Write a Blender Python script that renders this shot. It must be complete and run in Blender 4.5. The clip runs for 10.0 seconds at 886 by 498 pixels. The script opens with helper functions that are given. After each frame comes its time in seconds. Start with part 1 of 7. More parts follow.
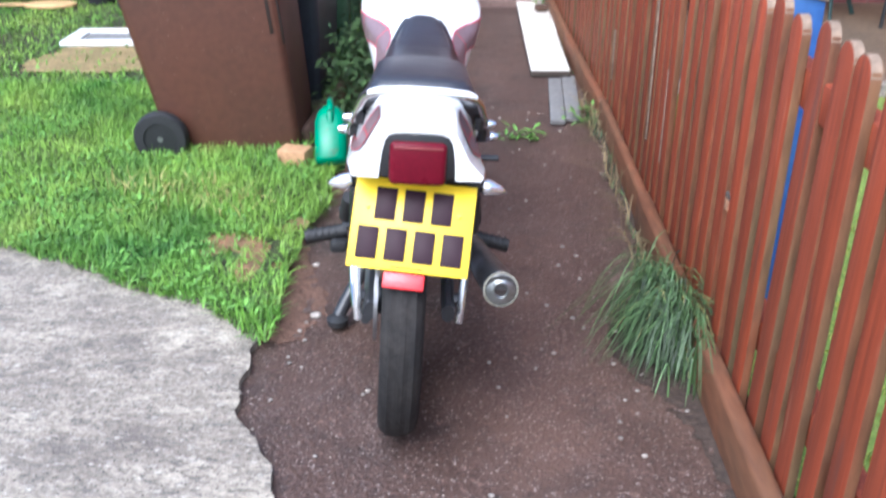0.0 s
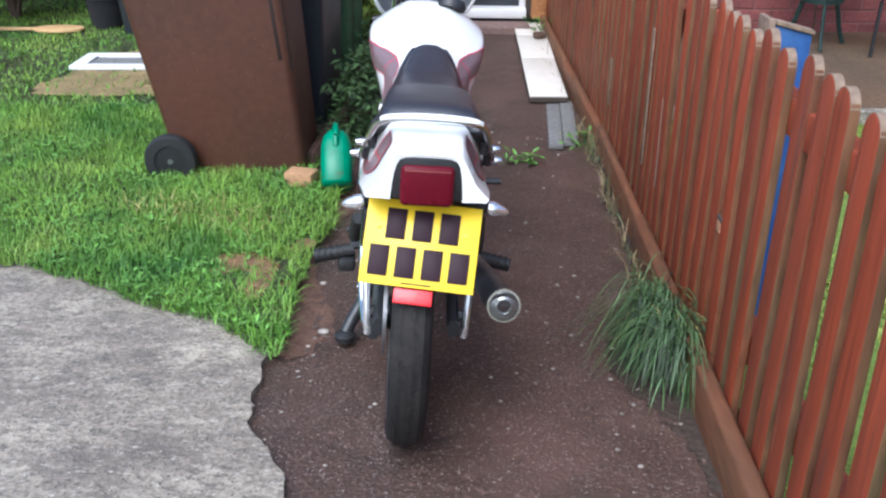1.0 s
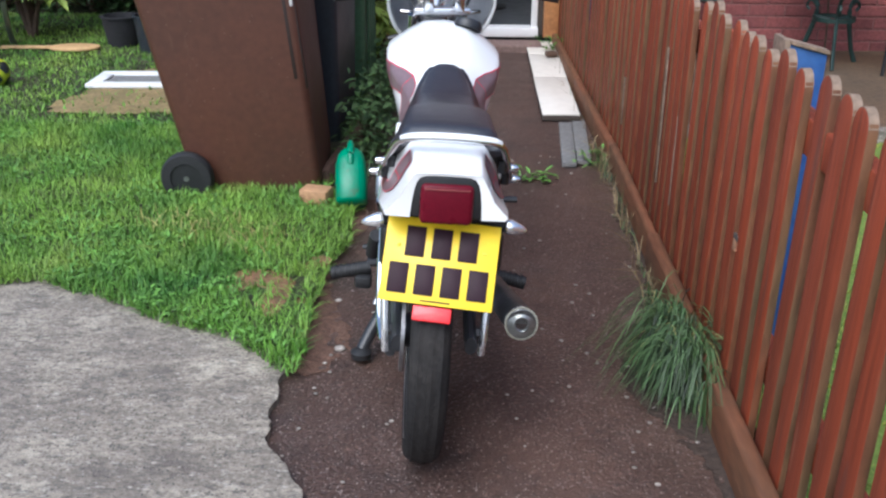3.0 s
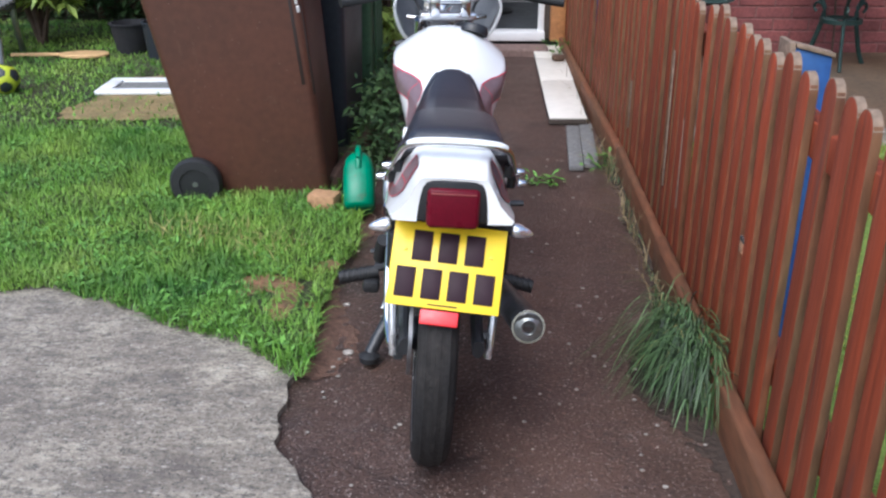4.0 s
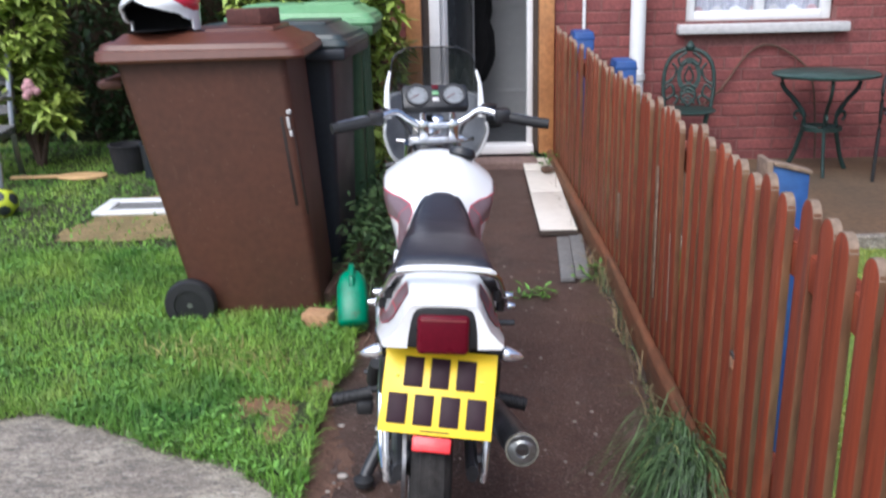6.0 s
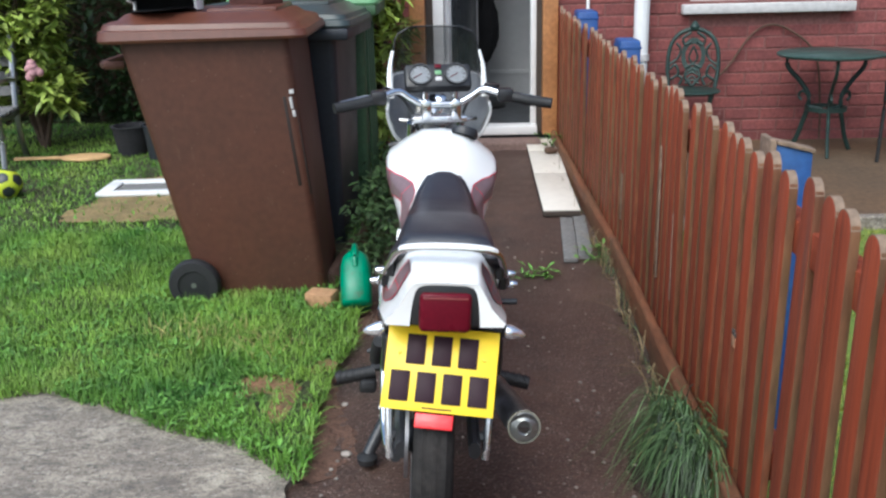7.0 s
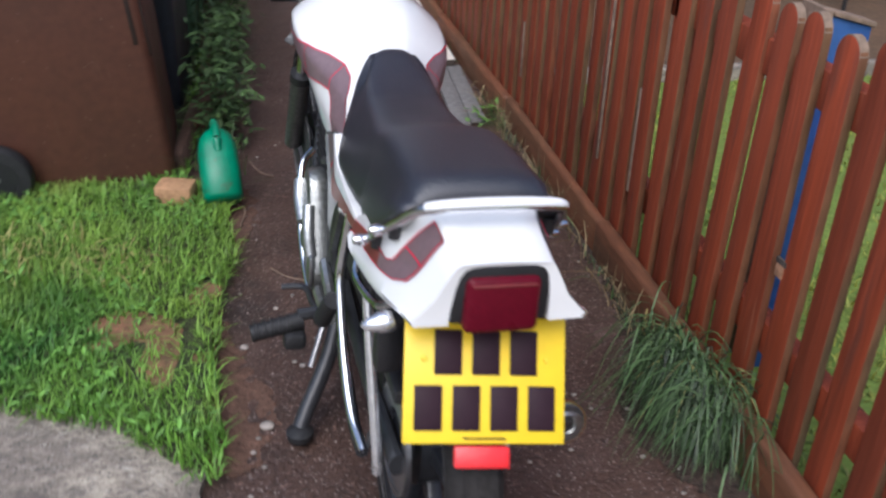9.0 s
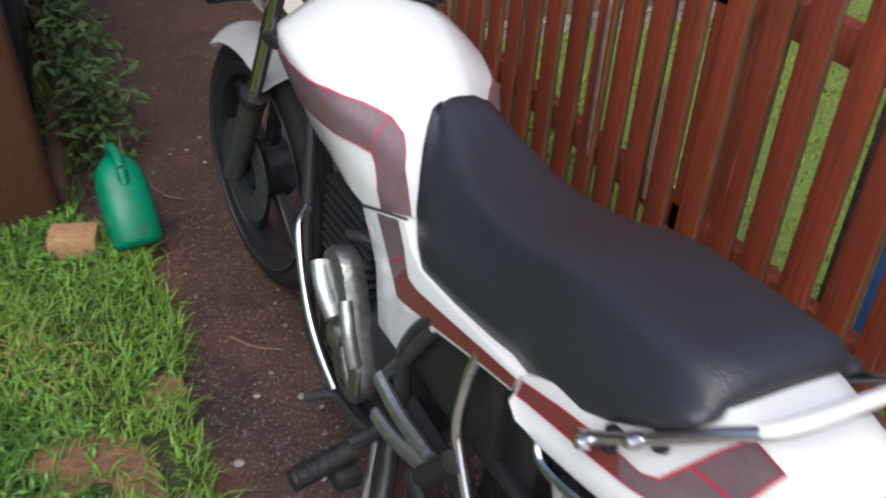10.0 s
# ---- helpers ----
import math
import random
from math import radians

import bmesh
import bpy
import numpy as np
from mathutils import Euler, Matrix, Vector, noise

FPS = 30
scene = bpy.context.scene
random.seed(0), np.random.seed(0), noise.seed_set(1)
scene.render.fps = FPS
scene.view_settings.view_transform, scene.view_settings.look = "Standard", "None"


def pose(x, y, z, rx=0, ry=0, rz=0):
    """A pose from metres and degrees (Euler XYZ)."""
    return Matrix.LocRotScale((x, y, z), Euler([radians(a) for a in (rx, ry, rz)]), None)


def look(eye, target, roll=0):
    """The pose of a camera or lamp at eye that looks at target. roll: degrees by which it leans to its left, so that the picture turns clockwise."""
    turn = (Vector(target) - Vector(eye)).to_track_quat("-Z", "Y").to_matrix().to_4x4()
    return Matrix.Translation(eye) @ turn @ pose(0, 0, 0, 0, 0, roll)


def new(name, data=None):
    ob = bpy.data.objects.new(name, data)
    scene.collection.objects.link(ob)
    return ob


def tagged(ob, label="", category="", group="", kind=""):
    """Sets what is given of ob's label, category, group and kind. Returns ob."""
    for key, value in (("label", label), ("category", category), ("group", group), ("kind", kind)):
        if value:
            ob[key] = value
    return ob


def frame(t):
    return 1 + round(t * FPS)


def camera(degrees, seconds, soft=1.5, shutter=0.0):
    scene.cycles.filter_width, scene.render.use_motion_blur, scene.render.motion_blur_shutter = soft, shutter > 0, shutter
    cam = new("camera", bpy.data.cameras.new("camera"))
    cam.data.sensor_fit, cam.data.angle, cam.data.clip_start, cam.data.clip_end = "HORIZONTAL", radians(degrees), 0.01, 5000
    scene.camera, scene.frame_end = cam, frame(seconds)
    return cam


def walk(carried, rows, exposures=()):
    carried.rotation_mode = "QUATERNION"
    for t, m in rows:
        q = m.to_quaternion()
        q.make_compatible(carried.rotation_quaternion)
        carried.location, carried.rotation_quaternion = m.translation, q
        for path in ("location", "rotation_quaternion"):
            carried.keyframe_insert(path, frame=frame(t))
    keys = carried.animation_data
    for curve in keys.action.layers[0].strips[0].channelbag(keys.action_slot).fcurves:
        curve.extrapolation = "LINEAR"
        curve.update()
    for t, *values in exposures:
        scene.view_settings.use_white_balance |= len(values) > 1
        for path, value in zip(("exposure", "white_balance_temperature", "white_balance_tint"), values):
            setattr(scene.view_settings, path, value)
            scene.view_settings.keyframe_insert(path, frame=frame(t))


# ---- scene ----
# the camera and its walk
cam = camera(50.9, 10.0, soft=2.3, shutter=0.4)
PATH = [
    (0, (0.015, 0.028, 1.203), (-0.045, 1.831, 0.34), -0.0),
    (0.2, (0.014, -0.008, 1.212), (-0.025, 1.775, 0.423), 0.2),
    (0.5, (0.008, -0.047, 1.225), (0.011, 1.78, 0.41), 1.0),
    (1, (-0.003, -0.063, 1.235), (-0.055, 1.761, 0.417), 0.4),
    (1.5, (-0.011, -0.068, 1.235), (-0.052, 1.762, 0.428), 0.6),
    (2, (-0.017, -0.069, 1.237), (-0.083, 1.758, 0.425), 0.2),
    (3.5, (-0.022, -0.081, 1.244), (-0.095, 1.761, 0.469), 0.3),
    (4, (-0.018, -0.085, 1.246), (-0.108, 1.756, 0.469), -0.2),
    (4.5, (-0.013, -0.083, 1.245), (-0.116, 1.753, 0.458), -0.7),
    (5, (-0.009, -0.088, 1.248), (-0.137, 1.739, 0.446), -1.3),
    (5.2, (-0.005, -0.079, 1.244), (-0.117, 1.712, 0.481), -1.2),
    (5.5, (-0.002, -0.076, 1.254), (-0.062, 1.796, 0.551), -0.7),
    (5.7, (-0.003, -0.079, 1.264), (-0.056, 1.764, 0.631), -0.7),
    (6, (-0.004, -0.095, 1.292), (-0.087, 1.821, 0.727), -1.4),
    (6.2, (-0.004, -0.096, 1.292), (-0.098, 1.832, 0.769), -1.7),
    (7.3, (0.0, -0.109, 1.279), (-0.083, 1.79, 0.656), -1.2),
    (7.5, (-0.003, -0.131, 1.272), (0.018, 1.762, 0.628), -0.1),
    (7.7, (-0.001, -0.032, 1.263), (0.114, 1.785, 0.564), 0.0),
    (7.9, (-0.003, 0.043, 1.263), (0.131, 1.869, 0.593), 0.4),
    (8, (-0.02, 0.058, 1.265), (0.093, 1.927, 0.562), 0.5),
    (8.2, (-0.046, 0.177, 1.256), (0.029, 1.938, 0.423), 0.8),
    (8.3, (-0.06, 0.216, 1.249), (-0.016, 1.959, 0.375), 2.2),
    (8.4, (-0.081, 0.248, 1.252), (-0.021, 2.002, 0.402), 3.1),
    (8.5, (-0.116, 0.3, 1.249), (-0.037, 2.095, 0.37), 3.1),
    (8.7, (-0.203, 0.385, 1.238), (-0.102, 2.157, 0.381), 3.2),
    (8.9, (-0.304, 0.511, 1.241), (-0.003, 2.255, 0.328), 3.4),
    (9, (-0.351, 0.574, 1.257), (0.008, 2.294, 0.301), 2.1),
    (9.2, (-0.431, 0.679, 1.27), (0.003, 2.378, 0.308), 2.3),
    (9.3, (-0.463, 0.729, 1.272), (-0.031, 2.429, 0.312), 1.6),
    (9.5, (-0.515, 0.864, 1.252), (-0.005, 2.546, 0.296), 1.1),
    (9.7, (-0.573, 1.016, 1.271), (0.037, 2.609, 0.224), 1.5),
    (9.8, (-0.6, 1.078, 1.289), (0.055, 2.629, 0.21), 1.4),
    (10, (-0.654, 1.202, 1.282), (0.093, 2.696, 0.182), 3.9),
]
EXPOSURES = [(0, 1.24, 5150, 8), (0.5, 0.97, 5150, 8), (1.0, 0.68, 5200, 6), (1.5, 0.58, 5230, 5), (3.5, 0.45, 5330, 7), (5.0, 0.45, 5300, 8), (6.2, 0.47, 5480, 9), (7.2, 0.4, 5500, 2), (7.6, 0.4, 6250, 10),
             (8.5, 0.32, 6200, 10), (9.0, 0.12, 5500, 11), (9.3, 0.05, 5420, 10), (9.6, -0.02, 5420, 10), (10, -0.05, 5820, 8)]
walk(cam, [(t, look(eye, target, roll)) for t, eye, target, roll in PATH], EXPOSURES)

# overcast daylight
world = bpy.data.worlds.new("overcast_sky")
scene.world = world
world.use_nodes = True
wn, wl = world.node_tree.nodes, world.node_tree.links
sky = wn.new("ShaderNodeTexSky")
sky.sky_type = "NISHITA"
sky.sun_disc = False
sky.sun_elevation = radians(52)
sky.sun_rotation = radians(200)
sky.air_density = 1.0
sky.dust_density = 6.0
sky.ozone_density = 0.6
wn["Background"].inputs["Strength"].default_value = 0.15
wl.new(sky.outputs["Color"], wn["Background"].inputs["Color"])
sun = new("sun", bpy.data.lights.new("sun", "SUN"))
sun.data.energy, sun.data.angle, sun.data.color = 1.3, radians(60), (1.0, 0.98, 0.95)
sun.matrix_world = look((-4.0, -2.0, 8), (0, 2, 0))

# ---------------------------------------------------------------- materials
def mat(name, colour, rough=0.6, metal=0.0, vary=0.25, grain=60.0, blotch=4.0, bump=0.15, coat=0.0, second=None, mix=0.5, island=0.0, each=0.0, stretch=None):
    """A surface with two scales of variation. second: a colour that shows in blotches; each: how far single objects differ; island: how far loose pieces of one mesh differ."""
    m = bpy.data.materials.new(name)
    m.use_nodes = True
    n, l = m.node_tree.nodes, m.node_tree.links
    b = n["Principled BSDF"]
    b.inputs["Roughness"].default_value, b.inputs["Metallic"].default_value = rough, metal
    b.inputs["Coat Weight"].default_value, b.inputs["Coat Roughness"].default_value = coat, 0.08
    co = n.new("ShaderNodeTexCoord")
    fine, wide = n.new("ShaderNodeTexNoise"), n.new("ShaderNodeTexNoise")
    fine.inputs["Scale"].default_value, wide.inputs["Scale"].default_value = grain, blotch
    fine.inputs["Detail"].default_value, wide.inputs["Detail"].default_value = 4, 5
    source = co.outputs["Object"]
    if each:
        shift, far_off = n.new("ShaderNodeVectorMath"), n.new("ShaderNodeVectorMath")
        far_off.operation = "SCALE"
        far_off.inputs[0].default_value = (13.0, 29.0, 17.0)
        l.new(n.new("ShaderNodeObjectInfo").outputs["Random"], far_off.inputs["Scale"])
        l.new(source, shift.inputs[0])
        l.new(far_off.outputs[0], shift.inputs[1])
        source = shift.outputs[0]
    if stretch:
        grainy = n.new("ShaderNodeMapping")
        grainy.inputs["Scale"].default_value = stretch
        l.new(source, grainy.inputs["Vector"])
        source = grainy.outputs["Vector"]
    for t in (fine, wide):
        l.new(source, t.inputs["Vector"])
    ramp = n.new("ShaderNodeMapRange")
    ramp.inputs["From Min"].default_value, ramp.inputs["From Max"].default_value = 0.5 - 0.35 * (1 - mix) - 0.05, 0.5 + 0.35 * mix + 0.05
    l.new(wide.outputs["Fac"], ramp.inputs["Value"])
    base = n.new("ShaderNodeMix")
    base.data_type = "RGBA"
    other = second or tuple(c * (1 - 0.6 * vary) for c in colour)
    base.inputs[6].default_value, base.inputs[7].default_value = (*colour, 1), (*other, 1)
    l.new(ramp.outputs["Result"], base.inputs[0])
    hsv = n.new("ShaderNodeHueSaturation")
    l.new(base.outputs[2], hsv.inputs["Color"])
    val = n.new("ShaderNodeMapRange")
    val.inputs["From Min"].default_value, val.inputs["From Max"].default_value = 0.25, 0.75
    val.inputs["To Min"].default_value, val.inputs["To Max"].default_value = 1 - vary, 1 + vary
    l.new(fine.outputs["Fac"], val.inputs["Value"])
    out = val.outputs["Result"]
    for amount, node, socket in ((each, "ShaderNodeObjectInfo", "Random"), (island, "ShaderNodeNewGeometry", "Random Per Island")):
        if amount:
            info, r, mul = n.new(node), n.new("ShaderNodeMapRange"), n.new("ShaderNodeMath")
            r.inputs["To Min"].default_value, r.inputs["To Max"].default_value = 1 - amount, 1 + amount
            mul.operation = "MULTIPLY"
            l.new(info.outputs[socket], r.inputs["Value"])
            l.new(r.outputs["Result"], mul.inputs[0])
            l.new(out, mul.inputs[1])
            out = mul.outputs["Value"]
    l.new(out, hsv.inputs["Value"])
    l.new(hsv.outputs["Color"], b.inputs["Base Color"])
    if bump:
        bp = n.new("ShaderNodeBump")
        bp.inputs["Strength"].default_value, bp.inputs["Distance"].default_value = bump, 0.01
        l.new(fine.outputs["Fac"], bp.inputs["Height"])
        l.new(bp.outputs["Normal"], b.inputs["Normal"])
    rr = n.new("ShaderNodeMapRange")
    rr.inputs["To Min"].default_value, rr.inputs["To Max"].default_value = max(rough - 0.12, 0.02), min(rough + 0.12, 1)
    l.new(wide.outputs["Fac"], rr.inputs["Value"])
    l.new(rr.outputs["Result"], b.inputs["Roughness"])
    return m


def speckle(m, colour, scale, size, amount=0.9):
    """Small pale stones set into a surface that mat() made."""
    n, l = m.node_tree.nodes, m.node_tree.links
    b = n["Principled BSDF"]
    link = b.inputs["Base Color"].links[0]
    source = link.from_socket
    co, vo, less, pick, mul, mix = (n.new(k) for k in ("ShaderNodeTexCoord", "ShaderNodeTexVoronoi", "ShaderNodeMath", "ShaderNodeMath", "ShaderNodeMath", "ShaderNodeMix"))
    vo.inputs["Scale"].default_value = scale
    l.new(co.outputs["Object"], vo.inputs["Vector"])
    less.operation = "LESS_THAN"
    less.inputs[1].default_value = size
    l.new(vo.outputs["Distance"], less.inputs[0])
    sep = n.new("ShaderNodeSeparateColor")
    l.new(vo.outputs["Color"], sep.inputs[0])
    pick.operation = "GREATER_THAN"
    pick.inputs[1].default_value = amount
    l.new(sep.outputs[0], pick.inputs[0])
    mul.operation = "MULTIPLY"
    l.new(less.outputs[0], mul.inputs[0])
    l.new(pick.outputs[0], mul.inputs[1])
    mix.data_type = "RGBA"
    l.new(mul.outputs[0], mix.inputs[0])
    l.new(source, mix.inputs[6])
    mix.inputs[7].default_value = (*colour, 1)
    l.new(mix.outputs[2], b.inputs["Base Color"])
    return m


def stain(m, colour, scale, low, high, rough=0.7, stretch=(1, 1, 1)):
    """Irregular stains with soft edges over a surface that mat() made."""
    n, l = m.node_tree.nodes, m.node_tree.links
    b = n["Principled BSDF"]
    source = b.inputs["Base Color"].links[0].from_socket
    co, no, ramp, mix, turn = (n.new(k) for k in ("ShaderNodeTexCoord", "ShaderNodeTexNoise", "ShaderNodeMapRange", "ShaderNodeMix", "ShaderNodeMapping"))
    turn.inputs["Scale"].default_value = stretch
    far_off = n.new("ShaderNodeVectorMath")
    far_off.operation = "SCALE"
    far_off.inputs[0].default_value = (7.0, 11.0, 23.0)
    l.new(n.new("ShaderNodeObjectInfo").outputs["Random"], far_off.inputs["Scale"])
    l.new(far_off.outputs[0], turn.inputs["Location"])
    l.new(co.outputs["Object"], turn.inputs["Vector"])
    no.inputs["Scale"].default_value, no.inputs["Detail"].default_value, no.inputs["Roughness"].default_value = scale, 9, rough
    l.new(turn.outputs["Vector"], no.inputs["Vector"])
    ramp.inputs["From Min"].default_value, ramp.inputs["From Max"].default_value = low, high
    l.new(no.outputs["Fac"], ramp.inputs["Value"])
    mix.data_type = "RGBA"
    l.new(ramp.outputs["Result"], mix.inputs[0])
    l.new(source, mix.inputs[6])
    mix.inputs[7].default_value = (*colour, 1)
    l.new(mix.outputs[2], b.inputs["Base Color"])
    return m


def glass(name, colour, rough=0.02, alpha=0.35):
    m = bpy.data.materials.new(name)
    m.use_nodes = True
    b = m.node_tree.nodes["Principled BSDF"]
    b.inputs["Base Color"].default_value = (*colour, 1)
    b.inputs["Roughness"].default_value = rough
    b.inputs["Alpha"].default_value = alpha
    b.inputs["Specular IOR Level"].default_value = 0.5
    return m


M_PATH = mat("worn_reddish_path", (0.072, 0.042, 0.031), 0.42, vary=0.45, grain=95, blotch=1.1, bump=0.55, second=(0.070, 0.044, 0.036), mix=0.5)
for tint, scale, low, high, crumbly in (((0.100, 0.060, 0.045), 2.3, 0.50, 0.66, 0.6), ((0.040, 0.029, 0.025), 3.4, 0.53, 0.68, 0.7), ((0.105, 0.068, 0.056), 6.0, 0.54, 0.70, 0.75),
                                        ((0.235, 0.150, 0.122), 48.0, 0.58, 0.68, 0.75), ((0.030, 0.022, 0.019), 38.0, 0.57, 0.67, 0.75), ((0.30, 0.215, 0.185), 95.0, 0.62, 0.70, 0.8)):
    stain(M_PATH, tint, scale, low, high, crumbly)
for grit, scale, size, amount in (((0.40, 0.34, 0.30), 64, 0.15, 0.93), ((0.34, 0.28, 0.25), 95, 0.22, 0.88), ((0.30, 0.25, 0.23), 190, 0.32, 0.82)):
    speckle(M_PATH, grit, scale, size, amount)
M_CONC = mat("grey_concrete", (0.300, 0.258, 0.205), 0.85, vary=0.45, grain=90, blotch=1.5, bump=0.6, second=(0.215, 0.183, 0.146), mix=0.5)
for tint, scale, low, high, crumbly, pull in (((0.130, 0.108, 0.090), 2.6, 0.48, 0.62, 0.8, (1, 1.6, 1)), ((0.44, 0.385, 0.30), 4.4, 0.51, 0.63, 0.85, (1, 1.8, 1)), ((0.085, 0.074, 0.062), 14.0, 0.55, 0.66, 0.8, (1, 2.5, 1)),
                                              ((0.48, 0.45, 0.40), 17.0, 0.56, 0.68, 0.85, (1, 2.5, 1)), ((0.13, 0.112, 0.095), 27.0, 0.54, 0.61, 0.7, (1, 1.7, 1)), ((0.46, 0.42, 0.35), 33.0, 0.57, 0.65, 0.75, (1, 1.7, 1)), ((0.10, 0.09, 0.075), 52.0, 0.57, 0.65, 0.8, (1, 1.5, 1))):
    stain(M_CONC, tint, scale, low, high, crumbly, pull)
speckle(M_CONC, (0.08, 0.07, 0.06), 110, 0.3, 0.8)
M_SOIL = mat("lawn_soil", (0.026, 0.040, 0.010), 0.95, vary=0.4, grain=60, blotch=2.0, bump=0.5, second=(0.035, 0.028, 0.012), mix=0.35)
M_EARTH = mat("bare_earth", (0.27, 0.19, 0.085), 0.95, vary=0.35, grain=50, blotch=9.0, bump=0.5, second=(0.17, 0.13, 0.055))
M_SPOT = mat("reddish_bare_earth", (0.24, 0.115, 0.06), 0.95, vary=0.4, grain=60, blotch=14.0, bump=0.6, second=(0.13, 0.085, 0.04))
M_TROD = mat("reddish_bare_earth", (0.118, 0.063, 0.042), 0.95, vary=0.4, grain=80, blotch=7.0, bump=0.6, second=(0.095, 0.052, 0.034))
M_DAMPSHADE = mat("damp_earth_with_shade", (0.040, 0.027, 0.020), 0.9, vary=0.45, grain=70, blotch=9.0, bump=0.6, second=(0.055, 0.036, 0.026))
M_FARLAWN = mat("mown_turf", (0.17, 0.23, 0.04), 0.95, vary=0.25, grain=70, blotch=2.5, bump=0.4, second=(0.12, 0.19, 0.03))
M_PATIO = mat("muddy_patio", (0.125, 0.072, 0.036), 0.85, vary=0.3, grain=40, blotch=2.0, bump=0.4, second=(0.07, 0.05, 0.03))
M_GRASS = stain(stain(mat("lawn_grass", (0.100, 0.245, 0.026), 0.6, vary=0.3, grain=5, blotch=2.2, bump=0, second=(0.215, 0.335, 0.045), mix=0.45, island=0.45), (0.050, 0.150, 0.018), 1.5, 0.50, 0.64, 0.6), (0.24, 0.34, 0.06), 2.6, 0.56, 0.70, 0.6)
M_FARGRASS = mat("olive_grass", (0.165, 0.215, 0.026), 0.6, vary=0.3, grain=5, blotch=2.2, bump=0, second=(0.26, 0.27, 0.045), mix=0.45, island=0.4)
M_DRY = mat("dry_grass", (0.42, 0.36, 0.13), 0.7, vary=0.2, grain=8, blotch=3, bump=0, island=0.3)
M_STRAW = mat("dead_brown_stalks", (0.26, 0.195, 0.10), 0.8, vary=0.2, grain=8, blotch=3, bump=0, island=0.5)
M_TUFT = mat("tuft_grass", (0.034, 0.078, 0.024), 0.5, vary=0.25, grain=8, blotch=5, bump=0, second=(0.075, 0.125, 0.045), mix=0.28, island=0.9)
M_WEED = mat("weed_leaf", (0.125, 0.27, 0.04), 0.6, vary=0.25, grain=10, blotch=6, bump=0, island=0.45)
# darker copy of weed_leaf: the shade beside the bins is put into its colour
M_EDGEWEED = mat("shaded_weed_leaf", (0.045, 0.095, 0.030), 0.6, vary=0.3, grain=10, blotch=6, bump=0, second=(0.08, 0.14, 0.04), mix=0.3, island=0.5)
M_SHRUB = mat("shrub_leaf", (0.47, 0.56, 0.12), 0.45, vary=0.25, grain=8, blotch=3, bump=0, second=(0.20, 0.29, 0.045), mix=0.40, island=0.5)
M_DARKLEAF = mat("dark_hedge_leaf", (0.045, 0.085, 0.024), 0.55, vary=0.3, grain=8, blotch=2, bump=0, island=0.5)
M_FENCE = stain(stain(mat("red_brown_stained_wood", (0.305, 0.053, 0.017), 0.62, vary=0.26, grain=110, blotch=22, bump=0.22, second=(0.225, 0.045, 0.017), mix=0.4, each=0.16, stretch=(1, 1, 0.05)), (0.13, 0.045, 0.028), 26, 0.58, 0.74, 0.6, (1, 1, 0.10)), (0.42, 0.20, 0.11), 60, 0.66, 0.76, 0.6, (1, 1, 0.05))
M_FENCESIDE = mat("mossy_stained_edge", (0.200, 0.048, 0.019), 0.8, vary=0.35, grain=60, blotch=9, bump=0.2, second=(0.125, 0.080, 0.036), mix=0.34, each=0.2, stretch=(1, 1, 0.2))
M_BASE = mat("stained_base_board", (0.175, 0.056, 0.023), 0.7, vary=0.3, grain=60, blotch=7, bump=0.3, second=(0.11, 0.058, 0.028), mix=0.5, each=0.1, stretch=(1, 0.2, 1))
M_RAW = mat("weathered_end_grain", (0.235, 0.165, 0.115), 0.85, vary=0.3, grain=60, blotch=20, bump=0.3)
M_KNOT = mat("bare_pale_knot", (0.42, 0.22, 0.12), 0.8, vary=0.3, grain=90, blotch=30, bump=0.2)
M_BRICK = stain(mat("red_brick", (0.235, 0.068, 0.060), 0.88, vary=0.25, grain=55, blotch=7, bump=0.3, second=(0.18, 0.058, 0.056), mix=0.45, each=0.20), (0.30, 0.17, 0.15), 14, 0.62, 0.76, 0.7)
M_BRICKS = mat("red_brick_far", (0.235, 0.068, 0.060), 0.88, vary=0.25, grain=55, blotch=7, bump=0.3, second=(0.18, 0.058, 0.056), mix=0.45, island=0.20)
M_MORTAR = mat("mortar", (0.205, 0.090, 0.080), 0.95, vary=0.3, grain=60, blotch=5, bump=0.4)
M_UPVC = mat("white_plastic_frame", (0.80, 0.80, 0.80), 0.35, vary=0.04, grain=20, blotch=3, bump=0.02)
M_OAK = mat("orange_wood_frame", (0.50, 0.24, 0.09), 0.55, vary=0.22, grain=40, blotch=6, bump=0.15, second=(0.36, 0.16, 0.06))
M_STEP = mat("worn_red_step", (0.21, 0.14, 0.12), 0.85, vary=0.3, grain=50, blotch=5, bump=0.3, second=(0.15, 0.10, 0.085))
M_LINER = mat("dark_grey_liner", (0.28, 0.29, 0.31), 0.55, vary=0.12, grain=60, blotch=8, bump=0.04)
M_SILL = mat("painted_sill", (0.55, 0.53, 0.52), 0.7, vary=0.15, grain=30, blotch=6, bump=0.1)
M_BINBROWN = speckle(stain(mat("brown_bin_plastic", (0.092, 0.034, 0.020), 0.52, vary=0.14, grain=40, blotch=3, bump=0.06, second=(0.066, 0.027, 0.016)), (0.125, 0.066, 0.044), 9, 0.60, 0.78, 0.75, (2.0, 1, 0.35)), (0.20, 0.13, 0.10), 90, 0.16, 0.93)
M_LIDBROWN = mat("brown_lid_plastic", (0.125, 0.044, 0.026), 0.36, vary=0.14, grain=40, blotch=3, bump=0.05, second=(0.10, 0.036, 0.022))
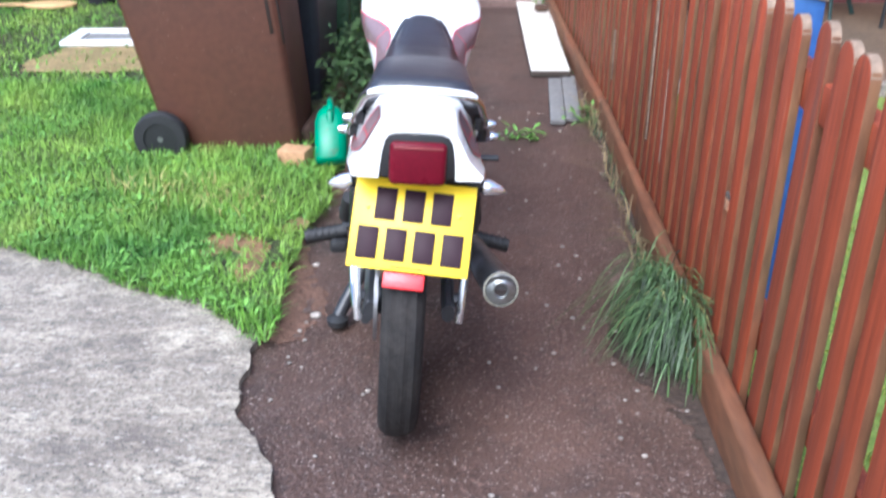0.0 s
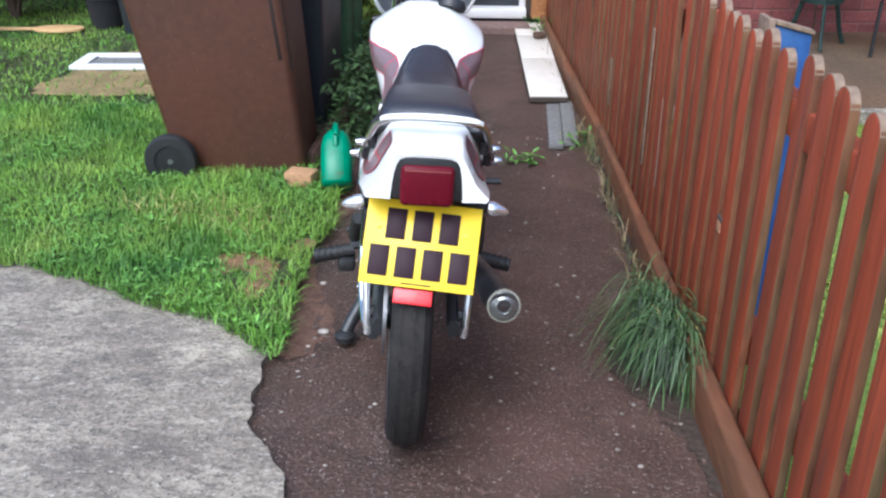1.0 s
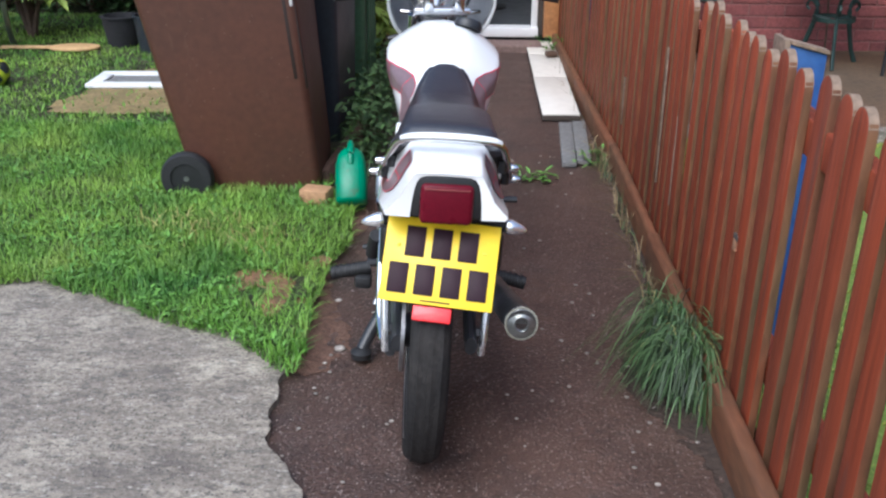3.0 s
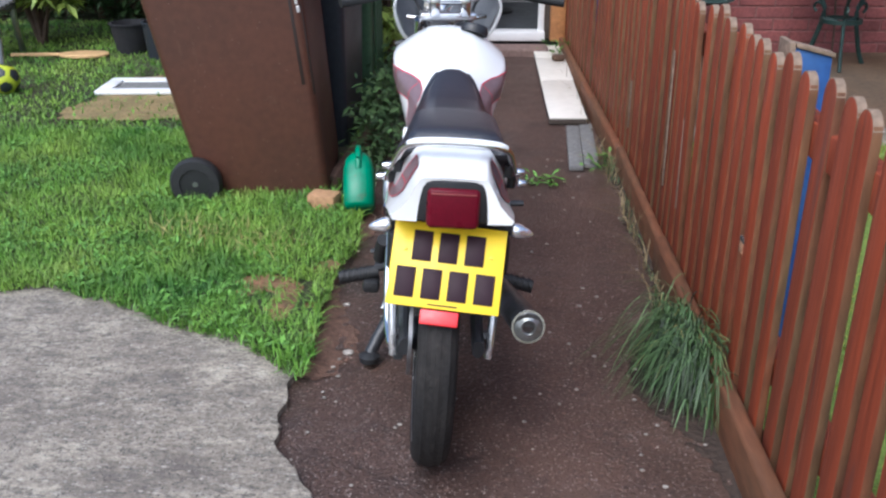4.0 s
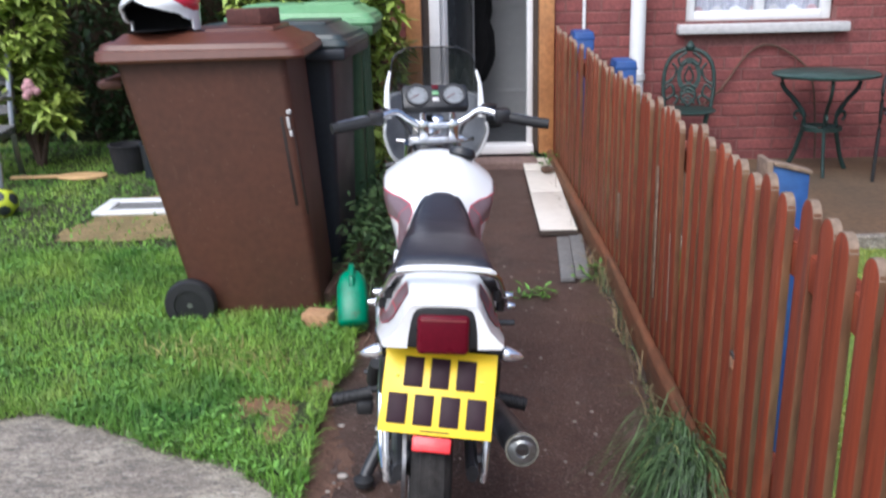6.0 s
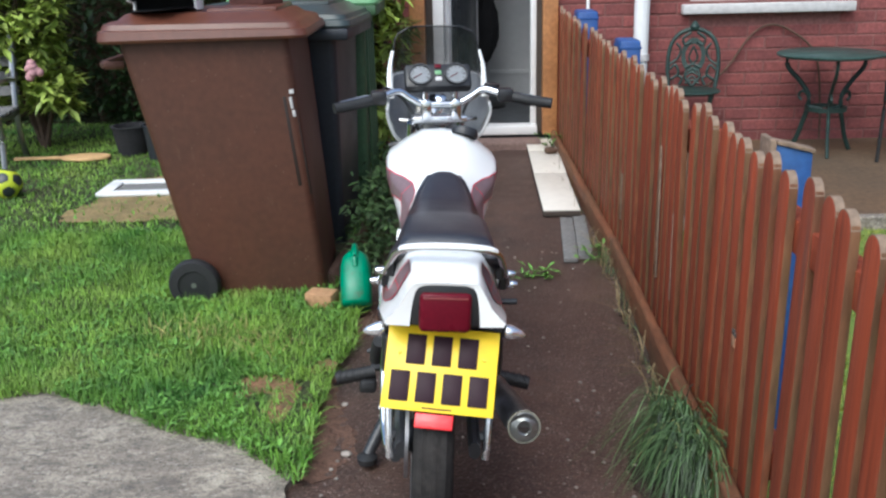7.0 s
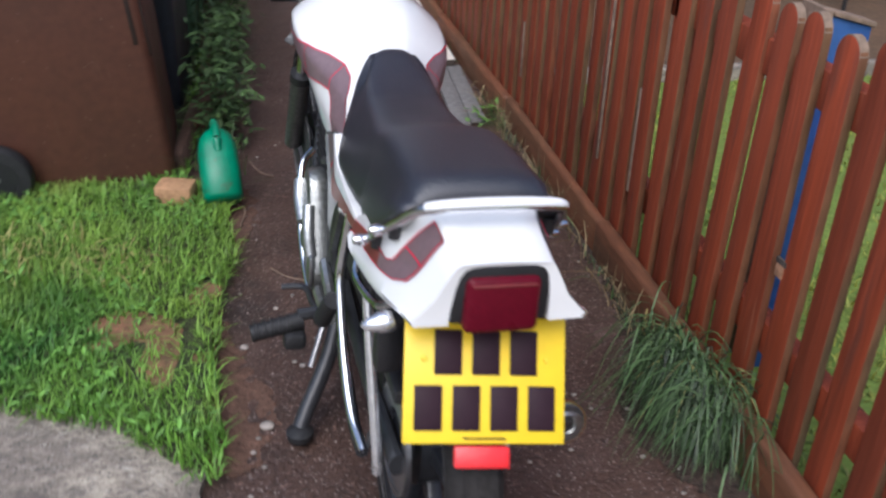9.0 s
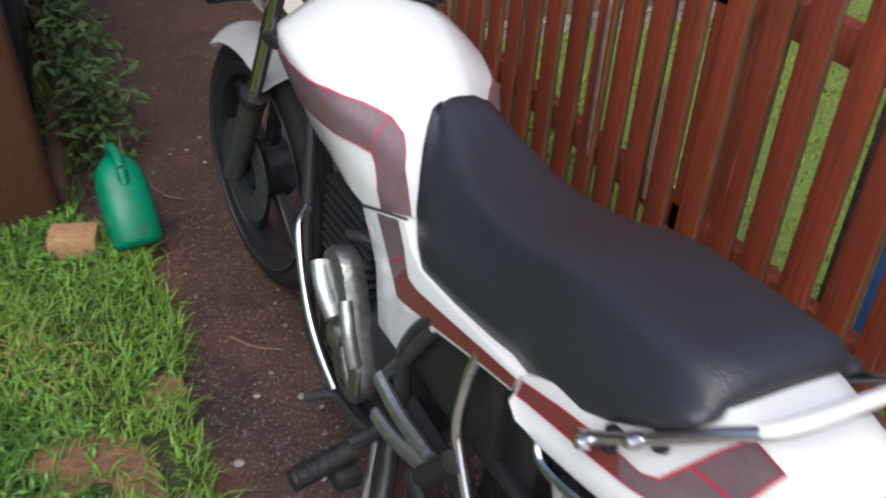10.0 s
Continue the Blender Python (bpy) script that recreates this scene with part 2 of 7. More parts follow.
M_BINBLACK = mat("dark_bin_plastic", (0.022, 0.026, 0.033), 0.42, vary=0.2, grain=60, blotch=5, bump=0.06)
M_SLOT = mat("dark_brown_slot", (0.022, 0.012, 0.009), 0.6, vary=0.2, grain=40, blotch=4, bump=0.03)
M_LIDDARK = mat("dark_lid_plastic", (0.045, 0.060, 0.060), 0.32, vary=0.15, grain=50, blotch=5, bump=0.04)
M_BINGREEN = mat("green_bin_plastic", (0.055, 0.115, 0.052), 0.5, vary=0.2, grain=60, blotch=4, bump=0.06)
M_LIDGREEN = mat("green_lid_plastic", (0.17, 0.36, 0.17), 0.4, vary=0.12, grain=50, blotch=4, bump=0.04)
M_CAN = stain(mat("green_can_plastic", (0.004, 0.235, 0.120), 0.38, vary=0.18, grain=30, blotch=14, bump=0.08, second=(0.004, 0.16, 0.08)), (0.075, 0.060, 0.030), 11, 0.55, 0.70, 0.7)
M_RUBBER = mat("black_rubber", (0.016, 0.016, 0.017), 0.62, vary=0.3, grain=120, blotch=10, bump=0.15)
M_TYRE = mat("tyre_rubber", (0.014, 0.014, 0.015), 0.72, vary=0.3, grain=90, blotch=12, bump=0.25, second=(0.032, 0.029, 0.027), mix=0.3)
M_BLACK = mat("black_plastic", (0.02, 0.02, 0.022), 0.4, vary=0.2, grain=80, blotch=10, bump=0.05)
M_SEAT = mat("black_seat_vinyl", (0.027, 0.028, 0.036), 0.34, vary=0.15, grain=320, blotch=5, bump=0.25)
M_WHITE = mat("white_gloss_paint", (0.88, 0.88, 0.86), 0.22, vary=0.02, grain=12, blotch=3, bump=0.0, coat=0.6)
M_STRIPE = mat("silver_red_decal", (0.200, 0.145, 0.155), 0.32, metal=0.15, vary=0.10, grain=90, blotch=5, bump=0.02, second=(0.20, 0.130, 0.140))
M_STRIPERED = mat("dark_red_decal", (0.20, 0.045, 0.042), 0.35, vary=0.1, grain=90, blotch=8, bump=0.02)
M_RED = mat("red_edge_decal", (0.62, 0.03, 0.07), 0.35, vary=0.08, grain=60, blotch=8, bump=0)
M_CHROME = mat("chrome", (0.72, 0.73, 0.75), 0.12, metal=1.0, vary=0.06, grain=60, blotch=8, bump=0.02)
M_BRIGHT = mat("polished_shell", (0.86, 0.86, 0.88), 0.22, metal=0.85, vary=0.08, grain=60, blotch=8, bump=0.03)
M_STEEL = mat("dull_steel", (0.42, 0.42, 0.43), 0.38, metal=1.0, vary=0.2, grain=80, blotch=12, bump=0.08)
M_ALU = mat("cast_aluminium", (0.50, 0.51, 0.50), 0.36, metal=0.9, vary=0.2, grain=90, blotch=14, bump=0.12)
M_DKALU = mat("dirty_dark_alloy", (0.13, 0.13, 0.13), 0.4, metal=0.7, vary=0.3, grain=90, blotch=14, bump=0.12)
M_CASE = mat("weathered_crankcase", (0.30, 0.31, 0.30), 0.34, metal=0.85, vary=0.25, grain=90, blotch=14, bump=0.12)
M_FRAME = mat("dark_grey_frame_paint", (0.03, 0.031, 0.034), 0.35, vary=0.2, grain=60, blotch=9, bump=0.05)
M_ENGINE = mat("black_engine_paint", (0.025, 0.026, 0.028), 0.5, metal=0.3, vary=0.3, grain=70, blotch=12, bump=0.15)
M_RIM = mat("dark_cast_rim", (0.035, 0.037, 0.042), 0.35, metal=0.4, vary=0.2, grain=60, blotch=9, bump=0.05)
M_PLATE = mat("yellow_plate", (0.90, 0.63, 0.012), 0.38, vary=0.04, grain=40, blotch=4, bump=0.0)
M_INK = mat("plate_ink", (0.03, 0.014, 0.02), 0.45, vary=0.1, grain=60, blotch=8, bump=0)
M_LENS = mat("red_lamp_lens", (0.105, 0.004, 0.013), 0.3, vary=0.12, grain=140, blotch=18, bump=0.03)
M_REFLECT = mat("red_reflector", (0.80, 0.025, 0.03), 0.2, vary=0.12, grain=400, blotch=30, bump=0.2, coat=0.4)
M_DIAL = mat("pale_dial_face", (0.22, 0.23, 0.24), 0.3, vary=0.15, grain=60, blotch=30, bump=0)
M_BOARD = mat("white_laminate_board", (0.72, 0.68, 0.62), 0.4, vary=0.06, grain=20, blotch=3, bump=0.02, second=(0.66, 0.61, 0.54), each=0.03)
M_BOARDSIDE = mat("chipboard_edge", (0.07, 0.055, 0.045), 0.9, vary=0.3, grain=80, blotch=9, bump=0.2)
M_GREYBOARD = mat("grey_plank", (0.19, 0.185, 0.18), 0.8, vary=0.25, grain=60, blotch=6, bump=0.25)
M_BLOCK = mat("raw_timber", (0.42, 0.24, 0.12), 0.8, vary=0.25, grain=60, blotch=10, bump=0.25)
M_EDGE = mat("rotting_edging_timber", (0.10, 0.058, 0.038), 0.9, vary=0.35, grain=45, blotch=6, bump=0.4)
M_BLUE = mat("blue_paint", (0.02, 0.062, 0.25), 0.5, vary=0.2, grain=40, blotch=5, bump=0.1, second=(0.03, 0.09, 0.26))
M_IRON = stain(mat("green_cast_iron", (0.012, 0.026, 0.022), 0.5, metal=0.2, vary=0.3, grain=60, blotch=9, bump=0.15, second=(0.022, 0.048, 0.040), mix=0.35), (0.22, 0.25, 0.23), 30, 0.66, 0.76, 0.7)
M_IRONTOP = mat("worn_green_tabletop", (0.050, 0.095, 0.085), 0.42, metal=0.2, vary=0.3, grain=60, blotch=9, bump=0.12, second=(0.025, 0.055, 0.048), mix=0.4)
M_DARKIRON = mat("dark_iron", (0.02, 0.02, 0.02), 0.5, metal=0.3, vary=0.2, grain=60, blotch=9, bump=0.1)
M_FABRIC = mat("dark_chair_mesh", (0.045, 0.032, 0.036), 0.85, vary=0.2, grain=200, blotch=8, bump=0.2)
M_HALL = mat("hall_wall_paint", (0.40, 0.41, 0.44), 0.7, vary=0.06, grain=20, blotch=2, bump=0.03)
M_HALLFLOOR = mat("dark_hall_floor", (0.06, 0.065, 0.075), 0.5, vary=0.35, grain=30, blotch=9, bump=0.08)
M_DARK = mat("dark_cloth", (0.012, 0.012, 0.014), 0.9, vary=0.3, grain=90, blotch=12, bump=0.3)
M_DOORDARK = mat("dark_door_panel", (0.035, 0.04, 0.045), 0.25, vary=0.15, grain=40, blotch=5, bump=0.03)
M_YELLOWPANE = mat("amber_obscured_pane", (0.45, 0.28, 0.09), 0.4, vary=0.2, grain=30, blotch=8, bump=0.1)
M_LACE = mat("lace_curtain", (0.60, 0.60, 0.66), 0.9, vary=0.35, grain=55, blotch=14, bump=0.2, second=(0.36, 0.36, 0.46))
M_PADDLE = mat("pale_wood_paddle", (0.62, 0.40, 0.19), 0.5, vary=0.15, grain=40, blotch=8, bump=0.1)
M_BALL = mat("yellow_ball", (0.52, 0.60, 0.03), 0.4, vary=0.1, grain=40, blotch=8, bump=0.05)
M_BALLDARK = mat("black_ball_panel", (0.03, 0.035, 0.04), 0.4, vary=0.1, grain=40, blotch=8, bump=0.05)
M_HELMET = mat("white_helmet_paint", (0.78, 0.78, 0.78), 0.25, vary=0.04, grain=20, blotch=5, bump=0, coat=0.5)
M_HELMETRED = mat("red_helmet_paint", (0.50, 0.012, 0.035), 0.3, vary=0.08, grain=20, blotch=5, bump=0, coat=0.5)
M_BARK = mat("brown_bark", (0.09, 0.06, 0.04), 0.9, vary=0.3, grain=40, blotch=8, bump=0.4)
M_FLOWER = mat("faded_pink_flower", (0.48, 0.26, 0.27), 0.7, vary=0.2, grain=40, blotch=9, bump=0.1)
M_STONE = mat("pale_stone", (0.27, 0.24, 0.21), 0.85, vary=0.25, grain=60, blotch=9, bump=0.2, island=0.35)
M_BRICKDARK = mat("dark_red_brick_block", (0.10, 0.036, 0.028), 0.85, vary=0.25, grain=60, blotch=9, bump=0.3)
M_SEAT.node_tree.nodes["Principled BSDF"].inputs["Specular IOR Level"].default_value = 0.8
for m_flat in (M_LENS, M_INK, M_TYRE):
    m_flat.node_tree.nodes["Principled BSDF"].inputs["Specular IOR Level"].default_value = 0.15
M_SCREEN = glass("smoked_screen", (0.02, 0.025, 0.022), 0.04, 0.62)
M_PANE = glass("window_pane", (0.5, 0.55, 0.6), 0.02, 0.15)


# ---------------------------------------------------------------- mesh helpers
def finish(name, bm, material, smooth=None):
    bmesh.ops.recalc_face_normals(bm, faces=bm.faces)
    me = bpy.data.meshes.new(name)
    bm.to_mesh(me)
    bm.free()
    me.materials.append(material)
    if smooth is not None:
        for p in me.polygons:
            p.use_smooth = True
        if smooth < 180:
            me.set_sharp_from_angle(angle=radians(smooth))
    return me


def part(name, bm, material, parent, label="", smooth=40):
    ob = new(name, finish(name, bm, material, smooth))
    ob.parent = parent
    return tagged(ob, label)


def thing(name, label, category, m=None, group="", kind=""):
    ob = tagged(new(name), label, category, group, kind)
    ob.empty_display_size = 0.1
    ob.matrix_basis = m or Matrix()
    return ob


def solid(name, bm, material, label, category="", m=None, group="", kind="", smooth=40):
    ob = tagged(new(name, finish(name, bm, material, smooth)), label, category, group, kind)
    ob.matrix_basis = m or Matrix()
    return ob


def box(x0, x1, y0, y1, z0, z1, bevel=0.0, bm=None, segments=2, m=None):
    """A box between the given limits, with rounded edges, added to bm."""
    b = bmesh.new()
    r = bmesh.ops.create_cube(b, size=1)
    bmesh.ops.scale(b, vec=(x1 - x0, y1 - y0, z1 - z0), verts=b.verts)
    bmesh.ops.translate(b, vec=((x0 + x1) / 2, (y0 + y1) / 2, (z0 + z1) / 2), verts=b.verts)
    if bevel:
        bmesh.ops.bevel(b, geom=b.edges[:], offset=bevel, segments=segments, affect="EDGES", profile=0.5)
    if m:
        b.transform(m)
    return join(bm, b)


def join(bm, b):
    if bm is None:
        return b
    me = bpy.data.meshes.new("t")
    b.to_mesh(me)
    b.free()
    bm.from_mesh(me)
    bpy.data.meshes.remove(me)
    return bm


def smooth_path(points, steps=6):
    """A Catmull-Rom line through the points."""
    p = [Vector(q) for q in points]
    if len(p) < 3:
        return p
    p = [2 * p[0] - p[1], *p, 2 * p[-1] - p[-2]]
    out = []
    for i in range(1, len(p) - 2):
        for k in range(steps):
            t = k / steps
            a, b, c, d = p[i - 1], p[i], p[i + 1], p[i + 2]
            out.append(0.5 * (2 * b + (c - a) * t + (2 * a - 5 * b + 4 * c - d) * t * t + (3 * b - a - 3 * c + d) * t ** 3))
    return [*out, p[-2]]


def tube(points, radius, sides=10, bm=None, steps=6, taper=None, flat=1.0):
    """A round bar along a smooth line; taper: the radius at its end; flat: squash across."""
    bm = bm or bmesh.new()
    line = smooth_path(points, steps) if steps > 1 else [Vector(q) for q in points]
    up = Vector((0, 0, 1))
    rings = []
    for i, p in enumerate(line):
        d = (line[min(i + 1, len(line) - 1)] - line[max(i - 1, 0)]).normalized()
        side = d.cross(up)
        if side.length < 0.05:
            side = d.cross(Vector((0, 1, 0)))
        side.normalize()
        over = side.cross(d)
        r = radius if taper is None else radius + (taper - radius) * i / (len(line) - 1)
        rings.append([bm.verts.new(p + side * r * math.cos(a) + over * r * flat * math.sin(a)) for a in (2 * math.pi * k / sides for k in range(sides))])
    return skin(bm, rings)


def skin(bm, rings, closed=True, caps=True):
    for a, b in zip(rings, rings[1:]):
        n = len(a)
        for k in range(n if closed else n - 1):
            bm.faces.new((a[k], a[(k + 1) % n], b[(k + 1) % n], b[k]))
    if caps and closed:
        bm.faces.new(rings[0][::-1])
        bm.faces.new(rings[-1])
    return bm


def loft(sections, bm=None, closed=True, caps=True):
    bm = bm or bmesh.new()
    return skin(bm, [[bm.verts.new(p) for p in s] for s in sections], closed, caps)


def lathe(profile, sides=24, axis="z", bm=None, m=None, caps=True):
    """A body of revolution: (radius, height) pairs about an axis."""
    b = bmesh.new()
    rings = []
    for r, h in profile:
        ring = []
        for k in range(sides):
            a = 2 * math.pi * k / sides
            c, s = r * math.cos(a), r * math.sin(a)
            ring.append(b.verts.new({"z": (c, s, h), "x": (h, c, s), "y": (c, h, s)}[axis]))
        rings.append(ring)
    skin(b, rings, True, caps)
    if m:
        b.transform(m)
    return join(bm, b)


def ring_lathe(profile, sides=48, axis="x", bm=None, m=None):
    """A ring (tyre, rim): a closed profile of (radius, height) pairs turned about an axis."""
    b = bmesh.new()
    rows = []
    for k in range(sides):
        a = 2 * math.pi * k / sides
        rows.append([b.verts.new({"x": (h, r * math.cos(a), r * math.sin(a)), "z": (r * math.cos(a), r * math.sin(a), h)}[axis]) for r, h in profile])
    n = len(profile)
    for k in range(sides):
        p, q = rows[k], rows[(k + 1) % sides]
        for j in range(n):
            b.faces.new((p[j], p[(j + 1) % n], q[(j + 1) % n], q[j]))
    if m:
        b.transform(m)
    return join(bm, b)


def slab(outline, thick, m=None, bm=None, bevel=0.0):
    """A plate: an outline in x, y, drawn up in z by thick."""
    b = bmesh.new()
    f = b.faces.new([b.verts.new((x, y, 0)) for x, y in outline])
    r = bmesh.ops.extrude_face_region(b, geom=[f])
    bmesh.ops.translate(b, vec=(0, 0, thick), verts=[v for v in r["geom"] if isinstance(v, bmesh.types.BMVert)])
    if bevel:
        bmesh.ops.bevel(b, geom=b.edges[:], offset=bevel, segments=2, affect="EDGES", profile=0.5)
    if m:
        b.transform(m)
    return join(bm, b)


def lerp(table, x):
    """Smooth values from a table of rows (x, value, value, ...)."""
    xs = [r[0] for r in table]
    return [float(np.interp(x, xs, [r[k] for r in table])) for k in range(1, len(table[0]))]


def blades(name, material, spots, rng, height, width, lean, label, category="grass", segments=2, bend=0.5, parent=None, droop=0.0, arch=None):
    """Many narrow blades in one mesh: spots are rows of x, y, z. arch: the angle that they hang over to and its spread."""
    n = len(spots)
    ang = rng.normal(radians(arch[0]), radians(arch[1]), n) if arch else rng.uniform(0, 2 * np.pi, n)
    h = height[0] + (height[1] - height[0]) * rng.random(n)
    w = width[0] + (width[1] - width[0]) * rng.random(n)
    ln = lean * rng.random(n)
    fall = rng.uniform(0.55, 1.0, n)
    d = np.stack([np.cos(ang), np.sin(ang), np.zeros(n)], 1)
    s = np.stack([-np.sin(ang), np.cos(ang), np.zeros(n)], 1)
    rows = []
    for k in range(segments + 1):
        t = k / segments
        c = spots + d * (ln * h * t ** (1 + bend))[:, None] + np.array([0, 0, 1]) * (h * t * (1 - 0.35 * ln * t) - droop * h * ln * 0.72 * t ** 2.4)[:, None]
        if arch:
            up = 1 - (1 - min(t / 0.42, 1)) ** 2
            down = max(t - 0.42, 0) / 0.58
            c = spots + d * ((0.15 + ln) * h * t ** 1.25)[:, None] + np.array([0, 0, 1]) * (h * (up - fall * down ** 1.8))[:, None]
        if droop:
            c[:, 2] = np.maximum(c[:, 2], spots[:, 2] + 0.004 * t)
        if k == segments:
            rows.append([c])
        else:
            ww = (w * (1 - 0.6 * t) / 2)[:, None]
            rows.append([c - s * ww, c + s * ww])
    flat = [v for r in rows for v in r]
    m = len(flat)
    verts = np.stack(flat, 1).reshape(-1, 3)
    base = np.arange(n)[:, None] * m
    faces = []
    for k in range(segments - 1):
        faces.append(base + np.array([2 * k, 2 * k + 1, 2 * k + 3, 2 * k + 2]))
    tips = base + np.array([m - 3, m - 2, m - 1])
    all_faces = [tuple(f) for g in faces for f in g.tolist()] + [tuple(f) for f in tips.tolist()]
    me = bpy.data.meshes.new(name)
    me.from_pydata(verts.tolist(), [], all_faces)
    me.materials.append(material)
    ob = new(name, me)
    if parent:
        ob.parent = parent
        return tagged(ob, label)
    return tagged(ob, label, category, kind="stuff")


def leaves(name, material, centres, rng, size, label, parent, droop=0.3):
    """Many pointed leaves, each folded along its rib, in one mesh."""
    n = len(centres)
    az, el = rng.uniform(0, 2 * np.pi, n), rng.uniform(-0.6, 0.7, n) - droop
    d = np.stack([np.cos(az) * np.cos(el), np.sin(az) * np.cos(el), np.sin(el)], 1)
    s = np.cross(d, np.tile([0, 0, 1.0], (n, 1)))
    s /= np.linalg.norm(s, axis=1)[:, None] + 1e-6
    u = np.cross(s, d)
    L = (size[0] + (size[1] - size[0]) * rng.random(n))[:, None]
    W = L * 0.19
    pts = [centres, centres + d * L * 0.45 + s * W + u * W * 0.35, centres + d * L, centres + d * L * 0.45 - s * W + u * W * 0.35, centres + d * L * 0.45]
    verts = np.stack(pts, 1).reshape(-1, 3)
    b = np.arange(n)[:, None] * 5
    faces = [tuple(f) for g in ([0, 1, 4], [1, 2, 4], [2, 3, 4], [3, 0, 4]) for f in (b + np.array(g)).tolist()]
    me = bpy.data.meshes.new(name)
    me.from_pydata(verts.tolist(), [], faces)
    me.materials.append(material)
    ob = new(name, me)
    ob.parent = parent
    return tagged(ob, label)


RNG = np.random.default_rng(7)


# ---------------------------------------------------------------- the ground
LAWN_Z, PATIO_Z = 0.03, 0.085


def rise(y):
    """How far the path has climbed towards the house."""
    return 0.085 * min(max((y - 4.0) / 1.9, 0), 1)


def bend(y):
    """How far the fence has come in towards the door."""
    return 0.048 * max(0, y - 3.8)


def slab_edge(x):
    """Where the concrete ends and the lawn begins."""
    return float(np.interp(x, [-7, -1.5, -1.35, -0.885, -0.6, -0.5], [2.6, 2.46, 2.48, 2.25, 2.08, 1.98])) + 0.035 * noise.noise((x * 5.0, 3.1, 0)) + 0.02 * noise.noise((x * 17.0, 1.1, 0))


def path_edge(y):
    """The ragged line between lawn and path."""
    return -0.50 + 0.035 * noise.noise((y * 3.0, 7.7, 0)) + 0.02 * noise.noise((y * 11.0, 2.7, 0))


def grid(name, material, label, x0, x1, y0, y1, nx, ny, height, keep=None, kind="structure"):
    bm = bmesh.new()
    v = {}
    for i in range(nx + 1):
        for j in range(ny + 1):
            x, y = x0 + (x1 - x0) * i / nx, y0 + (y1 - y0) * j / ny
            v[i, j] = bm.verts.new((x, y, height(x, y)))
    for i in range(nx):
        for j in range(ny):
            if keep is None or keep(x0 + (x1 - x0) * (i + 0.5) / nx, y0 + (y1 - y0) * (j + 0.5) / ny):
                bm.faces.new((v[i, j], v[i + 1, j], v[i + 1, j + 1], v[i, j + 1]))
    for q in [q for q in bm.verts if not q.link_faces]:
        bm.verts.remove(q)
    return tagged(new(name, finish(name, bm, material, 180)), label, name, kind=kind)


bm = bmesh.new()
bmesh.ops.create_grid(bm, x_segments=8, y_segments=8, size=150)
bmesh.ops.translate(bm, vec=(0, 0, -0.05), verts=bm.verts)
tagged(new("ground", finish("ground", bm, M_SOIL)), "grassy earth that runs on beyond the garden", "ground", kind="structure")

grid("path", M_PATH, "worn reddish-brown garden path beside the fence", -0.62, 0.60, -4.0, 6.0, 42, 330,
     lambda x, y: 0.006 * noise.noise((x * 2.2, y * 2.2, 0)) + 0.003 * noise.noise((x * 14, y * 14, 5)) + 0.02 * max(0, x - 0.47) + rise(y))

# damp earth; its dark bulge near y 2.02 paints the shade under the tuft
grid("soil_strip", M_DAMPSHADE, "damp earth and moss along the fence foot, darkened for the shade under the tuft", 0.30, 0.56, 1.0, 4.2, 52, 440,
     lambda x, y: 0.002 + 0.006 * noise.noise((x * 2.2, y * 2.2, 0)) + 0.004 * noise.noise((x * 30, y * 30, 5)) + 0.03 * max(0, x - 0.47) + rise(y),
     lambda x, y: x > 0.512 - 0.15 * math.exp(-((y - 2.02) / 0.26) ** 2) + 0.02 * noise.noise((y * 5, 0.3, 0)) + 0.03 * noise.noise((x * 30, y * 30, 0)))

grid("bare_earth", M_TROD, "bare reddish earth trodden along the lawn edge", -0.56, -0.24, 1.9, 3.3, 64, 280,
     lambda x, y: 0.0015 + 0.006 * noise.noise((x * 2.2, y * 2.2, 0)) + 0.004 * noise.noise((x * 30, y * 30, 5)) + 0.06 * max(0, -0.42 - x) + rise(y),
     lambda x, y: x < -0.44 + 0.14 * noise.noise((y * 2.6, 4.3, 0)) + 0.03 * noise.noise((x * 26, y * 26, 0)) and y > 1.98 + 0.05 * noise.noise((x * 20, 1, 0)))

# the concrete slab, broken off along a jagged line
jag = [(-0.50, 1.99), (-0.515, 1.93), (-0.495, 1.86), (-0.507, 1.79), (-0.49, 1.73), (-0.488, 1.66), (-0.455, 1.62), (-0.42, 1.575), (-0.40, 1.53), (-0.372, 1.50),
       (-0.362, 1.42), (-0.338, 1.36), (-0.345, 1.22), (-0.30, 1.05), (-0.31, 0.7), (-0.27, 0.2), (-0.3, -0.6), (-0.25, -4.0)]
fine = [Vector((*a, 0)).lerp(Vector((*b, 0)), k / 4) for a, b in zip(jag, jag[1:]) for k in range(4)]
fine = [(p.x + 0.008 * noise.noise((p.x * 60, p.y * 60, 0)), p.y) for p in fine] + [jag[-1]]
back = [(x, slab_edge(x) + 0.04) for x in np.linspace(-7, -0.505, 60)]
bm = slab([*back, *fine, (-7, -4.0)], 0.07, Matrix.Translation((0, 0, -0.052)))
for v in bm.verts:
    if v.co.z > 0:
        v.co.z += 0.003 * noise.noise((v.co.x * 3, v.co.y * 3, 0))
tagged(new("concrete_slab", finish("concrete_slab", bm, M_CONC, 40)), "pale grey weathered concrete slab with a broken edge", "slab", kind="structure")



def on_bare(x, y):
    s = (y - 4.40) / 1.0
    return -0.06 * noise.noise((x * 7, 3, 0)) < s < 1 + 0.08 * noise.noise((x * 6, 0, 0)) and -2.22 + 0.1 * s + 0.09 * noise.noise((y * 6, 0, 0)) < x < -1.40


